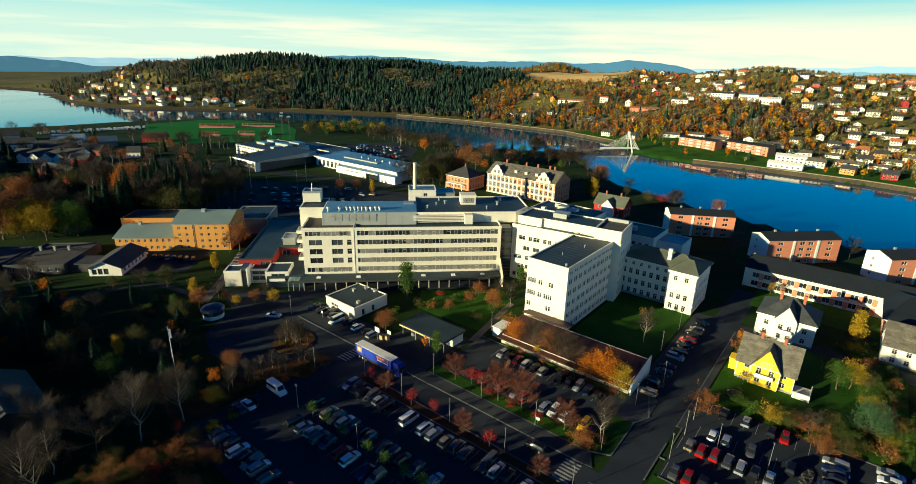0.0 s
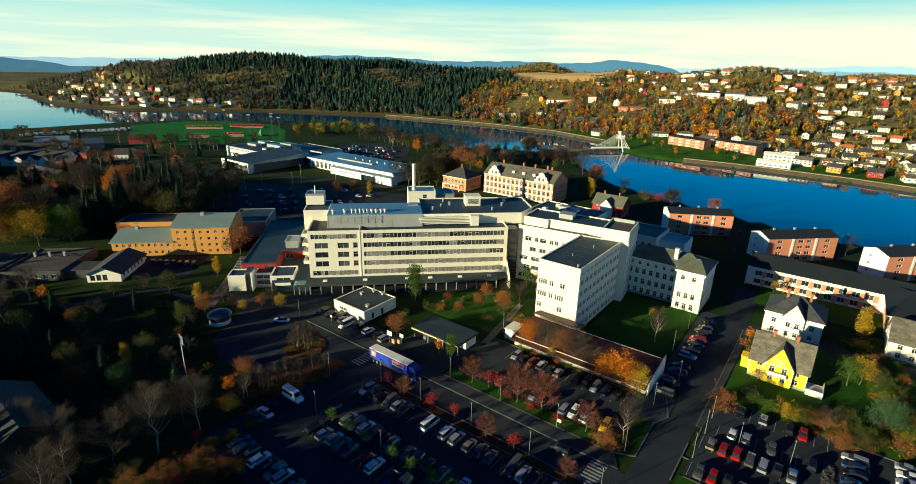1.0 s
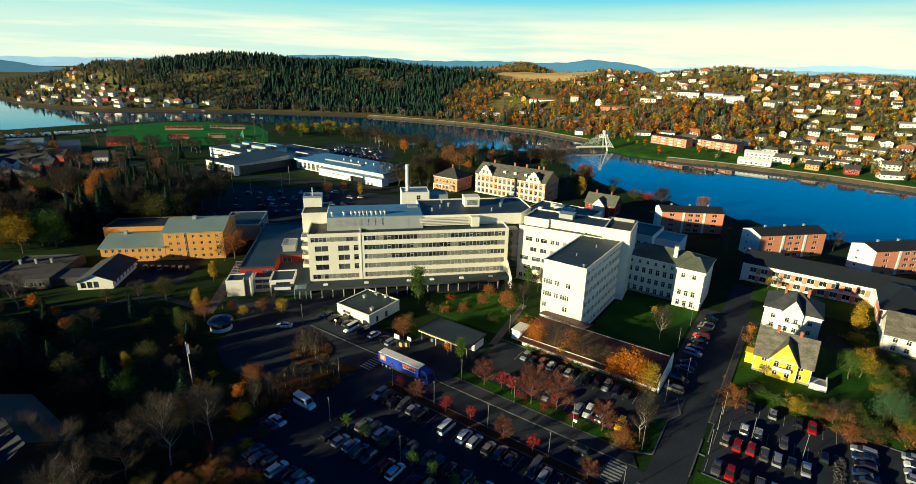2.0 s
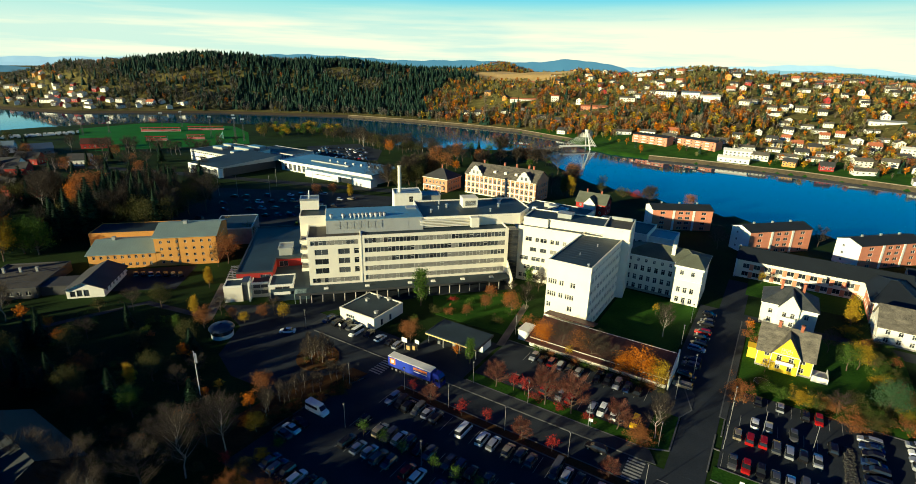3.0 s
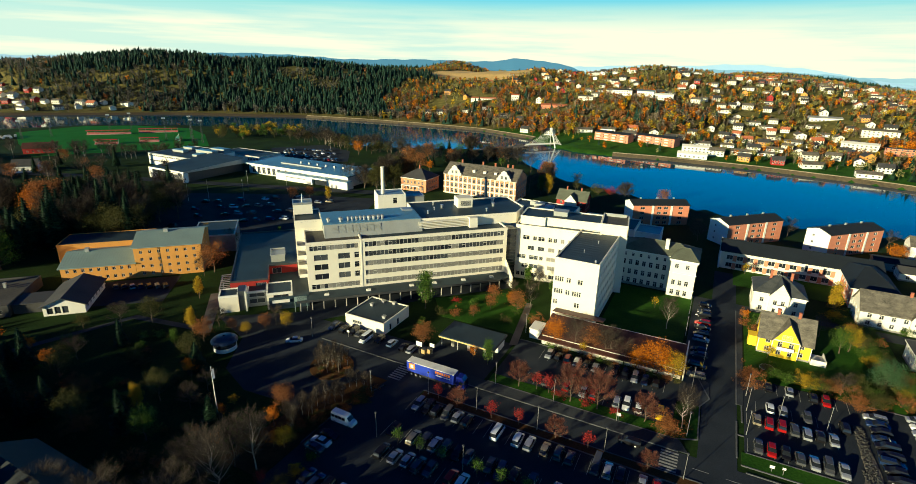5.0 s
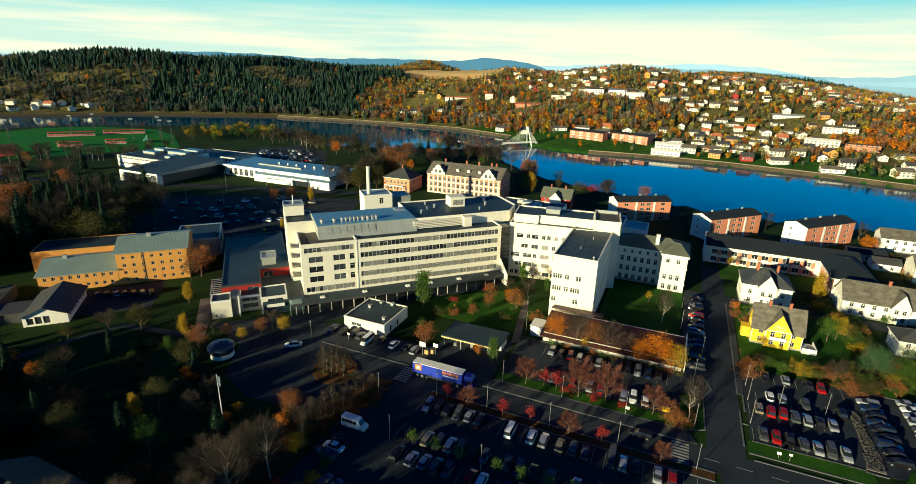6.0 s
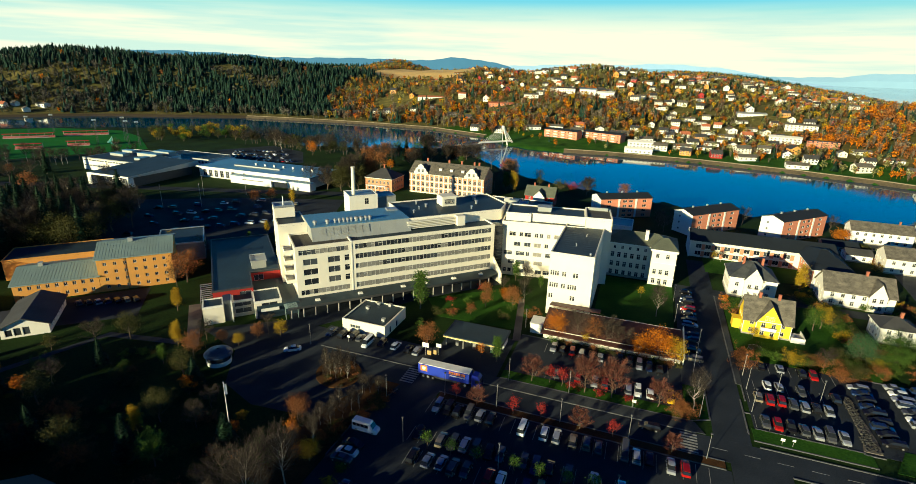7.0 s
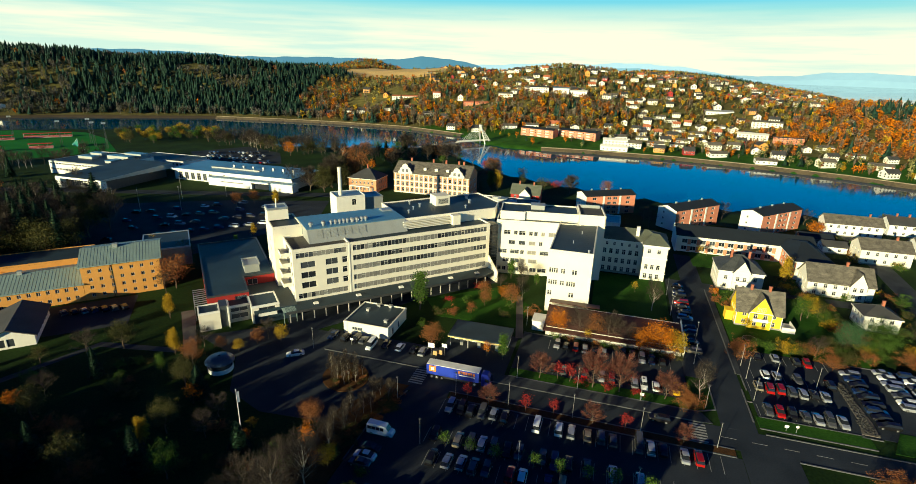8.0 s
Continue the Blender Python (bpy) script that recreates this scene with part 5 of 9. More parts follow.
def boxhouse(name, u, v, w, d, eave, rise, wall_mat, roof_mat, label, roof="gable", gable_at=None, turn=0, rows=(1.0, 3.9), n=4, nd=3, chimneys=((0.3, 0.5), (0.7, 0.5)), style="cross", category="house"):
    ob = thing(name, uvm(u, v, 0, turn), label, category)
    rows = [z for z in rows if z + 1.6 < eave]
    sides = {0: evenly(w, n, 1.15, rows, 1.45, style, 0.9), 1: evenly(d, nd, 1.1, rows, 1.45, style, 0.9), 2: evenly(w, n, 1.15, rows, 1.45, style, 0.9), 3: evenly(d, nd, 1.1, rows, 1.45, style, 0.9)}
    ring(ob, rect(0, 0, w, d), 0, eave, wall_mat, sides)
    part("plinth", Geo().box(-0.06, -0.06, 0, w + 0.06, d + 0.06, 0.55), M_STONE, ob)
    if roof == "gable":
        gable_roof(ob, 0, w, 0, d, eave, rise, roof_mat, wall_mat, 0.5)
    else:
        hip_roof(ob, 0, w, 0, d, eave, rise, roof_mat, 0.5)
    if gable_at:
        a, b, out = gable_at
        if out:
            wall(ob, (a, -out), (b, -out), 0, eave, evenly(b - a, 2, 1.1, rows, 1.5, style, 0.5), wall_mat)
            wall(ob, (a, 0), (a, -out), 0, eave, [], wall_mat)
            wall(ob, (b, -out), (b, 0), 0, eave, [], wall_mat)
        front_gable(ob, a, b, -out, eave, rise * 0.92, d / 2 + out, wall_mat, roof_mat, [((a + b) / 2 - 1.2, (a + b) / 2 - 0.1, eave + 0.5, eave + 1.9), ((a + b) / 2 + 0.1, (a + b) / 2 + 1.2, eave + 0.5, eave + 1.9)])
    for cx, cy in chimneys:
        chimney(ob, w * cx, d * cy, eave + rise * 0.6, eave + rise + 1.4)
    for x in (0, w):
        part("corner_board", Geo().box(x - 0.09, -0.09, 0.55, x + 0.09, 0.09, eave), M_WHITE, ob)
    return ob


garage()
kiosk()
brown_roof_building()
red_building()
entrance_block()
orange_building()
low_institution()
drum_pavilion()
boiler_house()
sports_halls()
jugend_school()
roof_plant_blocks()
red_villa()
apartment(124.8, 219.8, -14, 29, "salmon brick apartment block in shade with a black roof")
apartment(146, 180.3, 0, 31.7, "salmon brick apartment block with white gable and black roof")
apartment(177.8, 157.5, 0, 32, "salmon brick apartment block with a blank white end wall")
long_black_roof()
wv = boxhouse("white_villa", 163.2, -15.8, 14.5, 12.5, 7.2, 4.4, M_WHITE_BOARD, M_SLATE_DARK, "white timber villa with a slate hipped roof and front gable", "hip", (4.6, 10.0, 0.9), n=4, nd=4)
part("balcony", Geo().box(5.4, -2.3, 3.3, 9.2, -.92, 3.5).box(5.4, -2.3, 3.5, 9.2, -2.22, 4.4).box(5.4, -2.3, 0, 5.6, -2.1, 3.3).box(9.0, -2.3, 0, 9.2, -2.1, 3.3), M_WHITE, wv)
yv = boxhouse("yellow_villa", 134.4, -15.0, 12.6, 8.4, 5.2, 5.6, M_YELLOW_BOARD, M_SLATE, "bright yellow timber villa with white trim and slate roof", "gable", (3.2, 9.6, 1.0), n=4, nd=3, rows=(0.9, 3.4))
part("porch", Geo().box(-2.2, 3, 0, -0.1, 6, 3.0).box(-2.4, 2.8, 3.0, -0.1, 6.2, 3.2), M_YELLOW_BOARD, yv)
part("terrace", Geo().box(12.8, -1.0, 0, 16.4, 4.5, 0.7).box(16.2, -1, 0.7, 16.4, 4.5, 1.7).box(12.8, -1.0, 0.7, 16.2, -0.8, 1.7), M_WHITE, yv)
balcony_g = Geo().box(4.4, -2.0, 2.75, 8.4, -1.02, 2.95).box(4.4, -2.0, 2.95, 8.4, -1.92, 3.75).box(4.4, -1.92, 2.95, 4.5, -1.02, 3.75).box(8.3, -1.92, 2.95, 8.4, -1.02, 3.75)
part("balcony", balcony_g, M_WHITE, yv)
for x_ in (3.2, 9.6):
    part("corner_board", Geo().box(x_ - .1, -1.1, .5, x_ + .1, -.9, 5.2), M_WHITE, yv)
part("string_board", Geo().box(3.3, -1.06, 5.1, 9.5, -1.01, 5.35).box(3.3, -1.06, 2.6, 9.5, -1.01, 2.75), M_WHITE, yv)
boxhouse("white_villa", 168, 14, 20, 11, 5.6, 4.8, M_WHITE_BOARD, M_SLATE, "long white timber villa with weathered slate roof and front gable", "gable", (12.5, 17.5, 0.8), n=6, nd=3, rows=(0.9, 3.4), chimneys=((0.62, 0.5),))
boxhouse("white_cottage", 143.5, 22, 9.5, 8.5, 5.0, 2.4, M_WHITE, M_ROOF_DARK, "white plastered house with a dark hipped roof", "hip", n=3, chimneys=((0.6, 0.5),), rows=(0.8, 3.1))
boxhouse("cream_house", 212, 46, 18, 11, 6.4, 3.4, M_CREAM, M_SLATE, "cream house with a pinkish weathered slate roof", "gable", n=5, chimneys=((0.75, 0.5),))
boxhouse("white_row_house", 253, 46, 24, 10, 6.2, 3.2, M_WHITE, M_SLATE, "long white house with slate roof near the river", "gable", n=7, chimneys=((0.8, 0.5),))
boxhouse("white_house", 262, 76, 13, 10, 6.0, 3.0, M_WHITE, M_ROOF_DARK, "white house with a dark roof near the river", "gable", n=3)
boxhouse("brick_shop_house", 196, 68, 22, 12, 5.0, 2.4, M_WHITE, M_ROOF_DARK, "white and brick low house by the street", "gable", n=6, rows=(1.0,))
boxhouse("white_house", 226, 72, 14, 10, 5.4, 3.0, M_WHITE, M_SLATE, "white timber house with slate roof", "gable", n=3)
boxhouse("garden_house", 222, 36, 9, 7, 3.2, 1.6, M_WHITE, M_ROOF_DARK, "small white outbuilding with dark roof", "gable", n=2, rows=(0.8,), chimneys=())
boxhouse("outbuilding", 232, 30, 13, 8, 3.4, 1.4, M_CLAD, M_ROOF_BLACK, "grey flat outbuilding behind the school building", "gable", n=3, rows=(0.9,), chimneys=())
boxhouse("dark_roof_house", 3, -141, 23, 14, 5.3, 4.0, M_DARK_METAL, M_ROOF_BLACK, "large dark-roofed house among the park trees", "gable", n=6, chimneys=())


# ---- streets, car parks, lawns ----
def asphalt(name, poly, z, label, material=None, category="road"):
    return sheet(name, poly, z, material or M_ASPHALT, label, category)


asphalt("road", uvpoly((73, -104), (73, 190), (80, 190), (80, -104)), 0.03, "dark asphalt main street between the car parks")
asphalt("forecourt", [(-24, 113), (-40, 116), (-52, 126), (-57, 137), (-54, 152), (-62, 168), (-38, 164.3), (-29, 155), (-19, 145), (-2, 129), (-19, 119)], 0.036, "asphalt forecourt and turning place before the hospital", category="forecourt")
asphalt("garage_yard", uvpoly((80.4, -130), (80.4, -96), (91, -96), (91, -130)), 0.042, "worn asphalt yard before the garage", M_ASPHALT_OLD, "yard")
asphalt("station_yard", uvpoly((83, -95.9), (83, -77), (104, -77), (104, -95.9)), 0.046, "asphalt yard of the service station", category="yard")
asphalt("car_park", uvpoly((33, -101), (33, -25), (70.4, -25), (70.4, -97), (58, -101)), 0.04, "dark asphalt car park with rows of bays", category="car park")
asphalt("car_park_entry", uvpoly((70.4, -97.5), (70.4, -88), (73, -88), (73, -97.5)), 0.033, "asphalt entry to the car park", category="road")
asphalt("car_park_middle", uvpoly((88, -76), (88, -33), (107.5, -33), (107.5, -76)), 0.04, "asphalt car park before the brown-roofed building", category="car park")
asphalt("side_street", uvpoly((80, -27.4), (80, -20), (196, -20), (196, -27.4)), 0.038, "asphalt side street with cars parked along it")
asphalt("street_bays", uvpoly((109, -33), (109, -27.4), (166, -27.4), (166, -33)), 0.042, "parking strip beside the side street", M_ASPHALT_OLD, "car park")
asphalt("car_park_east", uvpoly((86.6, -18.6), (86.6, 26), (118, 26), (118, -18.6)), 0.04, "asphalt car park beside the yellow villa", category="car park")
asphalt("lane", uvpoly((60, -24.9), (60, -14), (73, -14), (73, -24.9)), 0.042, "short asphalt lane off the main street")
asphalt("courtyard_lane", uvpoly((160, -31), (160, 60), (166, 60), (166, -31)), 0.034, "narrow asphalt lane between the villas")
asphalt("east_street", uvpoly((118, 40), (118, 48), (260, 62), (260, 54)), 0.044, "asphalt street past the white villas", M_ASPHALT_OLD)
asphalt("north_car_park", [(-150, 262), (-66, 236), (-4, 268), (10, 300), (-40, 322), (-140, 350)], 0.03, "shaded asphalt car park behind the hospital", category="car park")
asphalt("institution_yard", [(-108, 186), (-80, 184), (-78, 205.5), (-108, 205.5)], 0.032, "shaded asphalt yard before the ochre building", category="car park")
asphalt("arcade_walk", [(-38, 156.5), (-10, 160.5), (4, 163.5), (34, 164), (34, 171.3), (-38, 171.3)], 0.044, "dark asphalt walk below the arcade", category="pavement")
asphalt("arena_car_park", [(-48, 432), (6, 420), (14, 470), (-6, 512), (-52, 500)], 0.03, "asphalt car park behind the arena", category="car park")
asphalt("field_road", [(-330, 470), (-140, 385), (-60, 345), (30, 300), (40, 306), (-56, 352), (-136, 393), (-328, 480)], 0.034, "asphalt road behind the halls")
sheet("lawn", uvpoly((124, -58), (124, -34), (164, -33.6), (164, -58)), 0.05, M_LAWN, "mown lawn beside the old hospital building", "lawn")
sheet("lawn", uvpoly((118.4, -18), (118.4, 20), (162, 20), (162, -18)), 0.05, M_LAWN, "garden lawn round the yellow villa", "lawn")
sheet("lawn", uvpoly((184, -21), (184, 30), (202, 30), (202, -21)), 0.05, M_LAWN, "lawn before the long school building", "lawn")
sheet("lawn", [(4, 150), (22, 133), (34, 142), (36, 160), (6, 163)], 0.05, M_LAWN, "hospital garden lawn with paths", "lawn")
sheet("lawn", uvpoly((84.2, -76), (84.2, -31), (87.8, -33), (87.8, -76)), 0.12, M_LAWN, "grass strip with bare red-twigged trees", "lawn")
sheet("lawn", uvpoly((87.9, -32.8), (84.3, -31), (86, -27.8), (99, -28), (100, -32.8)), 0.12, M_LAWN, "grassy street corner", "lawn")
sheet("lawn", uvpoly((82.2, -19.2), (82.2, 3), (86.4, 3), (86.4, -19.2)), 0.12, M_LAWN, "narrow grass strip beside the east car park", "lawn")
sheet("lawn", uvpoly((82.2, 6), (82.2, 26), (90, 26), (90, 10)), 0.12, M_LAWN, "grass at the end of the car park", "lawn")
sheet("verge", uvpoly((70.5, -87.6), (70.5, -26), (72.8, -26), (72.8, -87.6)), 0.12, M_LITTER, "planted verge with small red trees and leaf litter", "verge")
sheet("verge", uvpoly((34, -112), (34, -101.2), (58, -101.2), (72, -98), (72, -103), (58, -110)), 0.1, M_LITTER, "verge of shrubs and leaf litter beside the car park", "verge")
sheet("pavement", uvpoly((80.3, -95), (80.3, -29), (83.9, -31), (83.9, -95)), 0.13, M_ASPHALT_OLD, "worn asphalt pavement along the street", "pavement")
sheet("pavement", uvpoly((104, -20), (104, -18.7), (160, -18.2), (160, -20)), 0.12, M_ASPHALT_OLD, "pavement along the side street", "pavement")
sheet("refuge", uvpoly((98.6, -33), (98.6, -28), (103, -26), (110, -26.2), (113, -29.5), (110, -33)), 0.13, M_ASPHALT_OLD, "paved triangular traffic refuge", "pavement")
sheet("gravel_bed", uvpoly((87, 1.8), (87, 5.2), (92, 5.6), (108.5, 4.8), (108.5, 3.4), (92, 3.0)), 0.2, M_GRAVEL, "stony bed dividing the car park", "bed")
sheet("garden_path", [(18, 128), (20, 127), (36, 150), (34.5, 151.5)], 0.056, M_GRAVEL, "pale path through the hospital garden", "path")
sheet("garden_path", [(-66, 158), (-63, 158), (-62, 186), (-66, 186)], 0.04, M_GRAVEL, "pale path beside the annex", "path")
sheet("park_path", [(-112, 160), (-86, 173), (-68, 161), (-67, 163), (-85.5, 175.5), (-113, 162)], 0.04, M_ASPHALT_OLD, "gravel path through the park", "path")
sheet("sports_pitch", [(-295, 640), (-262, 560), (-225, 486), (-105, 520), (-118, 600), (-140, 655), (-200, 690), (-250, 690)], 0.05, M_TURF, "green football pitch", "pitch")


def kerb(a, b, w=0.3, h=0.16, label="pale stone kerb along the street"):
    a, b = uv(*a), uv(*b)
    d = (b - a).normalized()
    s = Vector((-d.y, d.x, 0)) * w / 2
    poly = [tuple((a - s)[:2]), tuple((b - s)[:2]), tuple((b + s)[:2]), tuple((a + s)[:2])]
    tagged(new("kerb", Geo().prism(poly, 0, h).mesh("kerb", M_KERB)), label, "kerb", kind="structure")


KERBS = [((80.15, -126), (80.15, -31)), ((84.05, -76), (84.05, -32)), ((80.15, -18.5), (80.15, 150)), ((72.9, -88), (72.9, -26)), ((72.9, -14), (72.9, 150)),
         ((86, -27.6), (98.4, -27.8)), ((84.05, -32), (86, -27.6)), ((113, -29.5), (103, -25.9)), ((98.5, -28), (103, -25.9)), ((104, -20.1), (160, -20.1)), ((84, -20.1), (97, -20.1)), ((82.1, -19.3), (82.1, 3)),
         ((86.5, -18.4), (86.5, 2)), ((118.2, 6), (118.2, 30)), ((104, -19), (97, -19)), ((70.45, -87), (70.45, -26)), ((86, 1.5), (86, 5.4)), ((92, -20.1), (92, -18.7)), ((107.6, -76), (107.6, -35)), ((45, -101.1), (58, -101.1)), ((58, -101.1), (70, -97.6))]
for k_a, k_b in KERBS:
    kerb(k_a, k_b)


def stripes():
    """Painted crossings and bay lines."""
    for v0, v1 in ((-34.3, -30.8), (-99, -95.4)):
        ob = thing("zebra_crossing", uvm(73.4, v0, 0.03), "worn white zebra stripes on the street", "road marking", kind="structure")
        for k in range(7):
            part("stripe", Geo().box(0.1, k * 0.93, 0.003, v1 - v0, k * 0.93 + 0.48, 0.012), M_LINE, ob)
    rows = ((64.6, 69.8, -88, -28), (54.8, 59.6, -88, -30), (48.4, 53.2, -86, -30), (100.3, 105.4, -68, -35), (88.3, 92.8, -68, -34), (112.6, 117.6, -16, 4), (103.3, 107.6, -16, 4), (97, 101.6, -18, 1), (87.2, 91.8, -18, 1))
    for u0, u1, v0, v1 in rows:
        ob = thing("bay_lines", uvm(u0, v0, 0.04), "thin white lines between parking bays", "road marking", kind="structure")
        n = int((v1 - v0) / 2.45)
        for k in range(n + 1):
            part("bay_line", Geo().box(k * 2.45 - .05, 0, 0.004, k * 2.45 + .05, u1 - u0, 0.012), M_LINE, ob)
    ob = thing("centre_line", uvm(76.5, -30, 0.03), "dashed centre line of the street", "road marking", kind="structure")
    for k in range(26):
        part("dash", Geo().box(k * 6.0 + 2, -0.07, 0.004, k * 6.0 + 5, 0.07, 0.012), M_LINE, ob)


stripes()


# ---- cars ----
def car_paint(name, color, metal=0.35):
    return paint(name, color, 0.08, 0.6, 4.0, 0.2, 0.0, metal=metal, ior=1.6)


CAR_COLORS = {"white": car_paint("white_car_paint", (0.84, 0.84, 0.82), 0.0), "silver": car_paint("silver_car_paint", (0.5, 0.52, 0.54), 0.5),
              "grey": car_paint("grey_car_paint", (0.14, 0.145, 0.15), 0.5), "black": car_paint("black_car_paint", (0.012, 0.012, 0.014), 0.2),
              "blue": car_paint("dark_blue_car_paint", (0.02, 0.045, 0.12), 0.4), "red": car_paint("red_car_paint", (0.4, 0.012, 0.012), 0.2),
              "beige": car_paint("champagne_car_paint", (0.45, 0.38, 0.26), 0.5), "yellow": car_paint("yellow_car_paint", (0.7, 0.42, 0.02), 0.0)}
M_CAR_GLASS = shiny("car_glass", (0.015, 0.018, 0.022), 0.04)
M_TYRE = paint("tyre_rubber", (0.02, 0.02, 0.02), 0.2, 1.0, 8.0, 0.85, 0.1)
M_RIM = paint("wheel_rim", (0.45, 0.45, 0.45), 0.1, 1.0, 8.0, 0.35, 0.0, metal=0.8)
M_LAMP = shiny("headlamp_glass", (0.6, 0.6, 0.58), 0.1)
M_TAIL = shiny("tail_lamp", (0.35, 0.01, 0.01), 0.15)


def loft(stations, mi=0):
    """A body from cross-sections (y, z0, z1, w0, w1): half widths at the bottom and top, edges chamfered."""
    g, rows = Geo(), []
    for y, z0, z1, w0, w1 in stations:
        c = min(0.12, (z1 - z0) * 0.3)
        rows.append([(-w0 * .96, y, z0), (-w0, y, z0 + c), (-w1, y, z1 - c), (-w1 * .9, y, z1), (w1 * .9, y, z1), (w1, y, z1 - c), (w0, y, z0 + c), (w0 * .96, y, z0)])
    i = 0
    for row in rows:
        g.v += row
    n = 8
    for k in range(len(rows) - 1):
        for j in range(n):
            a, b = k * n + j, k * n + (j + 1) % n
            g.f.append((a, b, b + n, a + n))
            g.mi.append(mi)
    g.f += [tuple(range(n)), tuple(reversed(range((len(rows) - 1) * n, len(rows) * n)))]
    g.mi += [mi, mi]
    return g


CAR_SHAPES = {  # length, body height, roof height, cabin from and to, roof from and to (all along the length, nose at the front)
    "hatchback": (4.1, 0.92, 1.47, 0.24, 0.98, 0.44, 0.86), "saloon": (4.6, 0.92, 1.45, 0.25, 0.86, 0.43, 0.70),
    "estate": (4.65, 0.95, 1.50, 0.24, 0.99, 0.42, 0.92), "suv": (4.6, 1.05, 1.72, 0.22, 0.98, 0.38, 0.92), "van": (5.2, 1.15, 2.05, 0.12, 0.995, 0.26, 0.98)}
CAR_CACHE = {}


def wheel_geo(r=0.32, w=0.2):
    g = Geo().tube((-w / 2, 0, 0), (w / 2, 0, 0), r, r, 12)
    for s in (-1, 1):
        g.tube((s * w * 0.51, 0, 0), (s * w * 0.56, 0, 0), r * 0.62, r * 0.55, 8, 1)
    return g


WHEEL_MESH = wheel_geo().mesh("wheel", [M_TYRE, M_RIM])


def car(shape, color, m, group="", plain=False):
    key = (shape, color, plain)
    if key in CAR_CACHE:
        return copy_thing(CAR_CACHE[key], m)
    L, hb, hr, c0, c1, r0, r1 = CAR_SHAPES[shape]
    ob = thing("car" if shape != "van" else "van", m, "parked %s %s with dark windows" % (color if color != "blue" else "dark blue", shape if shape != "suv" else "off-road car"), "car" if shape != "van" else "van", group)
    w, y = 0.88, lambda t: L / 2 - t * L
    stations = [(y(0), .32, .62, .70, .62), (y(.03), .24, .74, .82, .74), (y(.12), .2, .84, w, .82), (y(.26), .2, hb, w, .84), (y(.6), .2, hb + .02, w, .85), (y(.88), .2, hb + .02, w, .83), (y(.97), .26, hb - .02, .84, .78), (y(1), .36, hb - .16, .74, .68)]
    part("body", loft(stations), CAR_COLORS[color], ob)
    cab = [(y(c0), hb - .06, hb + .0, .80, .78), (y((c0 + r0) / 2), hb - .06, (hb + hr) / 2, .82, .72), (y(r0), hb - .06, hr - .03, .82, .64), (y(r1), hb - .06, hr - .03, .82, .63), (y((r1 + c1) / 2), hb - .06, (hb + hr) / 2 + .05, .8, .68), (y(c1), hb - .06, hb + .02, .76, .72)]
    part("glazing", loft(cab), M_CAR_GLASS, ob)
    roof = [(y(r0 - .01), hr - .05, hr, .62, .58), (y((r0 + r1) / 2), hr - .04, hr + .03, .66, .62), (y(r1 + .01), hr - .05, hr, .62, .57)]
    part("roof", loft(roof), CAR_COLORS[color], ob)
    for s in (-1, 1):
        for t in (.19, .80):
            if not plain:
                part("wheel", WHEEL_MESH, None, ob, m=pose(s * .8, y(t), .32))
    CAR_CACHE[key] = ob
    return ob


car_rng = random.Random(21)
MIX = ["white"] * 3 + ["silver"] * 6 + ["grey"] * 6 + ["black"] * 7 + ["blue"] * 4 + ["red"] * 2 + ["beige"] * 2
SHAPES = ["hatchback"] * 4 + ["estate"] * 5 + ["saloon"] * 2 + ["suv"] * 3


def park(u, v, along="u", shape=None, color=None, group="cars in the car park", nose=None):
    turn = {"u": 0, "v": 90}[along] + (180 if (car_rng.random() < 0.35 if nose is None else nose) else 0)
    c, s = color or car_rng.choice(MIX), shape or car_rng.choice(SHAPES)
    car(s, c, uvm(u + car_rng.uniform(-.25, .25), v + car_rng.uniform(-.12, .12), 0.05, turn + car_rng.uniform(-1.5, 1.5)), group)


for v_, c_, s_ in ((-86, "silver", "estate"), (-83.4, "black", None), (-81, "black", None), (-78.6, "grey", None), (-76, "silver", "hatchback"), (-73.5, "black", None), (-66.2, "white", "van"), (-61.4, "white", "suv"),
                   (-58.9, "silver", "estate"), (-55.4, "beige", "hatchback"), (-52.8, "grey", "suv"), (-50.3, "grey", None), (-45.2, "grey", "van"), (-42.8, "silver", "estate"), (-40.3, "black", None), (-36.2, "silver", "saloon"), (-33.6, "red", "estate")):
    park(67.2, v_, shape=s_, color=c_)
for v_ in (-86.3, -81, -78.3, -76, -73.7, -70.8, -68.4, -63.7, -61.2, -58.7, -55, -50.1, -45.2):
    park(57.2, v_)
for v_ in (-84.6, -81.3, -78.7, -76.1, -73.6, -69, -66.6, -61.7, -59.3, -54.4, -49.5, -47, -39.7):
    park(50.8, v_)
for v_, c_ in ((-93.2, "blue"), (-90.7, "blue"), (-88.2, "black"), (-85.4, "white"), (-82.9, "black"), (-80.5, "beige"), (-78, "silver"), (-74.4, "grey"), (-69.5, "red"), (-64.6, None), (-59.7, None)):
    park(38, v_, color=c_)
for u_, c_ in ((44.6, "grey"), (47, "white"), (49.5, "black")):
    park(u_, -97.3, "v", color=c_, shape="saloon")
for v_, c_ in ((-13, "black"), (-8.5, "silver"), (-3.6, "black"), (-1, "red")):
    park(115, v_, color=c_)
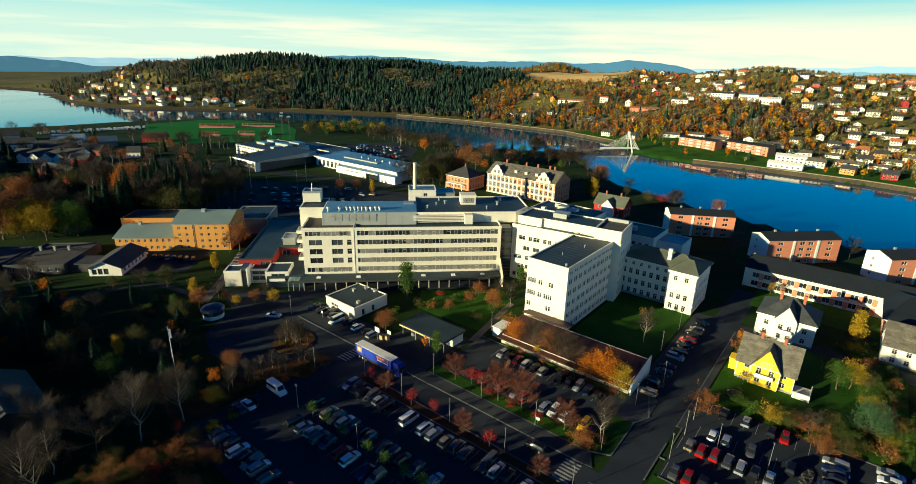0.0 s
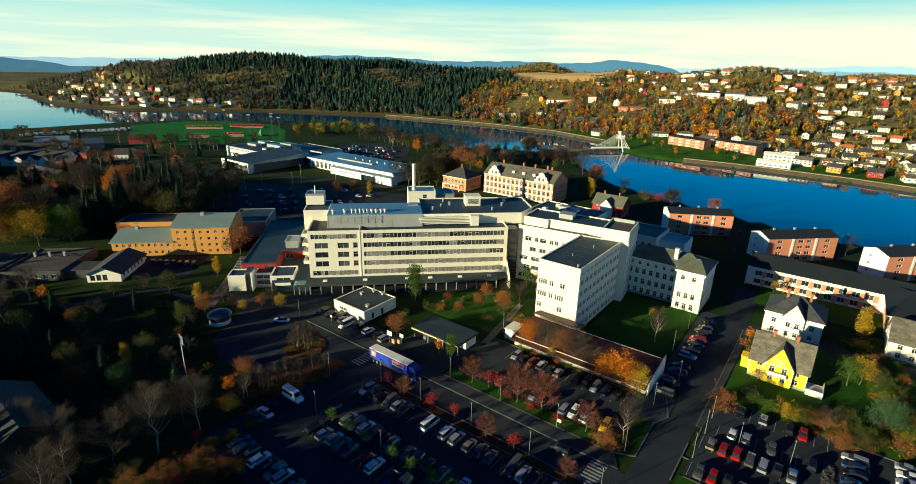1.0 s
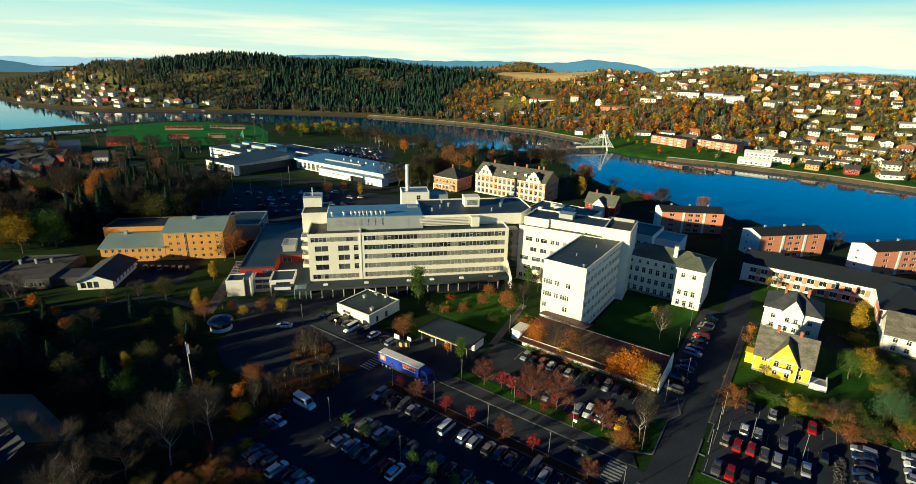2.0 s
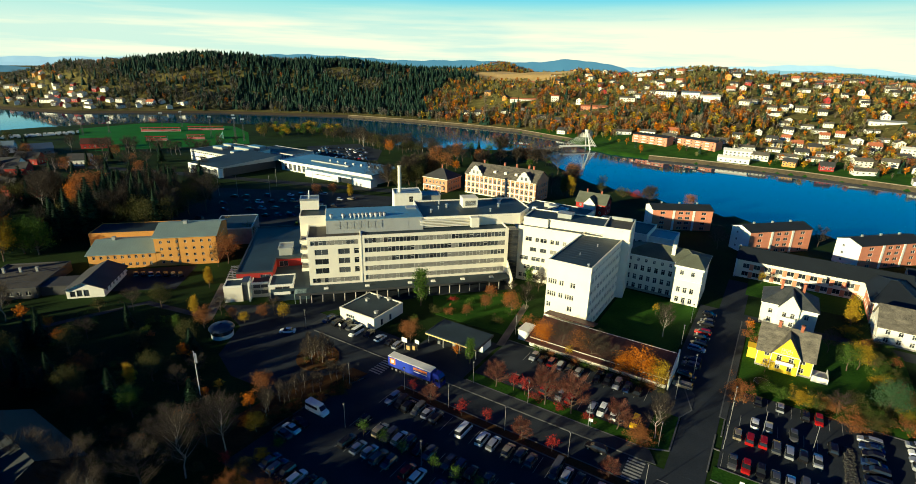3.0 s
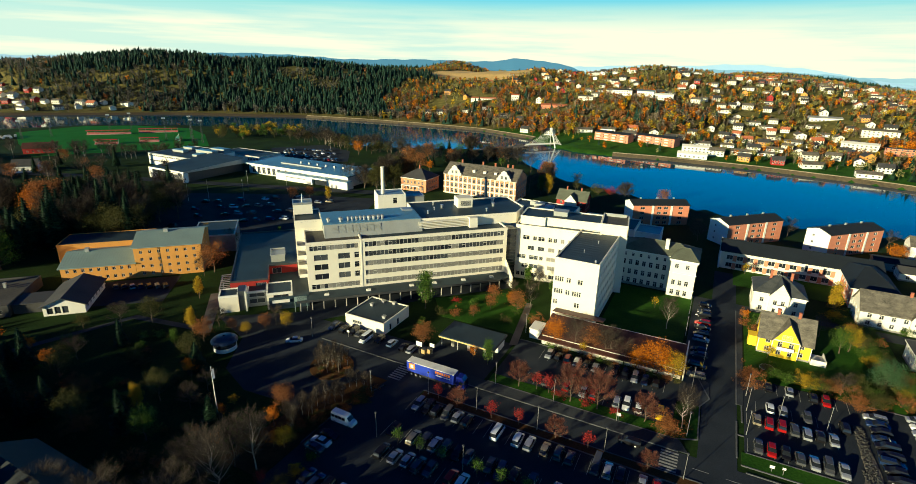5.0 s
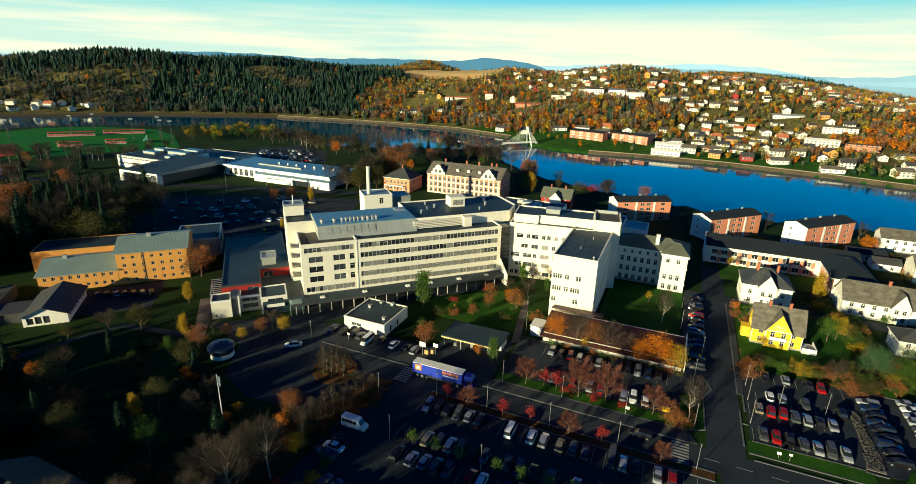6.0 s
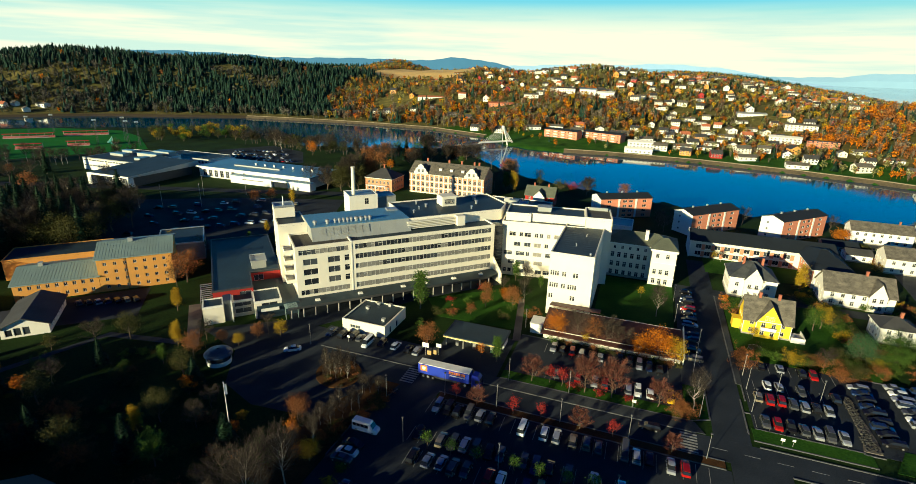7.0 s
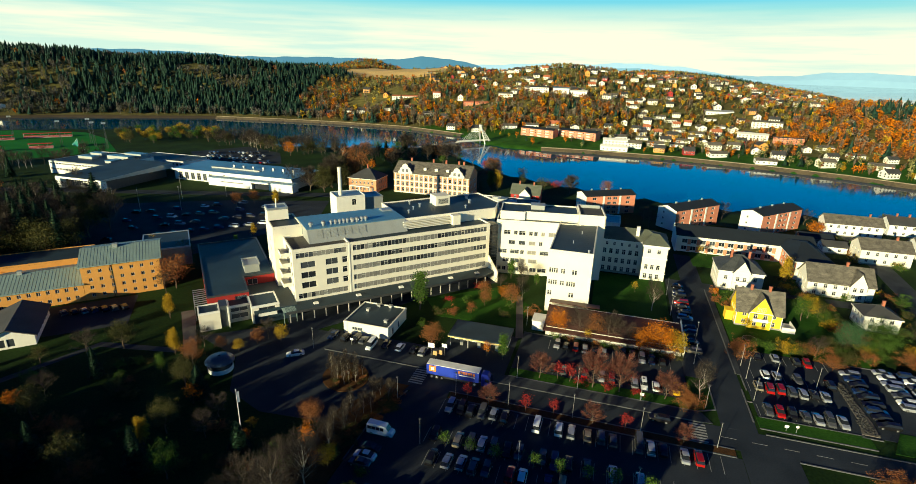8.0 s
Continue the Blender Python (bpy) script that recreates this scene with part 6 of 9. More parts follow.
for v_ in (-13, -10.4, -5.6, 1.4):
    park(105.4, v_)
for k_, c_ in enumerate(("beige", "red", "red", "grey", "silver", "black", "silver")):
    park(99.2, -16.1 + 2.45 * k_, color=c_)
for k_, c_ in enumerate(("grey", "red", "black", "grey", "silver", "grey", "silver")):
    park(89.4, -16.1 + 2.5 * k_, color=c_)
for k_ in range(9):
    park(91.3 + 2.65 * k_, 8.2, "v", color=("black", "black", "blue", "black", "black", "blue", "black", "blue", "silver")[k_])
for k_ in range(7):
    park(100.4 + 2.6 * k_, 16.8, "v", color=("silver", "white", "grey", "silver", "silver", "white", "silver")[k_])
    park(100.4 + 2.6 * k_, 22.4, "v", color=("red", "white", None, "silver", None, "white", None)[k_])
for u_, c_ in ((111.9, "beige"), (116.5, "black"), (123.2, "grey"), (125.8, "black"), (133, "silver"), (136, "black"), (140.4, "black"), (144.3, "red"), (150, "black"), (153, "grey"), (158.4, "black")):
    park(u_, -29.4, "v", color=c_, group="cars along the side street")
for k_ in range(12):
    if k_ != 6:
        park(102.9, -65.8 + 2.5 * k_, color=(None, "black", "red", "silver", "black", "silver", "blue", "black", None, "silver", None, "black")[k_], group="cars before the brown roof")
for v_, c_ in ((-65.6, "black"), (-62.8, "grey"), (-57.5, "red"), (-53.5, "silver"), (-51, "red"), (-45.5, "silver"), (-43.2, "white"), (-40.5, "white"), (-38.2, "black"), (-35.9, "yellow")):
    park(90.6, v_, color=c_, group="cars before the brown roof")
for v_, c_ in ((-127, "blue"), (-122.9, "black"), (-120, "black"), (-117.6, "grey"), (-110.7, "black"), (-106.7, "white"), (-102.6, "black"), (-100, "silver")):
    park(87, v_, color=c_, group="cars in the garage yard")
park(85.6, -114.6, shape="van", color="white", group="cars in the garage yard")
park(77.9, -40.5, "v", shape="estate", color="black", group="cars on the street")
car("saloon", "white", pose(-40, 146, 0.05, 0, 0, 80), "cars on the forecourt")
for k_, c_ in enumerate(("grey", "black", "silver", "blue", "black", "grey", "black")):
    car(SHAPES[k_], c_, pose(-97 + k_ * 2.6, 199 - .5 * k_, 0.05, 0, 0, 20), "cars before the ochre building")
car("saloon", "white", pose(-103.5, 203, 0.05, 0, 0, 70), "cars before the ochre building")
north_rng = random.Random(5)
for k_ in range(46):
    a_, b_ = divmod(k_, 12)
    if north_rng.random() < 0.7:
        car(north_rng.choice(SHAPES), north_rng.choice(MIX), pose(-92 + b_ * 6.2 + a_ * 3, 270 + a_ * 14, 0.05, 0, 0, north_rng.choice((60, 240))), "cars behind the hospital", True)
for k_ in range(60):
    a_, b_ = divmod(k_, 15)
    if north_rng.random() < 0.75:
        car(north_rng.choice(SHAPES), north_rng.choice(MIX), pose(-44 + b_ * 3.0 + a_ * 2, 440 + a_ * 15 - b_, 0.05, 0, 0, north_rng.choice((20, 200))), "cars behind the arena", True)


def truck():
    ob = thing("articulated_lorry", uvm(78.0, -79.0, 0.05, -90), "blue articulated lorry with white trailer roof and lettering", "lorry")
    blue = paint("blue_tarpaulin", (0.012, 0.04, 0.38), 0.15, 0.4, 3.0, 0.5, 0.15)
    cabm = car_paint("blue_cab_paint", (0.01, 0.02, 0.2), 0.1)
    # nose at y = 0, the trailer behind it
    tr = part("trailer", Geo().box(-1.25, -16.2, 1.15, 1.25, -2.9, 3.85), blue, ob, "blue tarpaulin sides")
    part("trailer_roof", Geo().box(-1.27, -16.22, 3.85, 1.27, -2.88, 3.98), M_WHITE, tr)
    part("rear_doors", Geo().box(-1.2, -16.3, 1.2, 1.2, -16.2, 3.8), blue, tr)
    part("chassis", Geo().box(-0.6, -16, 0.85, 0.6, -1, 1.15).box(-1.2, -12.6, .55, -1.14, -5.2, 1.1).box(1.14, -12.6, .55, 1.2, -5.2, 1.1), M_DARK_METAL, ob)
    cab = loft([(0, .5, 1.9, 1.2, 1.15), (-.25, .45, 2.9, 1.23, 1.15), (-.8, .45, 3.6, 1.24, 1.1), (-2.1, .45, 3.7, 1.24, 1.12), (-2.3, .6, 3.6, 1.2, 1.1)])
    c = part("cab", cab, cabm, ob)
    part("windscreen", Geo().prism([(-1.05, 0.02), (1.05, 0.02), (1.0, -0.2), (-1.0, -0.2)], 1.75, [2.7, 2.7, 2.75, 2.75]), M_CAR_GLASS, c)
    for s in (-1, 1):
        part("side_window", Geo().box(s * 1.235 - .02, -1.4, 1.8, s * 1.235 + .02, -.5, 2.6), M_CAR_GLASS, c)
    wheel = wheel_geo(0.5, 0.35).mesh("wheel", [M_TYRE, M_RIM])
    for yy in (-1.4, -3.9, -12.3, -13.6, -14.9):
        for s in (-1, 1):
            part("wheel", wheel, None, ob, m=pose(s * 1.05, yy, .5))
    orange = paint("orange_print", (0.75, 0.22, 0.03), 0.1)
    white = paint("white_print", (0.75, 0.75, 0.72), 0.1)
    for s in (-1, 1):
        x0 = s * 1.262
        part("emblem", Geo().box(min(x0, x0 + s * .006), -15.6, 2.0, max(x0, x0 + s * .006), -13.8, 3.55), orange, tr, "orange square emblem")
        part("emblem_mark", Geo().box(min(x0 + s * .007, x0 + s * .012), -15.1, 2.35, max(x0 + s * .007, x0 + s * .012), -14.3, 3.2), white, tr)
        # the firm's name as plain shapes in its colours
        for k in range(7):
            part("name_block", Geo().box(min(x0, x0 + s * .006), -8.1 + k * .62, 2.75, max(x0, x0 + s * .006), -7.62 + k * .62, 3.5), orange, tr)
        part("slogan_bar", Geo().box(min(x0, x0 + s * .006), -7.9, 2.2, max(x0, x0 + s * .006), -3.9, 2.5), white, tr)
        part("mirror", Geo().box(s * 1.3 - .08, -.35, 2.1, s * 1.3 + .08, -.2, 2.7), M_DARK_METAL, c)


truck()


def minibus():
    ob = thing("minibus", uvm(54.3, -97.2, 0.05, -90), "white high-roofed minibus with dark windows", "minibus")
    part("body", loft([(2.9, .35, .9, .85, .8), (2.75, .3, 1.15, .95, .88), (2.0, .28, 1.35, .98, .92), (1.2, .28, 2.5, .98, .82), (-2.8, .28, 2.6, .98, .82), (-2.95, .4, 2.4, .95, .8)]), CAR_COLORS["white"], ob)
    part("windscreen", Geo().prism([(-.78, 2.0), (.78, 2.0), (.72, 1.22), (-.72, 1.22)], 1.36, [1.42, 1.42, 2.45, 2.45]), M_CAR_GLASS, ob)
    for s in (-1, 1):
        for k in range(4):
            part("side_window", Geo().prism([(s * .95 - .03, .95 - k * .95), (s * .95 + .03, .95 - k * .95), (s * .95 + .03, .15 - k * .95), (s * .95 - .03, .15 - k * .95)], 1.4, 2.1), M_CAR_GLASS, ob)
        for yy in (1.9, -1.9):
            part("wheel", WHEEL_MESH, None, ob, m=pose(s * .88, yy, .32))


minibus()


# ---- trees ----
def limb_tree(rng, h, spread, first=0.3, limbs=9, r=0.16, lean=0.0):
    """Trunk and limbs as one mesh; also the places where twigs start."""
    g, tips = Geo(), []
    p, n = Vector((0, 0, 0)), 5
    top = Vector((lean * h, 0, h * 0.82))
    pts = [Vector((0, 0, 0)).lerp(top, k / n) + Vector((rng.uniform(-1, 1), rng.uniform(-1, 1), 0)) * 0.03 * h * (k > 0) for k in range(n + 1)]
    for k in range(n):
        g.tube(pts[k], pts[k + 1], r * (1 - k / n * .85), r * (1 - (k + 1) / n * .85), 6)
    for i in range(limbs):
        t = first + (0.95 - first) * (i + rng.random() * .6) / limbs
        k = min(n - 1, int(t * n))
        base = pts[k].lerp(pts[k + 1], t * n - k)
        a = i * 2.4 + rng.uniform(-.4, .4)
        reach = spread * (1.1 - 0.65 * t) * rng.uniform(.75, 1.1)
        end = base + Vector((math.cos(a) * reach, math.sin(a) * reach, h * (0.16 + .18 * (1 - t)) * rng.uniform(.7, 1.3)))
        mid = base.lerp(end, .5) + Vector((0, 0, -0.02 * h))
        rr = r * (1 - t * .8) * .55
        g.tube(base, mid, rr, rr * .6, 4)
        g.tube(mid, end, rr * .6, rr * .15, 4)
        tips += [(mid, a, .7), (end, a, 1.0), (base.lerp(end, .8), a, .9)]
    tips.append((pts[-1], 0, 1.0))
    return g, tips


def twig_mesh(rng, tips, h, count, length, width):
    g = Geo()
    for k in range(count):
        p, a, s = rng.choice(tips)
        a2 = a + rng.uniform(-1.4, 1.4)
        d = Vector((math.cos(a2), math.sin(a2), rng.uniform(.2, 1.6))).normalized() * length * rng.uniform(.5, 1.2)
        q = p + Vector((rng.uniform(-1, 1), rng.uniform(-1, 1), rng.uniform(-1, .6))) * .05 * h
        w = Vector((-d.y, d.x, 0)).normalized() * width
        e, mdl = q + d, q + d * .5 + Vector((rng.uniform(-1, 1), rng.uniform(-1, 1), 0)) * length * .12
        g.face([tuple(q - w), tuple(q + w), tuple(mdl + w * .6), tuple(mdl - w * .6)])
        g.face([tuple(mdl - w * .6), tuple(mdl + w * .6), tuple(e)])
        f = mdl + Vector((d.y, -d.x, d.z)).normalized() * length * rng.uniform(.3, .6)
        g.face([tuple(mdl - w * .5), tuple(mdl + w * .5), tuple(f)])
    return g


def leaf_mesh(rng, tips, count, size, clump, shape=None):
    g = Geo()
    for k in range(count):
        p, a, s = rng.choice(tips)
        q = p + Vector((rng.gauss(0, 1), rng.gauss(0, 1), rng.gauss(0, .8))) * clump
        if shape and not shape(q):
            continue
        n = Vector((rng.gauss(0, 1), rng.gauss(0, 1), rng.gauss(.3, 1))).normalized()
        a1 = n.orthogonal().normalized()
        a1.rotate(Matrix.Rotation(rng.uniform(0, 6.28), 3, n))
        b1 = n.cross(a1)
        u, v = a1 * size * rng.uniform(.6, 1.3), b1 * size * rng.uniform(.35, .8)
        g.face([tuple(q - u), tuple(q - v * .9 + n * size * .15), tuple(q + u), tuple(q + v)])
    return g


PROTOS = {}


def proto(kind, i):
    """One of the templates of a kind of tree, built on first use far below the ground and then moved by its first caller."""
    rng = random.Random("%s%d" % (kind, i))
    base = kind.split("_")[0]
    if kind.startswith("bare"):
        red = kind == "bare_red"
        birch = kind == "bare_birch"
        h, spread = (7.0, 3.0) if red else ((11.0, 2.6) if birch else (10.0, 3.8))
        g, tips = limb_tree(rng, h, spread, .22 if red else .3, 24, .12)
        ob = thing("birch_tree" if birch else "bare_tree", Matrix(), {"bare_red": "bare reddish-twigged ornamental tree with a round crown", "bare_birch": "leafless birch tree with pale trunk", "bare_brown": "leafless brown tree with a wide crown"}[kind], "tree")
        part("trunk", g, M_BIRCH if birch else M_BARK, ob)
        part("crown", twig_mesh(rng, tips, h, 2300 if red else 1700, h * (.17 if red else .14), .024 if red else .018), M_RED_TWIG if red else M_BROWN_TWIG, ob)
        if red:
            part("foliage", leaf_mesh(rng, tips, 260, .1, .6), M_LEAF_RED, ob)
        return ob
    if kind.startswith("round"):
        mat, word = {"round_orange": (M_LEAF_ORANGE, "orange"), "round_rust": (M_LEAF_RUST, "rust-brown"), "round_yellow": (M_LEAF_YELLOW, "yellow"), "round_green": (M_LEAF_GREEN, "green"), "round_olive": (M_LEAF_OLIVE, "olive-brown"), "round_red": (M_LEAF_RED, "dark red")}[kind]
        h = 8.0
        g, tips = limb_tree(rng, h, 3.0, .25, 20, .15)
        ob = thing("broadleaf_tree", Matrix(), "broadleaf tree with %s autumn leaves" % word, "tree")
        part("trunk", g, M_BARK, ob)
        part("crown", leaf_mesh(rng, tips, 2600, .14, .58), mat, ob)
        return ob
    if kind == "grand_bare":
        g, tips = limb_tree(rng, 15.0, 6.5, .16, 40, .3)
        ob = thing("bare_tree", Matrix(), "tall wide leafless tree with dense dark twigs", "tree")
        part("trunk", g, M_BARK, ob)
        part("crown", twig_mesh(rng, tips, 15.0, 4200, 2.0, .045), M_BROWN_TWIG, ob)
        return ob
    if kind.startswith("grand"):
        mat, word = {"grand_orange": (M_LEAF_ORANGE, "glowing orange"), "grand_yellow": (M_LEAF_YELLOW, "yellow"), "grand_green": (M_LEAF_GREEN, "yellowish green"), "grand_rust": (M_LEAF_RUST, "rust-brown"), "grand_olive": (M_LEAF_OLIVE, "dark olive-brown")}[kind]
        g, tips = limb_tree(rng, 15.0, 6.0, .12, 36, .32)
        ob = thing("broadleaf_tree", Matrix(), "tall broadleaf tree with dense %s leaves" % word, "tree")
        part("trunk", g, M_BARK, ob)
        part("crown", leaf_mesh(rng, tips, 7500, .24, 1.0), mat, ob)
        return ob
    if kind.startswith("small"):
        mat, word = {"small_red": (M_LEAF_RED, "crimson"), "small_green": (M_LEAF_GREEN, "fresh green"), "small_orange": (M_LEAF_ORANGE, "orange"), "small_yellow": (M_LEAF_YELLOW, "yellow")}[kind]
        g, tips = limb_tree(rng, 4.4, 1.1, .38, 9, .06)
        ob = thing("small_tree", Matrix(), "slim young tree with %s leaves" % word, "tree")
        part("trunk", g, M_BARK, ob)
        part("crown", leaf_mesh(rng, tips, 420, .13, .32), mat, ob)
        return ob
    if kind.startswith("column"):
        mat, word = {"column_green": (M_LEAF_GREEN, "yellow-green"), "column_yellow": (M_LEAF_YELLOW, "golden"), "column_olive": (M_LEAF_OLIVE, "brownish")}[kind]
        g, tips = limb_tree(rng, 8.0, 1.15, .1, 20, .12)
        ob = thing("columnar_tree", Matrix(), "narrow upright tree with %s leaves" % word, "tree")
        part("trunk", g, M_BARK, ob)
        part("crown", leaf_mesh(rng, tips, 2200, .15, .38), mat, ob)
        return ob
    if kind.startswith("bush"):
        mat, word = {"bush_rust": (M_LEAF_RUST, "rust-brown"), "bush_green": (M_LEAF_GREEN, "green"), "bush_olive": (M_LEAF_OLIVE, "olive"), "bush_red": (M_LEAF_RED, "dark red"), "bush_yellow": (M_LEAF_YELLOW, "yellowing")}[kind]
        big = i >= 2
        k = 2.4 if big else 1.0
        tips = [(Vector((rng.gauss(0, .55), rng.gauss(0, .55), abs(rng.gauss(.75, .4)))) * k, rng.uniform(0, 6.28), 1) for _ in range(90 if big else 30)]
        g = Geo()
        for p, _, _ in tips[:30 if big else 14]:
            g.tube((p.x * .2, p.y * .2, 0), p, .03, .008, 4)
        lv = leaf_mesh(rng, tips, 5200 if big else 700, .075 if big else .1, .3 if big else .22, lambda q: q.z > .03)
        n0 = len(g.f)
        g.add(lv, Matrix())
        g.mi = [1] * n0 + [0] * (len(g.f) - n0)
        return tagged(new("bush", g.mesh("bush", [mat, M_BARK])), "%s garden bush with many thin stems" % word, "bush")
    if kind == "pine":
        g, tips = limb_tree(rng, 8.5, 3.6, .08, 34, .2)
        ob = thing("pine_tree", Matrix(), "dense rounded pine tree with blue-green needles", "tree")
        part("trunk", g, M_BARK, ob)
        part("crown", leaf_mesh(rng, tips, 6500, .13, .62), M_NEEDLE_PINE, ob)
        return ob
    # conifers
    pine = kind == "pine"
    h, r = (9.0, 3.1) if pine else (12.0, 2.5)
    ob = thing("pine_tree" if pine else "spruce_tree", Matrix(), "dense rounded pine tree with blue-green needles" if pine else "dark green spruce tree", "tree")
    part("trunk", Geo().tube((0, 0, 0), (0, 0, h * .95), .2, .03, 7), M_BARK, ob)
    g = Geo()
    tiers = 16 if pine else 20
    for k in range(tiers):
        t = (k + .5) / tiers
        z = h * (.1 + .88 * t)
        reach = r * ((1 - t ** 2.2) ** .6 if pine else (1 - t) ** .85 + .06)
        n = max(5, int((16 if pine else 12) * (1 - t * .6)))
        for j in range(n):
            a = 6.283 * (j + rng.random() * .7) / n + k
            d = Vector((math.cos(a), math.sin(a), 0))
            s = Vector((-d.y, d.x, 0))
            L = reach * rng.uniform(.75, 1.1)
            tip = d * L + Vector((0, 0, z + (.25 if pine else -.22) * L))
            root = Vector((0, 0, z + .05))
            wd = L * .26 + .12
            m1 = root.lerp(tip, .55) + Vector((0, 0, .08 * L))
            g.face([tuple(root), tuple(m1 + s * wd), tuple(tip), tuple(m1 - s * wd)])
            for q in (.45, .7, .9):
                c = root.lerp(tip, q)
                for sg in (-1, 1):
                    e = c + s * sg * wd * rng.uniform(.8, 1.6) + Vector((0, 0, rng.uniform(-.25, .3)))
                    g.face([tuple(c), tuple(c + d * .25 + Vector((0, 0, .12))), tuple(e)])
    # the dense inner boughs
    for k in range(9):
        t = k / 9
        z0, z1 = h * (.1 + .82 * t), h * (.1 + .82 * t + .2)
        reach = r * .72 * ((1 - t ** 2.2) ** .6 if pine else (1 - t) ** .85 + .05)
        ring_ = [(reach * rng.uniform(.75, 1.15) * math.cos(.628 * j + k), reach * rng.uniform(.75, 1.15) * math.sin(.628 * j + k), z0 + rng.uniform(-.3, .2)) for j in range(10)]
        for j in range(10):
            g.face([ring_[j], ring_[(j + 1) % 10], (0, 0, min(h, z1))])
    part("crown", g, M_NEEDLE_PINE if pine else M_NEEDLE, ob)
    return ob


tree_rng = random.Random(77)


def plant(kind, x, y, size=1.0, wide=1.0, group=""):
    i = tree_rng.randrange(2)
    if kind.startswith("bush") and size > 1.4:
        i, size = i + 2, size / 2.4
    s = size * tree_rng.uniform(.95, 1.15) * 1.12
    wide *= 1.12
    z = 0.0 if y < 470 else land1(x, y)
    m = Matrix.Translation((x, y, z - .03)) @ Matrix.Rotation(tree_rng.uniform(0, 6.28), 4, "Z") @ Matrix.Diagonal((s * wide, s * wide, s, 1))
    key = (kind, i)
    if key in PROTOS:
        ob = copy_thing(PROTOS[key], m)
    else:
        ob = PROTOS[key] = proto(kind, i)
        ob.matrix_basis = Matrix(m)
        ob.matrix_basis = Matrix.Translation((x, y, z - .03))
    if group:
        tagged(ob, group=group)
    return ob


def plant_uv(kind, u, v, size=1.0, wide=1.0, group=""):
    p = uv(u, v)
    return plant(kind, p.x, p.y, size, wide, group)


# street and car park trees
for u_, v_, k_, s_ in ((109.4, -66.5, "round_orange", .75), (110.2, -56, "round_rust", .5), (109.2, -52.5, "bare_brown", .75), (108.4, -47, "bare_brown", .6), (107.6, -43.6, "round_orange", .78), (107.2, -38.8, "round_orange", 1.1), (106.8, -34.8, "round_yellow", .92), (107.4, -58, "small_yellow", .8), (106.6, -33.4, "bush_olive", 1.3), (109.4, -60.5, "bare_brown", .6), (110, -51, "bare_brown", .7), (108.6, -68, "bush_green", 1.3)):
    plant_uv(k_, u_, v_, s_, 1.1)
for u_, v_ in ((85.6, -68.3), (85.8, -55.4), (86.1, -49.1), (86.6, -38.7)):
    plant_uv("bare_red", u_, v_, 1.25, .82, "red-twigged trees along the street")
for u_, v_, k_ in ((71.6, -83.3, "small_red"), (71.3, -78, "bare_red"), (71.4, -69.4, "small_red"), (72, -63.3, "small_red"), (71.8, -54.8, "bare_red"), (72, -47.8, "small_red"), (71.8, -36, "bare_red"), (86.4, -61, "small_red"), (86.6, -64, "small_red")):
    plant_uv(k_, u_, v_, .95 if k_ == "small_red" else .55, 1.0, "small trees on the verge")
for v_ in (-83, -77.8, -72.6, -65, -60, -54.8, -50, -44):
    plant_uv("small_green", 54, v_, .85, 1.1, "small green trees between the bays")
for u_, v_ in ((85.2, -33.6), (86.6, -33.7), (88, -33.8)):
    plant_uv("bush_rust", u_, v_, 1.6, .6)
for u_, v_, k_, s_ in ((135.6, -39.1, "bare_birch", .85), (148.8, -44.2, "small_yellow", 1.0), (91, -99, "round_rust", .75), (91, -83.5, "small_orange", 1.0), (90.8, -79, "column_green", .5), (88.4, -31, "bare_birch", .45), (122.6, -82.7, "round_rust", .55), (86.2, -45, "bush_red", .9), (86.3, -58.5, "bush_red", .8), (86, -52, "bush_red", .8)):
    plant_uv(k_, u_, v_, s_)
for k_ in range(15):
    plant_uv(("bush_green", "bush_olive", "bush_rust")[k_ % 3], 106.6, -66.5 + k_ * 2.2, .75, 1.1, "shrubs before the brown-roofed building")
# hospital garden
for x_, y_, k_, s_ in ((0.8, 156.5, "column_green", 1.4), (41.2, 165.0, "column_green", 2.0), (5, 151, "bush_olive", 1.3), (9, 149, "bush_rust", 1.2), (14, 147, "round_rust", .45), (21, 150, "round_rust", .6), (25, 157, "round_rust", .55), (29, 152, "round_orange", .45), (32, 158, "bare_brown", .5), (12, 158, "bush_red", .9), (17, 155, "bush_green", 1.2), (-3, 147, "bush_green", 1.0), (28, 145, "bush_green", 1.1), (34, 148, "bare_birch", .7), (22, 141, "bush_olive", 1.2), (31, 138, "bush_rust", 1.5), (26, 163, "bush_red", 1.0), (43, 160, "bare_brown", .6), (46, 156, "column_green", .5)):
    plant(k_, x_, y_, s_)
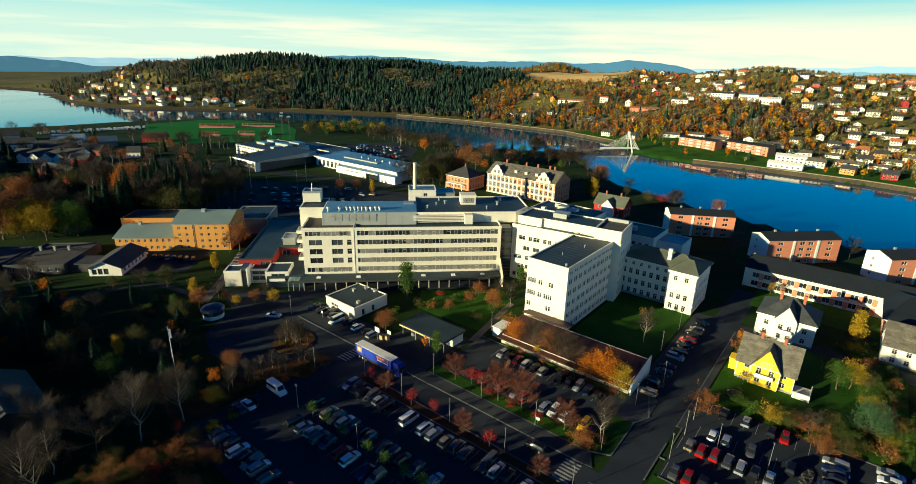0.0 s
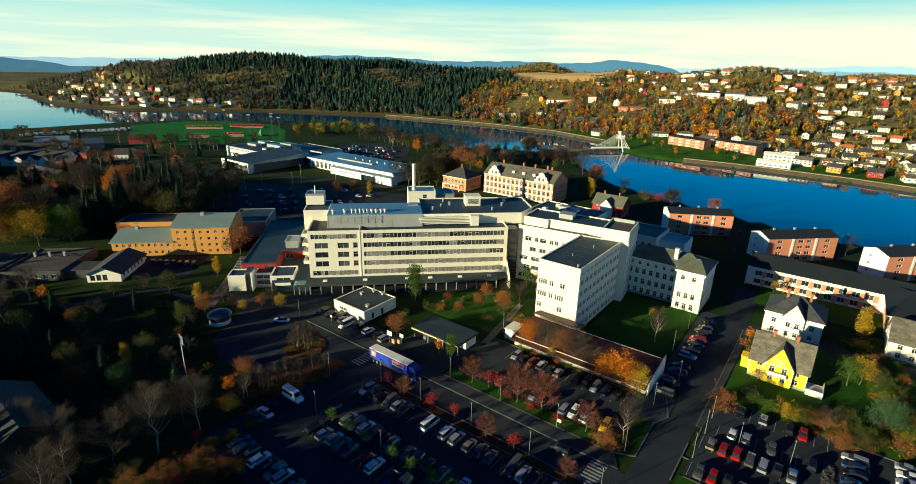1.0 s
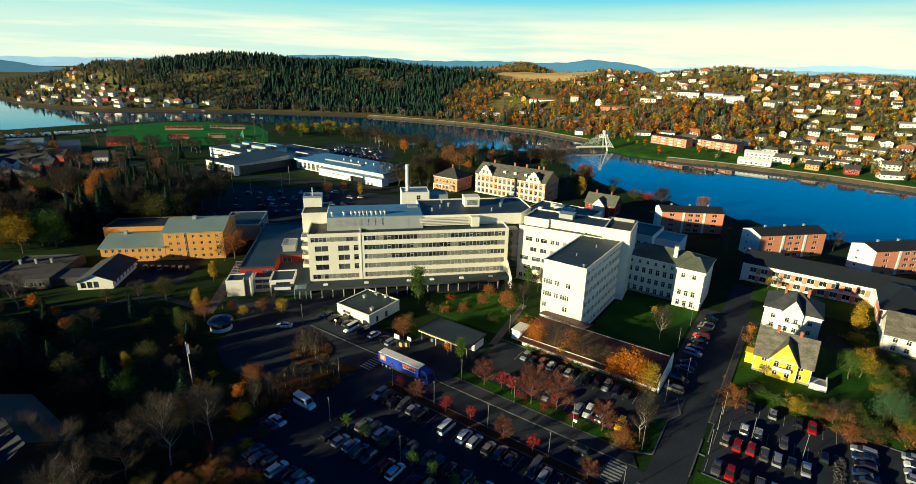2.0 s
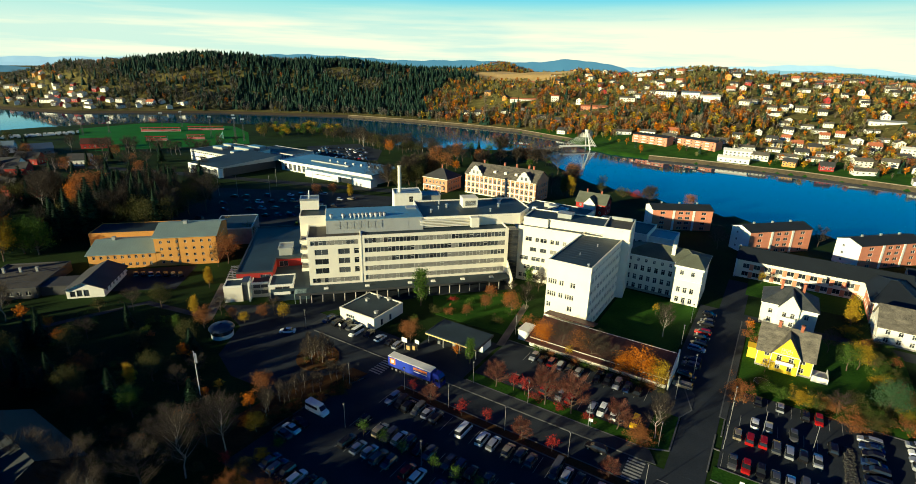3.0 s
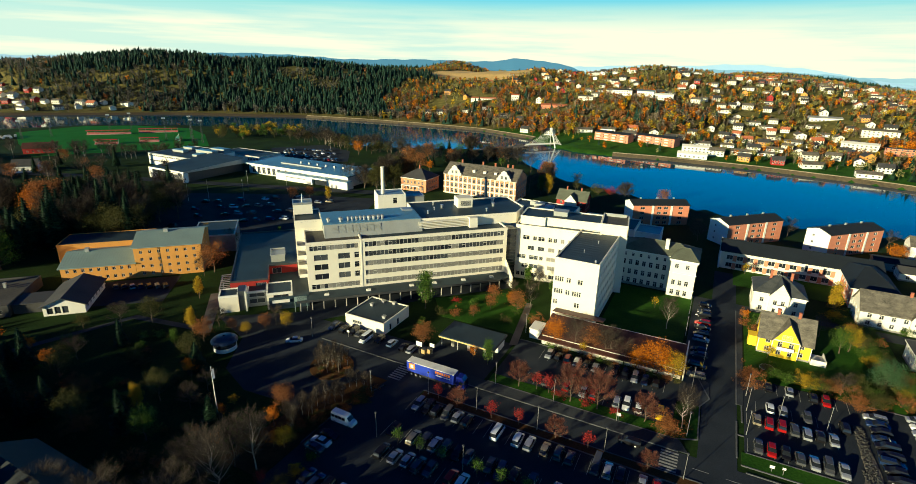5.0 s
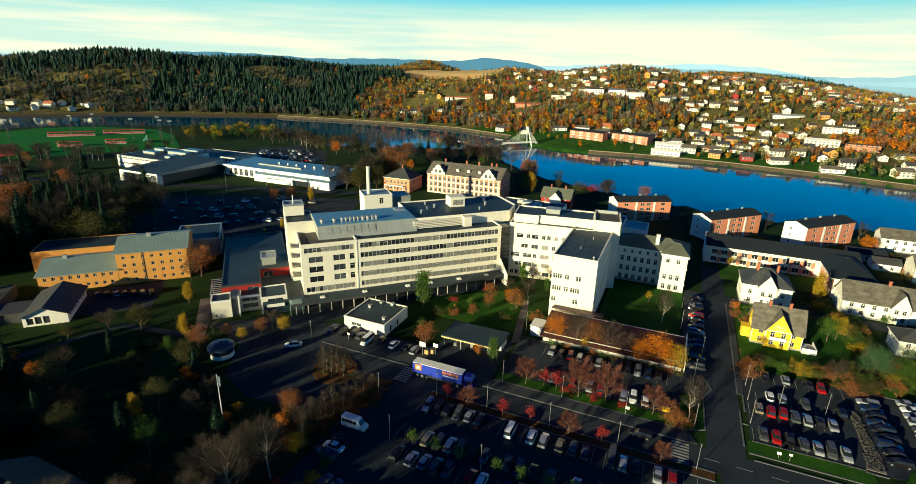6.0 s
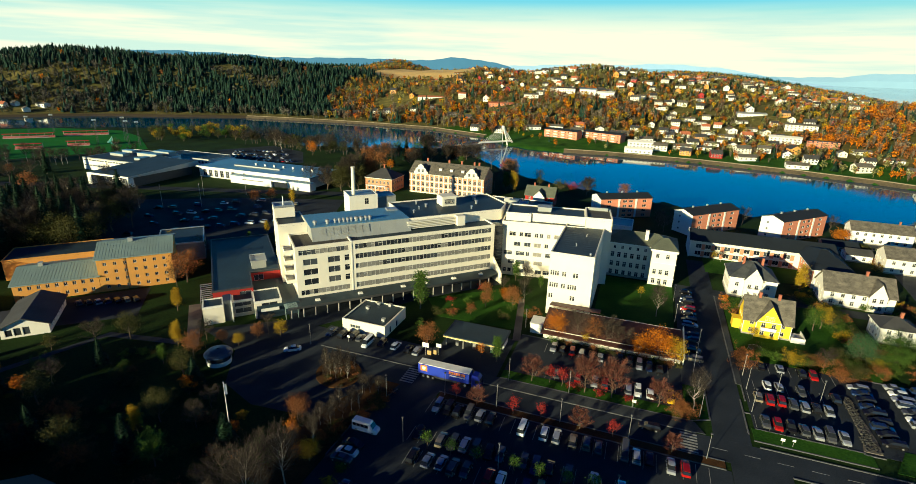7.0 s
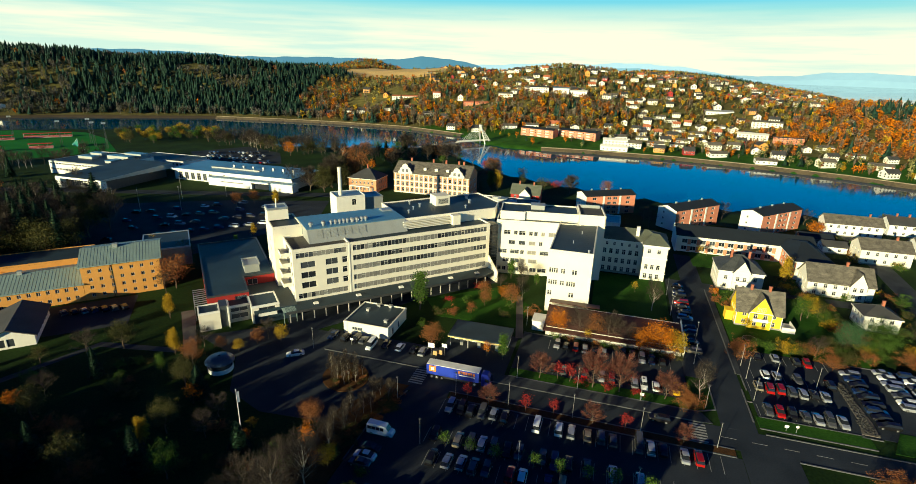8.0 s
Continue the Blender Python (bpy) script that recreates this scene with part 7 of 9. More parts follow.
# park west of the forecourt
for x_, y_, k_, s_ in ((-88, 169, "bare_brown", .65), (-68, 160, "column_yellow", .95), (-64, 153, "round_rust", .75), (-71, 152, "column_green", .6), (-66, 143, "round_olive", .75), (-80, 169, "round_olive", .85), (-69, 183, "column_yellow", .9), (-74, 125, "column_yellow", .7), (-70, 127, "round_olive", .7), (-98, 170, "round_olive", .5), (-98, 161, "bush_green", 2.0), (-95, 144, "round_olive", .8), (-88, 136, "bush_rust", 2.0), (-86, 123, "round_olive", .9), (-84, 121, "bush_rust", 2.2), (-70, 113, "round_green", .9), (-52, 109, "bush_green", 1.8), (-54, 122, "bush_yellow", 1.0), (-43, 116, "round_rust", .7), (-56, 106, "small_orange", 1.0), (-94, 152, "bare_brown", .6), (-48, 156, "round_rust", .5), (-53, 154, "round_yellow", .45), (-42, 155, "round_yellow", .55), (-61, 161, "bare_brown", .5), (-57, 157, "round_rust", .45), (-45, 158, "bare_brown", .5), (-104, 150, "spruce", .9), (-108, 140, "round_olive", 1.0), (-100, 132, "spruce", .8), (-112, 128, "round_rust", .9), (-118, 150, "bare_birch", 1.1), (-122, 168, "bare_birch", 1.0), (-104, 118, "round_olive", 1.0), (-97, 112, "bush_red", 1.6), (-128, 160, "round_rust", .7), (-116, 165, "small_orange", 1.2), (-106, 158, "small_orange", 1.1), (-110, 133, "spruce", 1.0), (-92, 128, "spruce", .7), (-80, 148, "bush_olive", 1.5), (-124, 140, "round_olive", 1.0), (-60, 128, "bare_brown", .55), (-63, 122, "bare_brown", .5)):
    plant(k_, x_, y_, s_)
park_rng = random.Random(52)
for k_ in range(150):
    x_, y_ = park_rng.uniform(-134, -50), park_rng.uniform(84, 160)
    if x_ < -.35 * y_ - 12 and not (-116 < x_ < -76 and 80 < y_ < 124):
        plant(park_rng.choice(("bush_olive", "bush_green", "bush_rust", "bush_olive", "spruce", "bush_green", "small_orange", "bush_rust")), x_, y_, park_rng.uniform(.6, 1.2) if k_ % 3 else .6, park_rng.uniform(.9, 1.3), "undergrowth in the park")
# west edge of the car park
for x_, y_, k_, s_ in ((-45, 103.5, "small_orange", .9), (-42.8, 102.8, "round_yellow", .5), (-41, 109, "bare_birch", .55), (-45, 110, "small_orange", 1.0), (-48, 98, "bare_birch", 1.0), (-54, 92, "bare_birch", 1.15), (-60, 88, "bare_brown", 1.1), (-66, 84, "bare_birch", 1.0), (-52, 100, "bare_brown", .9), (-58, 98, "bare_brown", 1.0), (-50, 84, "bush_rust", 2.0), (-46, 88, "bush_rust", 1.8), (-39, 86, "bush_rust", 1.5), (-36, 83, "small_orange", .7), (-47, 82, "bush_red", 1.4), (-40, 79, "bush_rust", 1.8), (-44, 92, "bush_olive", 1.6), (-55, 80, "bush_rust", 2.2), (-48, 79, "bush_rust", 1.8), (-42, 84, "bush_rust", 1.6), (-38, 98, "bush_green", 1.0), (-72, 92, "bare_brown", 1.0), (-64, 76, "bare_birch", 1.1), (-70, 78, "bush_olive", 2.0), (-60, 72, "bush_rust", 2.0), (-41, 95, "bush_yellow", 1.0), (-50, 106, "bush_green", 1.6), (-62, 104, "bush_olive", 1.8), (-47, 93, "small_red", .8), (-57, 86, "bush_olive", 1.8), (-80, 96, "bare_brown", .9), (-76, 104, "bush_olive", 1.7)):
    plant(k_, x_, y_, s_)
for k_ in range(16):
    plant("bare_birch" if k_ % 3 else "bare_brown", -42 + k_ * 1.25 + tree_rng.uniform(-.6, .6), 108.5 + k_ * .75 + tree_rng.uniform(-2.0, 3.5), .42, .8, "thin bare saplings on the verge")
for k_ in range(15):
    a_ = k_ * 2.4
    plant("bare_birch" if k_ % 3 else "bare_brown", -31 + math.cos(a_) * 1.1 * math.sqrt(k_), 130.5 + math.sin(a_) * 1.3 * math.sqrt(k_), .45, .6, "bare trees on the planted island")
# gardens round the villas
for u_, v_, k_, s_, w_ in ((113.8, -17.6, "bush_rust", 3.0, .6), (117.4, -17.4, "bush_rust", 1.3, .7), (119.4, -17.2, "bush_rust", 1.0, 1), (128.1, 12.9, "pine", 1.15, 1.15), (137.3, 25.7, "bush_green", 3.0, 1.1), (131, 22, "bush_green", 3.0, 1.0), (127, 19, "bush_green", 2.4, 1.0), (122.2, -10.2, "bush_green", 1.0, 1), (120.2, -4.4, "bush_yellow", 1.5, 1), (121, -1.5, "bush_olive", 1.8, 1), (117.5, 6, "bush_rust", 2.0, 1.2), (119.5, 9, "bush_olive", 2.2, 1.2), (120.2, 2.8, "bare_brown", .6, 1.0), (131.5, -12.5, "small_yellow", .8, 1.2), (124, -12.8, "bush_olive", 1.1, 1), (147, 8.5, "round_yellow", .6, 1.1), (144.5, 6, "round_green", .6, 1.1), (149, 12, "round_olive", .55, 1), (151.6, 11.4, "bush_green", 2.0, 1), (153, 2, "bare_brown", .6, 1), (137, 16, "bush_red", 1.8, 1.2), (124, 6, "round_olive", .55, 1), (173, 8, "column_yellow", 1.2, .8), (198, -17, "small_yellow", .9, 1), (199, -14, "bare_birch", .4, 1), (150, -17.6, "bush_rust", 1.4, .7), (154, -17.6, "small_orange", .7, 1), (157, -17.8, "bush_rust", 1.3, .7), (134, 33, "bare_brown", .8, 1.2), (129, 30, "bush_yellow", 2.2, 1.1), (124, 27, "bush_rust", 2.0, 1.2), (156, 33, "bush_green", 1.8, 1), (163, 38, "bush_olive", 1.5, 1), (70, 2, "bush_rust", 1.9, 1.2), (69.5, 6, "bush_rust", 2.0, 1.2), (69, 10, "bush_rust", 1.9, 1.2), (70.3, 14, "bush_red", 1.8, 1.2), (69, 18, "bush_rust", 1.9, 1.2), (68.5, -1, "bush_rust", 1.7, 1.2), (66, 4, "bush_rust", 1.8, 1.3), (65.5, 12, "bush_rust", 1.8, 1.3), (71, 22, "bare_birch", .5, 1), (246, 40, "round_orange", .8, 1.1), (252, 42, "round_olive", .7, 1), (221, 24, "round_olive", .6, 1), (232, -36, "bare_brown", .8, 1), (242, -38, "bare_brown", .7, 1), (262, 2, "bare_brown", .9, 1), (257, -30, "bush_olive", 2, 1), (268, 42, "bare_brown", .8, 1), (276, 80, "round_olive", .9, 1), (262, 98, "round_olive", .8, 1)):
    plant_uv(k_, u_, v_, s_, w_)
# hedges and shrubs in the villa gardens
garden_rng = random.Random(41)
for u0_, u1_, v0_, v1_, n_ in ((119, 160, 9, 19, 22), (120, 123, -16, 4, 7), (140, 162, -16, -11, 6), (163, 182, 4, 30, 12), (142, 175, 30, 44, 14), (205, 240, 44, 60, 10)):
    for k_ in range(n_):
        plant_uv(garden_rng.choice(("bush_green", "bush_olive", "bush_yellow", "bush_rust", "bush_green")), garden_rng.uniform(u0_, u1_), garden_rng.uniform(v0_, v1_), garden_rng.uniform(.7, 1.9), garden_rng.uniform(.9, 1.3), "shrubs in the villa gardens")
# trees between the hospital and the river
mid_rng = random.Random(12)
for x_, y_, k_, s_ in ((-37, 306, "round_rust", .95), (-28, 310, "round_rust", .8), (-18, 302, "column_yellow", 1.0), (-2, 336, "bare_brown", 1.2), (6, 328, "grand_bare", .95), (13, 322, "grand_olive", .95), (20, 330, "grand_bare", 1.05), (24, 324, "grand_olive", .8), (31, 350, "grand_bare", 1.0), (26, 340, "grand_olive", 1.0), (38, 344, "grand_rust", .7), (19, 453, "round_orange", 1.3), (34, 460, "bare_brown", 1.4), (47, 384, "round_rust", 1.7), (54, 376, "round_rust", 1.5), (60, 372, "round_orange", 1.1), (35, 322, "round_green", 1.1), (42, 328, "round_olive", 1.2), (92, 428, "spruce", 1.0), (86, 432, "round_green", 1.3), (100, 424, "round_green", 1.2), (116, 396, "bare_brown", 1.2), (124, 388, "bare_brown", 1.1), (132, 352, "bare_brown", 1.3), (138, 344, "round_red", .8), (112, 286, "column_yellow", 1.3), (109, 290, "column_green", 1.4), (104, 296, "bare_brown", 1.1), (140, 300, "bare_brown", .9), (146, 284, "bush_olive", 3), (152, 278, "bush_red", 3), (135, 292, "round_olive", .8), (96, 300, "grand_bare", .7), (120, 305, "grand_bare", .7), (128, 318, "grand_rust", .6), (150, 262, "grand_bare", .6), (168, 250, "round_rust", .9), (-36, 252, "column_yellow", .7), (-74, 246, "column_yellow", .8), (-44, 244, "column_green", .5), (-63, 232, "round_olive", .8), (-67, 206, "round_rust", 1.15), (-70, 203, "bare_brown", .7), (62, 400, "bare_brown", 1.3), (74, 412, "bare_brown", 1.3)):
    plant(k_, x_, y_, s_)
for k_ in range(60):
    t_ = mid_rng.random()
    plant(mid_rng.choice(("bare_birch", "bare_brown", "bare_brown", "round_olive")), -30 + t_ * 90 + mid_rng.uniform(-8, 8), 545 - t_ * 110 + mid_rng.uniform(-14, 14), mid_rng.uniform(.8, 1.3), 1.0, "trees on the near river bank")
bank_rng = random.Random(64)
for k_ in range(30):
    plant(bank_rng.choice(("grand_bare", "round_green", "round_olive", "grand_rust", "spruce", "bare_brown")), bank_rng.uniform(62, 142), bank_rng.uniform(372, 452), bank_rng.uniform(.6, .85), 1.0, "trees on the near river bank")
for k_ in range(70):
    plant(mid_rng.choice(("round_olive", "round_green", "round_yellow")), mid_rng.uniform(-112, -20), mid_rng.uniform(555, 640), mid_rng.uniform(.7, .95), 1.1, "orchard trees by the river")
# wood and town west of the halls
for x_, y_, k_, s_ in ((-173, 236, "grand_yellow", 1.1), (-163, 234, "grand_yellow", .95), (-155, 232, "grand_orange", 1.1), (-147, 230, "grand_green", 1.0), (-141, 228, "grand_green", .8), (-168, 224, "grand_rust", .9), (-180, 228, "grand_rust", 1.0), (-160, 224, "grand_yellow", .7), (-150, 222, "round_yellow", 1.3), (-154, 296, "grand_orange", 1.05), (-147, 294, "grand_rust", .95), (-170, 306, "grand_bare", .8), (-184, 262, "grand_rust", .8), (-188, 244, "grand_yellow", .9), (-178, 314, "grand_bare", .8)):
    plant(k_, x_, y_, s_ * 1.25)
for k_ in range(150):
    x_, y_ = mid_rng.uniform(-215, -95), mid_rng.uniform(244, 350)
    if x_ < -95 - (y_ - 246) * .35 - 8 and not (x_ > -140 and y_ < 252) and y_ < 326 and not (x_ < -140 and y_ > 255 and y_ < 292):
        plant(mid_rng.choice(("spruce", "spruce", "bare_brown", "round_olive", "bare_birch")), x_, y_, mid_rng.uniform(1.0, 1.5), 1.1, "dark wood behind the institution")
for k_ in range(64):
    x_, y_ = mid_rng.uniform(-148, -90), mid_rng.uniform(247, 314)
    if (x_ + 154) ** 2 + (y_ - 292) ** 2 > 200 and x_ < -70 - (y_ - 247) * .2:
        plant(mid_rng.choice(("spruce", "spruce", "bare_brown", "round_olive")), x_, y_, mid_rng.uniform(.8, 1.0) * 1.7, 1.0, "dark wood behind the institution")
for k_ in range(120):
    x_ = mid_rng.uniform(-400, -110)
    y_ = mid_rng.uniform(350, 560)
    if abs(x_ + 400 - (560 - y_) * 1.2) > 0 and not (-150 < x_ and y_ > 400) and not (-300 < x_ < -120 and y_ > 485) and y_ > 330 - (x_ + 120) * .0 and x_ > -0.72 * y_ - 60:
        plant(mid_rng.choice(("bare_brown", "bare_brown", "bare_birch", "round_rust", "round_olive", "spruce")), x_, y_, mid_rng.uniform(.7, 1.2), 1.0, "trees among the western houses")
for k_ in range(26):
    plant(mid_rng.choice(("bare_birch", "bare_brown")), -215 + k_ * 4.2 + mid_rng.uniform(-2, 2), 470 + mid_rng.uniform(-10, 12), mid_rng.uniform(.8, 1.2), .9, "bare trees before the pitch")


# ---- fittings near the hospital ----
def lamp_post(u, v, h=6.0):
    ob = thing("street_lamp", uvm(u, v, 0.03), "grey steel street lamp with a small head", "street lamp", "street lamps")
    part("pole", Geo().tube((0, 0, 0), (0, 0, .8), .09, .09, 8).tube((0, 0, .8), (0, 0, h), .06, .04, 8), M_METAL, ob)
    part("head", Geo().tube((0, 0, h), (0, 0, h + .12), .1, .26, 10).tube((0, 0, h + .12), (0, 0, h + .3), .28, .2, 10), M_DARK_METAL, ob)
    part("lens", Geo().tube((0, 0, h - .02), (0, 0, h + .02), .14, .14, 8), M_LAMP, ob)
    return ob


first_lamp = lamp_post(72, -86.2)
for u_, v_ in ((72.3, -73.6), (72.5, -59.1), (72.5, -44.6), (83.7, -73.7), (83.9, -58.9), (84, -44.3), (86.1, -29.8), (72.4, -29.4), (105.5, -30), (93, -18.2), (102.5, -18), (109, -18), (102.5, -11.5), (103, -2.2), (66, -98.5), (79.6, -129), (119, -28), (134, -33.6), (150, -33.6), (54, -88.4), (54, -68), (54, -46), (112, -76)):
    copy_thing(first_lamp, uvm(u_, v_, 0.03))
for x_, y_ in ((-92, 318), (-63, 310), (-62, 335), (-40, 330), (-81, 313), (-110, 300), (-130, 330)):
    copy_thing(first_lamp, Matrix.Translation((x_, y_, 0.03)) @ Matrix.Diagonal((1.4, 1.4, 2.0, 1)))


def flagpole():
    ob = thing("flagpole", pose(-56.5, 115.7, 0, 0, 0, 0), "tall white flagpole with a golden knob", "flagpole")
    part("pole", Geo().tube((0, 0, 0), (0, 0, 6), .11, .09, 10).tube((0, 0, 6), (0, 0, 13.4), .09, .05, 10), M_WHITE, ob)
    part("knob", Geo().tube((0, 0, 13.4), (0, 0, 13.55), .1, .14, 8).tube((0, 0, 13.55), (0, 0, 13.7), .14, .04, 8), M_METAL, ob)
    part("base", Geo().box(-.25, -.25, 0, .25, .25, .5), M_CONCRETE, ob)
    part("pennant", Geo().prism([(0.12, 0.02), (0.5, 0.1), (0.5, 0.13), (0.12, 0.05)], 10.6, 13.0), M_WHITE, ob)


flagpole()


def island():
    n = 28
    c = [(-31 + 5.6 * math.cos(2 * math.pi * k / n), 130.5 + 6.4 * math.sin(2 * math.pi * k / n)) for k in range(n)]
    tagged(new("planted_island", Geo().prism(c, 0, .22).mesh("planted_island", M_LITTER)), "oval planted island of brown shrubs in the forecourt", "traffic island", kind="structure")
    rng = random.Random(4)
    for k in range(26):
        a, r = rng.uniform(0, 6.28), math.sqrt(rng.random())
        plant("bush_olive" if k % 3 else "bush_rust", -31 + 5 * r * math.cos(a), 130.5 + 5.8 * r * math.sin(a), .36, 1.5, "low shrubs on the island")
    for k in range(60):
        t = rng.random()
        plant(rng.choice(("bush_olive", "bush_olive", "bush_rust")), -44 + 22 * t + rng.uniform(-1.5, 1.5), 104 + 12 * t + rng.uniform(-.5, 3.5), rng.uniform(.35, .6), 1.4, "low shrubs beside the car park")


island()


def sign(u, v, h, w, label, mat):
    ob = thing("sign_board", uvm(u, v, .03), label, "sign")
    part("post", Geo().tube((0, 0, 0), (0, 0, h), .05, .05, 6), M_METAL, ob)
    part("board", Geo().box(-w / 2, -.06, h - .1, w / 2, .0, h + w * .7), mat, ob)


sign(86.5, -97.5, 2.6, 1.8, "white station sign board on a post", M_WHITE)
sign(88, -94.3, 2.4, 1.4, "white price board on a post", M_WHITE)
sign(84.6, -44, 1.2, .9, "small white sign on the grass strip", M_WHITE)
sign(83, -14, 1.0, .8, "small white sign in the grass", M_WHITE)
sign(83, -12, 1.4, .6, "small white sign on a short post", M_WHITE)
sign(84.5, -120, 1.6, .8, "small white sign by the yard", M_WHITE)
for u_, v_ in ((87.4, -96.6), (88.2, -95.4)):
    ob_ = thing("recycling_container", uvm(u_, v_, .05), "tan recycling container beside the station", "container")
    part("body", Geo().box(-.55, -.5, .08, .55, .5, 1.35), paint("tan_plastic", (.45, .3, .12), .1), ob_)
    part("lid", Geo().prism([(-.58, -.53), (.58, -.53), (.58, .53), (-.58, .53)], 1.35, [1.5, 1.5, 1.62, 1.62]), M_DARK_METAL, ob_)


def trampoline():
    ob = thing("trampoline", uvm(124.5, -12.8, .05), "round garden trampoline with dark mat", "trampoline")
    n, g = 20, Geo()
    c = [(math.cos(2 * math.pi * k / n), math.sin(2 * math.pi * k / n)) for k in range(n)]
    part("mat", Geo().prism([(x * 1.6, y * 1.6) for x, y in c], .78, .8), M_DARK_METAL, ob)
    for k in range(n):
        a, b = c[k], c[(k + 1) % n]
        g.tube((a[0] * 1.8, a[1] * 1.8, .8), (b[0] * 1.8, b[1] * 1.8, .8), .05, .05, 5)
    part("rim", g, M_METAL, ob)
    for k in (0, 5, 10, 15):
        part("leg", Geo().tube((c[k][0] * 1.8, c[k][1] * 1.8, 0), (c[k][0] * 1.8, c[k][1] * 1.8, .8), .04, .04, 5), M_METAL, ob)


trampoline()


def stone_bed():
    rng = random.Random(14)
    g = Geo()
    for k in range(650):
        u = rng.uniform(87.2, 108)
        v = rng.uniform(2.3, 5.2) if u < 92 else rng.uniform(3.1, 5.1)
        p, r = uv(u, v, .22), rng.uniform(.12, .34)
        pts = [p + Vector((rng.uniform(-1, 1), rng.uniform(-1, 1), rng.uniform(-.6, .8))).normalized() * r for _ in range(6)]
        for tri in ((0, 1, 2), (0, 2, 3), (0, 3, 4), (0, 4, 1), (5, 2, 1), (5, 3, 2), (5, 4, 3), (5, 1, 4)):
            g.face([tuple(pts[i]) for i in tri])
    tagged(new("bed_stones", g.mesh("bed_stones", paint("bed_stone", (0.06, 0.058, 0.052), 0.3, 0.4, 4.0, 0.8, 0.3))), "grey field stones heaped in the dividing bed", "stones", kind="stuff")


stone_bed()


def stand(x, y, ang, length, label):
    ob = thing("spectator_stand", pose(x, y, 0, 0, 0, ang), label, "grandstand", "stands round the pitch")
    red = paint("red_seats", (.42, .014, .016), .2)
    for k in range(4):
        part("step", Geo().box(0, k * .8, 0, length, k * .8 + .8, .5 + k * .45), M_CONCRETE, ob)
        part("bench", Geo().box(.2, k * .8 + .3, .5 + k * .45, length - .2, k * .8 + .6, .8 + k * .45), red, ob)
    part("roof", Geo().prism([(0, -1), (length, -1), (length, 3.4), (0, 3.4)], 4.0, [4.5, 4.5, 4.2, 4.2]), red, ob)
    for k in range(int(length / 6) + 1):
        part("post", Geo().box(k * 6, 3.1, 0, k * 6 + .2, 3.3, 4), M_WHITE, ob)


stand(-226, 612, 3, 38, "red-seated stand along the far touchline")
stand(-183, 622, 3, 36, "red-seated stand beside the club house")
stand(-200, 543, 2, 18, "red-seated low stand on the near side")
stand(-167, 552, 2, 16, "red-seated low stand near the masts")


def mast(x, y, h):
    ob = thing("floodlight_mast", pose(x, y, 0), "tall steel floodlight mast at the sports ground", "floodlight", "floodlights")
    g = Geo()
    for a, b in ((-.7, -.7), (.7, -.7), (.7, .7), (-.7, .7)):
        g.tube((a, b, 0), (a * .4, b * .4, h), .09, .07, 4)
    for k in range(9):
        z, s = h * k / 9, 1 - .6 * k / 9
        z2, s2 = h * (k + 1) / 9, 1 - .6 * (k + 1) / 9
        for p, q in (((-.7, -.7), (.7, -.7)), ((.7, -.7), (.7, .7)), ((.7, .7), (-.7, .7)), ((-.7, .7), (-.7, -.7))):
            g.tube((p[0] * s, p[1] * s, z), (q[0] * s2, q[1] * s2, z2), .05, .05, 3)
    part("lattice", g, M_DARK_METAL, ob)
    part("lamp_rack", Geo().box(-1.6, -.3, h - .9, 1.6, -.1, h + .5), M_METAL, ob)


for x_, y_ in ((-127, 575), (-121, 545), (-146, 560), (-269, 586), (-213, 640), (-197, 655), (-112, 536), (-253, 606)):
    mast(x_, y_, 21 if x_ > -150 else 17)
ob_ = thing("goal_net_frame", pose(-140, 566, 0), "teal ball-stop net frame by the pitch", "net frame")
part("frame", Geo().tube((0, 0, 0), (6, -12, 7), .2, .2, 5).tube((6, -12, 0), (6, -12, 7), .2, .2, 5), M_ROOF_TEAL, ob_)
part("net", Geo().prism([(0, 0), (6, -12), (6.1, -12), (.1, 0)], 0, [1, 6.5, 6.5, 1]), paint("teal_net", (.02, .2, .16), .2), ob_)

# caravans by the western shore
van_rng = random.Random(9)
first_caravan = None
for k_ in range(34):
    x_, y_ = -352 + (k_ % 17) * 4.4 + van_rng.uniform(-1, 1), 548 + (k_ % 17) * 3.0 + (k_ // 17) * 9 + van_rng.uniform(-2, 2)
    m_ = pose(x_, y_, 0, 0, 0, van_rng.choice((20, 110)))
    if first_caravan is None:
        first_caravan = thing("caravan", m_, "white touring caravan parked by the shore", "caravan", "caravans by the shore")
        part("body", loft([(2.6, .5, 1.2, 1.05, .95), (2.3, .4, 2.3, 1.1, 1.0), (-2.3, .4, 2.45, 1.1, 1.0), (-2.6, .5, 2.0, 1.05, .95)]), M_WHITE, first_caravan)
        part("window", Geo().box(1.06, -.8, 1.4, 1.12, .8, 2.0), M_GLASS, first_caravan)
        for s_ in (-1, 1):
            part("wheel", WHEEL_MESH, None, first_caravan, m=pose(s_ * .95, 0, .32))
    else:
        copy_thing(first_caravan, m_)
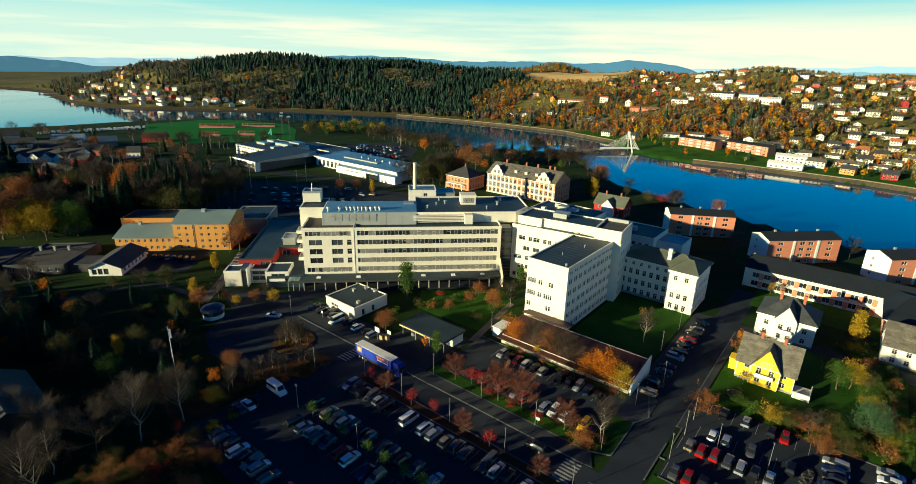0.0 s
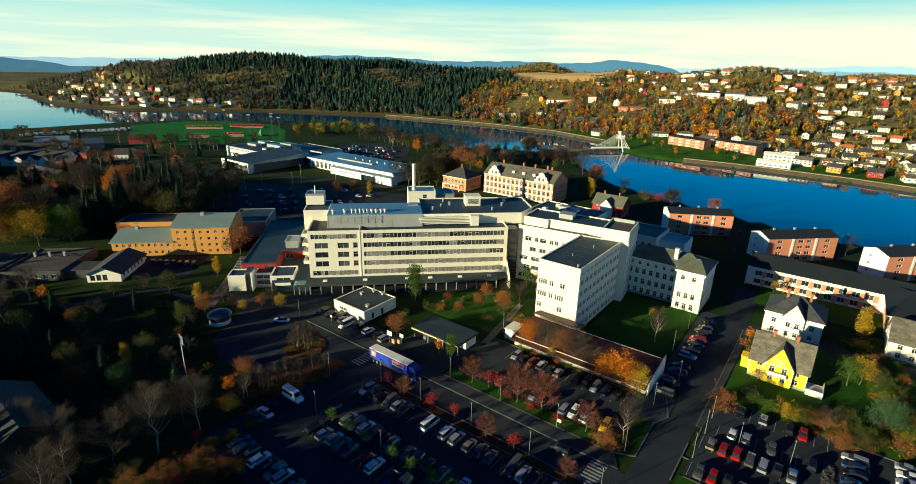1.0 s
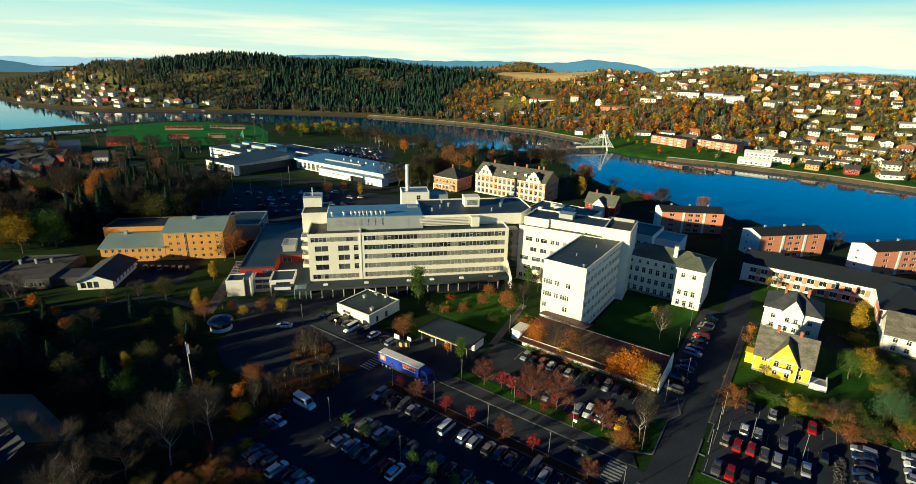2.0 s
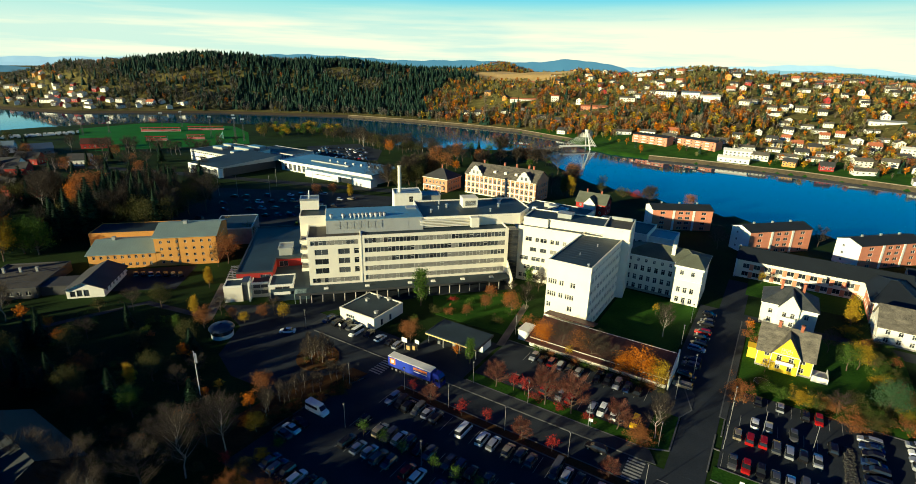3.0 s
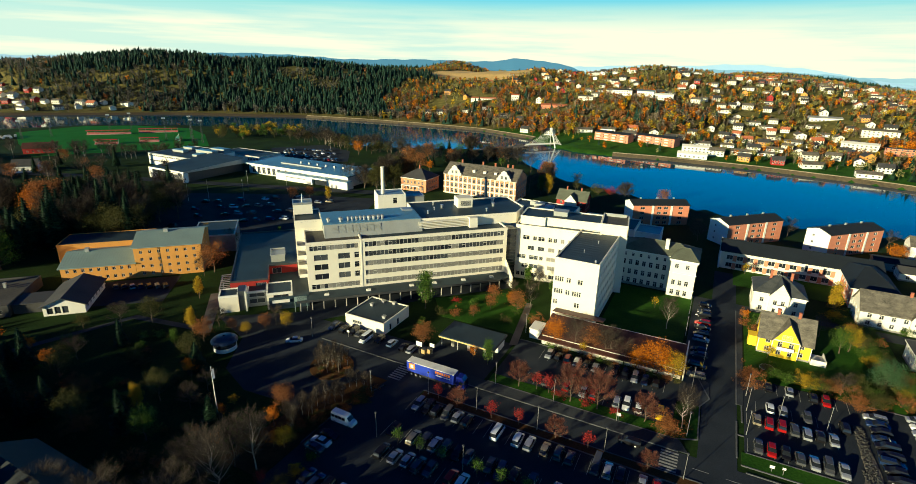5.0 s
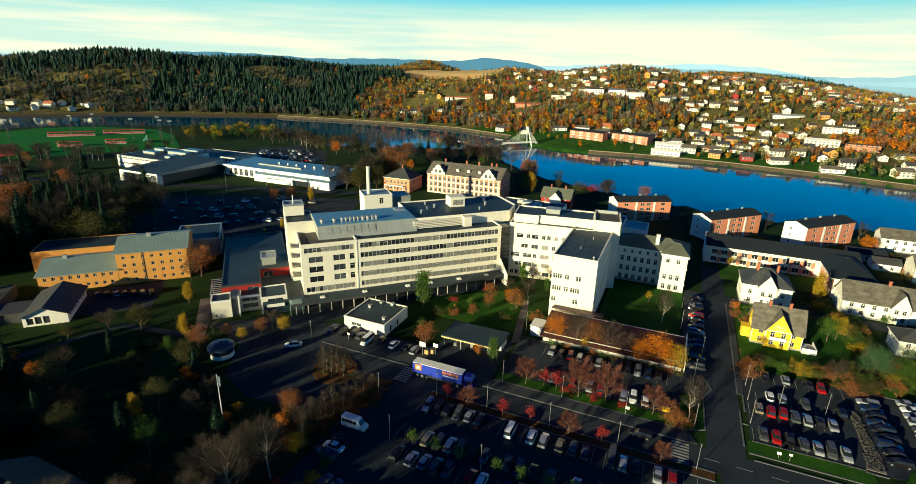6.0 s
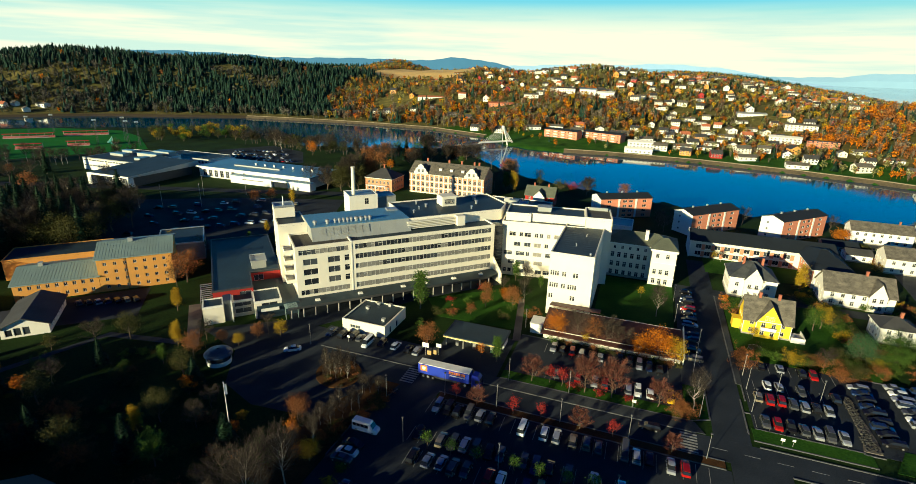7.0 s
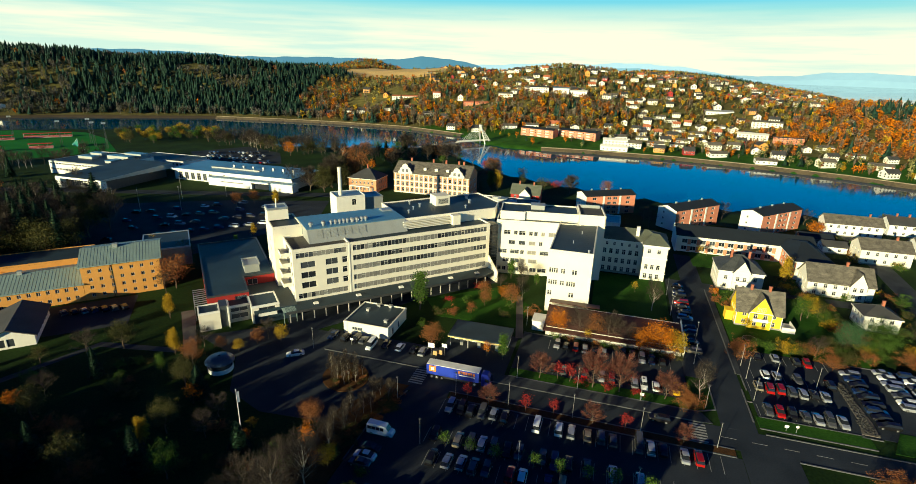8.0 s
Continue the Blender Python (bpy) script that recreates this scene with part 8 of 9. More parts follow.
# houses of the western town
for x_, y_, w_, d_, a_, wm_, rm_, lab_ in ((-232, 350, 50, 12, -33, M_RED_BOARD, M_ROOF_DARK, "long red and white barn-like house with dark roof"), (-278, 398, 46, 14, 0, M_WHITE, M_ROOF_DARK, "row of white gabled houses under dark roofs"), (-236, 392, 12, 9, 0, M_RED_BOARD, M_ROOF_DARK, "red timber house with dark roof"), (-330, 450, 30, 12, 20, M_WHITE, M_ROOF_DARK, "long dark-roofed house"), (-290, 440, 26, 12, 10, M_STONE, M_ROOF_DARK, "grey house with dark roof"), (-250, 430, 16, 11, -10, M_RED_BOARD, M_ROOF_DARK, "red house with dark roof"), (-300, 478, 24, 12, 14, M_WHITE, M_ROOF_BLUE, "white house with bluish roof"), (-212, 420, 14, 10, 5, M_WHITE, M_ROOF_DARK, "small white house with dark roof"), (-262, 470, 18, 10, 30, M_STONE, M_ROOF_BLUE, "grey hall with bluish roof"), (-236, 500, 20, 10, 8, M_RED_BOARD, M_ROOF_RED, "red shed with rusty roof"), (-360, 500, 22, 11, 25, M_WHITE, M_ROOF_DARK, "white house by the shore")):
    ob_ = thing("timber_house", pose(x_, y_, 0, 0, 0, a_), lab_ + " in the town", "house")
    n_ = max(2, int(w_ / 3.5))
    ring(ob_, rect(0, 0, w_, d_), 0, 4.4, wm_, {0: evenly(w_, n_, 1.1, (1.0,), 1.5, "cross"), 1: evenly(d_, 3, 1.1, (1.0,), 1.5, "cross")})
    gable_roof(ob_, 0, w_, 0, d_, 4.4, d_ * .36, rm_, wm_, .5)
    if w_ > 42:
        for j_ in range(5):
            front_gable(ob_, 3 + j_ * w_ / 5.4, 9 + j_ * w_ / 5.4, -.8, 4.4, 2.8, d_ / 2, wm_, rm_)
            part("bay", Geo().box(3 + j_ * w_ / 5.4, -.8, 0, 9 + j_ * w_ / 5.4, -.02, 4.4), wm_, ob_)


# ---- the footbridge ----
def bridge():
    a, b = Vector((205.9, 501.7, 0)), Vector((230, 503, 0))
    ob = thing("footbridge", pose(228, 502, WATER_Z, 0, 0, 4), "white cable-stayed footbridge with an A-shaped pylon", "bridge")
    part("deck", Geo().box(-30, -1.6, 3.2, 10, 1.6, 3.7), M_CONCRETE, ob)
    for s in (-1, 1):
        part("railing", Geo().box(-30, s * 1.5 - .05, 3.7, 10, s * 1.5 + .05, 4.7), M_WHITE, ob)
        part("pylon_leg", Geo().tube((2.5, s * 5, -1), (-1.2, s * .8, 19.5), .75, .55, 8), M_WHITE, ob)
        for k in range(7):
            part("cable", Geo().tube((-1.0, s * .8, 19 - k * .8), (-28 + k * 3.4, s * 1.5, 3.7), .09, .09, 4), M_WHITE, ob)
        for k in range(2):
            part("back_stay", Geo().tube((-1.0, s * .8, 19 - k), (11 - k * 2, s * 3, 2), .3, .3, 5), M_WHITE, ob)
    part("pylon_head", Geo().box(-2.0, -1.5, 18.4, 0, 1.5, 20.4), M_WHITE, ob)
    part("pier", Geo().box(-31, -2, -3, -28, 2, 3.2), M_CONCRETE, ob)


bridge()


def causeway():
    rng = random.Random(2)
    g = Geo().prism([(126, 472), (198, 497), (199, 505), (124, 482)], -10, -4.2)
    tagged(new("causeway", g.mesh("causeway", M_GRAVEL)), "stone causeway with a gravel path to the footbridge", "causeway", kind="structure")
    s = Geo()
    for k in range(900):
        t, side = rng.random(), rng.choice((-1, 1))
        x, y = 126 + 72 * t, 476.5 + 24.5 * t
        o = side * rng.uniform(3.4, 7.5)
        r, z = rng.uniform(.5, 1.2), -4.3 - (abs(o) - 3.4) * .8
        p = Vector((x - o * .32, y + o * .95, z))
        pts = [p + Vector((rng.uniform(-1, 1), rng.uniform(-1, 1), rng.uniform(-.7, .7))).normalized() * r * rng.uniform(.7, 1) for _ in range(6)]
        for tri in ((0, 1, 2), (0, 2, 3), (0, 3, 4), (0, 4, 1), (5, 2, 1), (5, 3, 2), (5, 4, 3), (5, 1, 4)):
            s.face([tuple(pts[i]) for i in tri])
    tagged(new("causeway_rocks", s.mesh("causeway_rocks", M_ROCK)), "grey rocks along the causeway's edges", "rocks", kind="stuff")


causeway()


def shore_wall():
    """The stone revetment of the far bank, with the path on top."""
    pts = [(520, 60), (426, 191), (415, 233), (388, 290), (350, 350), (294, 413), (262, 440)]
    pts2 = [(234, 560), (200, 645), (135, 715), (78, 765), (-10, 830)]
    for line in (pts, pts2):
        ways = []
        for a, b in zip(line[:-1], line[1:]):
            d = (Vector(b) - Vector(a)).normalized()
            n = Vector((d.y, -d.x))
            ways.append(n if n.dot(Vector((1, 0.5))) > 0 else -n)
        rows = []
        for k, p in enumerate(line):
            n = (ways[max(0, k - 1)] + ways[min(k, len(ways) - 1)]).normalized()
            rows.append([Vector(p) + n * o for o in (-1.5, 0.3, 4.0, 4.4, 6.4, 7.4)])
        heights = (-9.0, -7.0, -4.1, -3.8, -3.76, -5.0)
        for name, i0, i1, mat, label in (("shore_wall", 0, 2, M_SHORE, "brown stone revetment sloping into the river"), ("shore_path", 2, 5, M_PATH, "pale gravel path along the far bank")):
            g = Geo()
            for r0, r1 in zip(rows[:-1], rows[1:]):
                for i in range(i0, i1):
                    g.face([(*r0[i], heights[i]), (*r1[i], heights[i]), (*r1[i + 1], heights[i + 1]), (*r0[i + 1], heights[i + 1])])
            for r0 in (rows[0], rows[-1]):
                g.face([(*r0[i], heights[i]) for i in range(i0, i1 + 1)] + [(*r0[i1], -10.0), (*r0[i0], -10.0)])
            tagged(new(name, g.mesh(name, mat)), label, "path" if i0 else "wall", kind="structure")


shore_wall()


def crane():
    ob = thing("tower_crane", pose(336, 857, land1(336, 857), 0, 0, 20), "orange tower crane on the far hill", "crane")
    orange = paint("crane_paint", (.6, .24, .03), .1)
    part("tower", Geo().box(-.7, -.7, 0, .7, .7, 22), orange, ob)
    part("jib", Geo().box(-8, -.4, 21, 20, .4, 22), orange, ob)
    part("cabin", Geo().box(-1, -1.8, 19, 1, -.7, 21), M_WHITE, ob)
    part("counterweight", Geo().box(-8, -.8, 19, -6, .8, 21), M_CONCRETE, ob)


crane()


# ---- the far bank: houses ----
far_rng = random.Random(31)
FAR = {}
HOUSE_SPOTS = []


def far_house(kind, x, y, turn, size=1.0, group="houses on the far bank"):
    wm, rm, w, d, eave, rise, lab = {
        "white": (M_WHITE_BOARD, M_ROOF_DARK, 11, 8.5, 4.6, 2.8, "white timber house with a dark gabled roof"),
        "white_red": (M_WHITE_BOARD, M_TILE_ORANGE, 11, 8, 4.6, 2.8, "white timber house with an orange tile roof"),
        "red": (M_RED_BOARD, M_ROOF_DARK, 10, 8, 4.4, 2.8, "red timber house with a dark roof"),
        "yellow": (M_ORANGE, M_ROOF_DARK, 11, 8.5, 4.8, 2.8, "ochre timber house with a dark roof"),
        "cream": (M_CREAM, M_SLATE, 13, 9, 4.8, 2.4, "cream house with a grey roof"),
        "low": (M_WHITE, M_SLATE, 17, 9, 3.2, 1.9, "long low white house with a grey roof")}[kind]
    z = land1(x, y)
    m = Matrix.Translation((x, y, z)) @ Matrix.Rotation(radians(turn), 4, "Z") @ Matrix.Diagonal((size, size, size, 1))
    HOUSE_SPOTS.append((x, y))
    if kind in FAR:
        return copy_thing(FAR[kind], m)
    g = Geo().box(-w / 2, -d / 2, -2.5, w / 2, d / 2, eave)
    for x in (-w / 2, w / 2 - .2):
        g.prism([(x, -d / 2), (x + .2, -d / 2), (x + .2, 0), (x, 0)], eave, [eave + .01, eave + .01, eave + rise, eave + rise])
        g.prism([(x, 0), (x + .2, 0), (x + .2, d / 2), (x, d / 2)], eave, [eave + rise, eave + rise, eave + .01, eave + .01])
    for zz in ((1.0, 3.0) if eave > 4 else (1.0,)):
        for k in range(4):
            x = -w / 2 + w * (k + .5) / 4
            g.box(x - .75, -d / 2 - .05, zz, x + .75, -d / 2 + .02, zz + 1.25, 1)
            g.box(x - .65, -d / 2 - .08, zz + .1, x + .65, -d / 2 - .04, zz + 1.15, 2)
        for k in range(2):
            yy = -d / 4 + k * d / 2
            g.box(-w / 2 - .05, yy - .6, zz, -w / 2 + .02, yy + .6, zz + 1.2, 2)
    g.box(w * .15 - .35, .05, eave + rise * .5, w * .15 + .35, .75, eave + rise + 1.1, 3)
    ob = tagged(new({"low": "bungalow", "cream": "villa"}.get(kind, "house"), g.mesh("house", [wm, M_FRAME, M_GLASS, M_BRICK])), lab, {"low": "bungalow", "cream": "villa"}.get(kind, "house"), group)
    ob.matrix_basis = m
    gable_roof(ob, -w / 2, w / 2, -d / 2, d / 2, eave, rise, rm, wm, .5, gables=(False, False))
    FAR[kind] = ob
    return ob


def far_block(x, y, turn, w, d, h, wm, rm, label, n, rows, zoff=0.0):
    HOUSE_SPOTS.extend([(x + math.cos(radians(turn)) * t, y + math.sin(radians(turn)) * t) for t in (w * .15, w * .5, w * .85)])
    z = min(land1(x, y), land1(x + math.cos(radians(turn)) * w, y + math.sin(radians(turn)) * w)) + zoff
    ob = thing("far_bank_building", pose(x, y, z, 0, 0, turn), label, "building")
    ring(ob, rect(0, 0, w, d), -4, h, wm, {0: evenly(w, n, 1.5, rows, 1.4, "two", 1.0), 3: evenly(d, 3, 1.4, rows, 1.4, "two", 1.0)})
    gable_roof(ob, 0, w, 0, d, h, 1.6, rm, wm, .4)
    return ob


apt_a = far_block(284, 508, -64, 40, 12, 8.6, M_BRICK_PALE, M_ROOF_BLACK, "salmon brick apartment block on the far bank", 10, (1, 3.8, 6.4))
apt_b = far_block(318, 482, -68, 44, 12, 8.6, M_BRICK_PALE, M_ROOF_BLACK, "salmon brick apartment block beside the river park", 11, (1, 3.8, 6.4))
for o_, w_ in ((apt_a, 40), (apt_b, 44)):
    for j_ in range(4):
        for z_ in (.9, 3.7, 6.3):
            part("balcony", Geo().box(3 + j_ * w_ / 4.3, -1.3, z_, 7 + j_ * w_ / 4.3, -.02, z_ + 1.1), M_CREAM, o_)
far_block(330, 424, -40, 26, 11, 6, M_WHITE, M_WHITE, "white flat apartment house above the shore", 7, (1, 3.6))
far_block(313, 410, -48, 26, 9, 4, M_WHITE, M_WHITE, "white terraced house by the shore path", 6, (1,))
far_block(400, 655, -40, 26, 14, 9, M_WHITE, M_ROOF_DARK, "white institution building on the hill", 7, (1, 3.8, 6.6))
far_block(422, 630, -40, 22, 14, 8, M_WHITE, M_ROOF_BLUE, "white school building on the hill", 6, (1, 4))
far_block(437, 612, -42, 24, 14, 9, M_WHITE, M_WHITE, "white angular building on the hill", 6, (1, 4))
far_block(303, 680, -30, 40, 13, 6, M_BRICK_PALE, M_TILE_ORANGE, "long reddish building with tile roof", 9, (1, 3.5))
far_block(231, 770, -25, 38, 13, 6, M_WHITE, M_TILE_ORANGE, "white farmhouse with a long orange roof", 9, (1, 3.5))
far_block(352, 664, -30, 20, 12, 7, M_CREAM, M_SLATE, "cream house on the terrace", 5, (1, 3.8))
far_block(281, 733, -30, 11, 10, 8, M_CREAM, M_TILE_ORANGE, "tall cream villa with orange roof", 3, (1, 4))
far_block(480, 378, -58, 30, 13, 8, M_CREAM, M_WHITE, "cream apartment building among gardens", 8, (1, 3.6, 6.0))
far_block(536, 400, -58, 32, 13, 8, M_CREAM, M_SLATE, "long cream apartment building", 8, (1, 3.6, 6.0))
far_block(484, 338, -50, 26, 13, 6, M_BRICK_PALE, M_ROOF_DARK, "brick and cream shop building", 6, (1, 3.6, 6.0))
far_block(500, 1068, -20, 50, 16, 9, M_WHITE, M_WHITE, "white hall on the hilltop", 8, (1, 4))
far_block(560, 480, -40, 34, 16, 4.5, M_WHITE, M_CLAD, "white low hall on the slope", 8, (1,))


def free(x, y, r):
    return all((x - a) ** 2 + (y - b) ** 2 > r * r for a, b in HOUSE_SPOTS)


KINDS = ["white"] * 6 + ["cream"] * 6 + ["low"] * 5 + ["white_red"] * 4 + ["red"] * 3 + ["yellow"] * 3
TURNS = (-45, -40, -50, -35, 45, 50, -60)


def town(count, x0, x1, y0, y1, apart, fits):
    """Houses strewn over a stretch of the far bank, none nearer to another than apart."""
    made = 0
    for _ in range(count * 40):
        if made == count:
            break
        x, y = far_rng.uniform(x0, x1), far_rng.uniform(y0, y1)
        gap = float(shore_gap(np.array([x]), np.array([y]))[0])
        if gap > 24 and fits(x, y, x * .86 + y * .5, gap) and free(x, y, apart):
            far_house(far_rng.choice(KINDS), x, y, far_rng.choice(TURNS) + far_rng.uniform(-8, 8), far_rng.uniform(.72, 1.02))
            made += 1


for x_, y_, k_ in ((-239, 1140, "red"), (-226, 1146, "white"), (-28, 1103, "white"), (-8, 1098, "red"), (9, 1108, "white"), (27, 1104, "white"), (46, 1108, "low"), (64, 1112, "white"), (316, 1262, "red"), (294, 1266, "low"), (335, 1262, "white"), (200, 1180, "white"), (166, 766, "white"), (180, 758, "white"), (138, 772, "red"), (112, 800, "red"), (244, 600, "white"), (262, 570, "white"), (300, 555, "low"), (322, 540, "low"), (341, 520, "white_red"), (352, 470, "white"), (368, 478, "low"), (366, 440, "low"), (352, 402, "cream"), (376, 396, "low"), (398, 404, "white"), (376, 356, "red"), (392, 336, "low"), (412, 356, "cream"), (404, 296, "low"), (428, 300, "white"), (436, 262, "cream"), (440, 216, "white"), (462, 232, "low")):
    far_house(k_, x_, y_, far_rng.uniform(-55, -25))
wood_ = lambda x, y: 500 < x < 800 and 190 < y < 372
bluff_ = lambda x, y, s: (330 < x < 480 and 500 < y < 655 and s < 680) or (y > 560 and s < 640)
town(52, 300, 640, 180, 560, 20, lambda x, y, s, gap: s > 470 and s < 700 and not wood_(x, y) and not bluff_(x, y, s))
town(165, 360, 860, 380, 1000, 16, lambda x, y, s, gap: 640 < s < 1010 and not bluff_(x, y, s) and field_at(x, y) > 1.35 and not wood_(x, y))
town(95, 640, 1080, 330, 760, 15, lambda x, y, s, gap: s > 800 and not wood_(x, y) and x * .97 - y * .25 < 900)
town(26, 380, 700, 900, 1120, 20, lambda x, y, s, gap: field_at(x, y) > 1.35)
town(10, 180, 330, 640, 900, 24, lambda x, y, s, gap: gap > 60)
for x_, y_ in ((-605, 1055), (-592, 1062), (-562, 1041), (-527, 1006), (-538, 1036), (-501, 1001), (-481, 989), (-466, 980), (-450, 977), (-433, 974), (-417, 970), (-395, 970), (-380, 961), (-364, 959), (-331, 950), (-315, 944), (-269, 946), (-636, 1148), (-608, 1108), (-628, 1182), (-606, 1153), (-556, 1095), (-560, 1130), (-596, 1177), (-562, 1165), (-592, 1208), (-454, 1013), (-473, 1011), (-490, 1034), (-434, 1002), (-419, 1017), (-403, 1010), (-538, 1105), (-590, 1132)):
    far_house(far_rng.choice(("white", "white", "cream", "low", "white_red", "yellow", "red")), x_, y_, far_rng.uniform(-50, -15), far_rng.uniform(.85, 1.15))
town(16, -680, -235, 900, 1150, 14, lambda x, y, s, gap: gap < (60 if x > -420 else 130))
town(10, -700, -560, 1150, 1420, 16, lambda x, y, s, gap: gap < 220)


# ---- the far woods ----
def tri_template(g):
    v, tris = np.array(g.v, float), []
    for q in g.f:
        tris += [(q[0], q[k], q[k + 1]) for k in range(1, len(q) - 1)]
    return v, np.array(tris)


def scatter(name, label, category, templates, spots, material, rng, sizes, squash=(0.85, 1.15)):
    """Many far trees joined into one mesh."""
    if not len(spots):
        return
    vs, fs, base = [], [], 0
    z = land(spots[:, 0], spots[:, 1])
    for k, (x, y) in enumerate(spots):
        v, f = templates[rng.integers(len(templates))]
        a, s = rng.uniform(0, 6.28), rng.uniform(*sizes)
        w = s * rng.uniform(*squash)
        c, n = math.cos(a) * w, math.sin(a) * w
        vs.append(np.stack([v[:, 0] * c - v[:, 1] * n + x, v[:, 0] * n + v[:, 1] * c + y, v[:, 2] * s + z[k] - .2], 1))
        fs.append(f + base)
        base += len(v)
    me = numpy_mesh(name, np.concatenate(vs), np.concatenate(fs), material)
    tagged(new(name, me), label, category, kind="stuff")


def far_conifer(rng):
    g, h = Geo(), 1.0
    for k in range(6):
        t = k / 6
        z0, z1, r = .08 + .8 * t, .08 + .8 * t + .3, .25 * (1 - t) + .03
        pts = [(r * rng.uniform(.65, 1.2) * math.cos(6.283 * j / 8 + k), r * rng.uniform(.65, 1.2) * math.sin(6.283 * j / 8 + k), z0 + rng.uniform(-.05, .02)) for j in range(8)]
        for j in range(8):
            g.face([pts[j], pts[(j + 1) % 8], (rng.uniform(-.01, .01), 0, min(1.0, z1))])
    g.tube((0, 0, 0), (0, 0, .3), .02, .015, 3)
    return tri_template(g)


def far_broad(rng, n, size, twiggy=False):
    g = Geo().tube((0, 0, 0), (0, 0, .6), .025, .01, 3)
    for k in range(n):
        d = Vector((rng.gauss(0, 1), rng.gauss(0, 1), rng.gauss(0, 1))).normalized() * rng.uniform(.45, 1.0)
        p = Vector((d.x * .3, d.y * .3, .6 + d.z * .36))
        if twiggy:
            e = p + Vector((p.x * .5, p.y * .5, .16)) * rng.uniform(.7, 1.3)
            w = Vector((-p.y, p.x, 0)).normalized() * .014
            q = Vector((p.x * .25, p.y * .25, p.z - .16))
            g.face([tuple(q - w), tuple(q + w), tuple(e)])
            g.face([tuple(p - w), tuple(p + Vector((0, 0, .03))), tuple(p + w * 6 + Vector((0, 0, .12)))])
        else:
            u = Vector((rng.gauss(0, 1), rng.gauss(0, 1), rng.gauss(0, .7))).normalized()
            v = u.orthogonal().normalized()
            g.face([tuple(p - u * size), tuple(p - v * size * .7), tuple(p + u * size), tuple(p + v * size * .8)])
    return tri_template(g)


def far_woods():
    rng = np.random.default_rng(5)
    pr = random.Random(6)
    con = [far_conifer(pr) for _ in range(4)]
    bro = [far_broad(pr, 46, .085) for _ in range(4)]
    twi = [far_broad(pr, 60, .05, True) for _ in range(4)]
    n = 84000
    x, y = rng.uniform(-860, 1400, n), rng.uniform(150, 1500, n)
    gap = shore_gap(x, y)
    s = x * .86 + y * .5
    far = ((s > 440) | (y > 830)) & (gap > 15) & (x * .97 - y * .25 < 1010)
    field = field_at(x, y) < 1.08
    meadow = (((x - 60) / 120) ** 2 + ((y - 1040) / 30) ** 2 < 1) | (((x - 200) / 90) ** 2 + ((y - 1150) / 40) ** 2 < 1) | (((x - 215) / 45) ** 2 + ((y - 800) / 40) ** 2 < 1) | ((s < 535) & (y > 400) & (y < 545) & (x < 380))
    patch = np.sin(x * .018 + 1) * np.sin(y * .023 + .5) + .6 * np.sin(x * .041) * np.cos(y * .037)
    west = (x < 170 - (1000 - y) * .25 + 70 * patch + rng.normal(0, 14, n)) & (y > 780)
    wood = (x > 500) & (x < 800) & (y > 180) & (y < 372)
    bluff = ((x > 330) & (x < 480) & (y > 500) & (y < 655) & (s < 680)) | ((y > 560) & (s < 640) & (gap < 150) & ~west)
    spit = (x > 1020) & (y > 780)
    dens = np.where(west, 1.4, np.where(bluff | wood, 1.3, np.where(spit, 1.2, .95)))
    dens = np.where((y > 1260) & ~(((x - 395) / 90) ** 2 + ((y - 1370) / 70) ** 2 < 1), dens * .45, dens)
    dens = np.where((x < -440), dens * .6, dens)
    keep = far & ~field & (rng.random(n) < dens * .66) & ~(meadow & (rng.random(n) < .9))
    x, y, gap, west, patch, s, wood, bluff, spit = (q[keep] for q in (x, y, gap, west, patch, s, wood, bluff, spit))
    clear = np.ones(len(x), bool)
    for a, b in HOUSE_SPOTS:  # gardens stay open, widest before the sunny side
        clear &= ((x - a) ** 2 + (y - b) ** 2 > 72) & ((x - a + 6) ** 2 + (y - b + 8) ** 2 > 50)
        if a < -230:
            clear &= ((x - a - 6) / 9) ** 2 + ((y - b + 16) / 20) ** 2 > 1
    x, y, gap, west, patch, s, wood, bluff, spit = (q[clear] for q in (x, y, gap, west, patch, s, wood, bluff, spit))
    u = rng.random(len(x))
    low_brown = west & (((x < -190) & (gap < 150)) | ((x < -400) & (gap < 320)))
    shore_wood = west & (gap < 26)
    spruce = np.where(west & ~low_brown & ~shore_wood, (patch > -.75) & (u < .9), u < np.where(low_brown, .16, np.where(west, .08, .06 + .16 * (patch > .8))))
    spruce |= wood & (u < .7) & (x > 610) & (y < 330) & (x + y > 900)
    spruce |= spit & (u < .9)
    rest = ~spruce
    v = rng.random(len(x))
    orange = rest & (v < np.where(wood, .32, np.where(bluff, .16, np.where(west, .008, .13))))
    yellow = rest & ~orange & (v < np.where(wood, .42, np.where(bluff, .28, np.where(west, .02, .24))))
    rust = rest & ~orange & ~yellow & (v < np.where(wood, .72, np.where(bluff, .56, np.where(west, .03, .4))))
    olive = rest & ~orange & ~yellow & ~rust & (v < np.where(west, .45, np.where(bluff, .64, .74)))
    bare = rest & ~orange & ~yellow & ~rust & ~olive
    tall = west | wood | bluff | spit
    p = np.stack([x, y], 1)
    scatter("spruce_wood", "dark green spruce wood covering the hills", "forest", con, p[spruce & tall], M_HAZY_NEEDLE, rng, (9, 17))
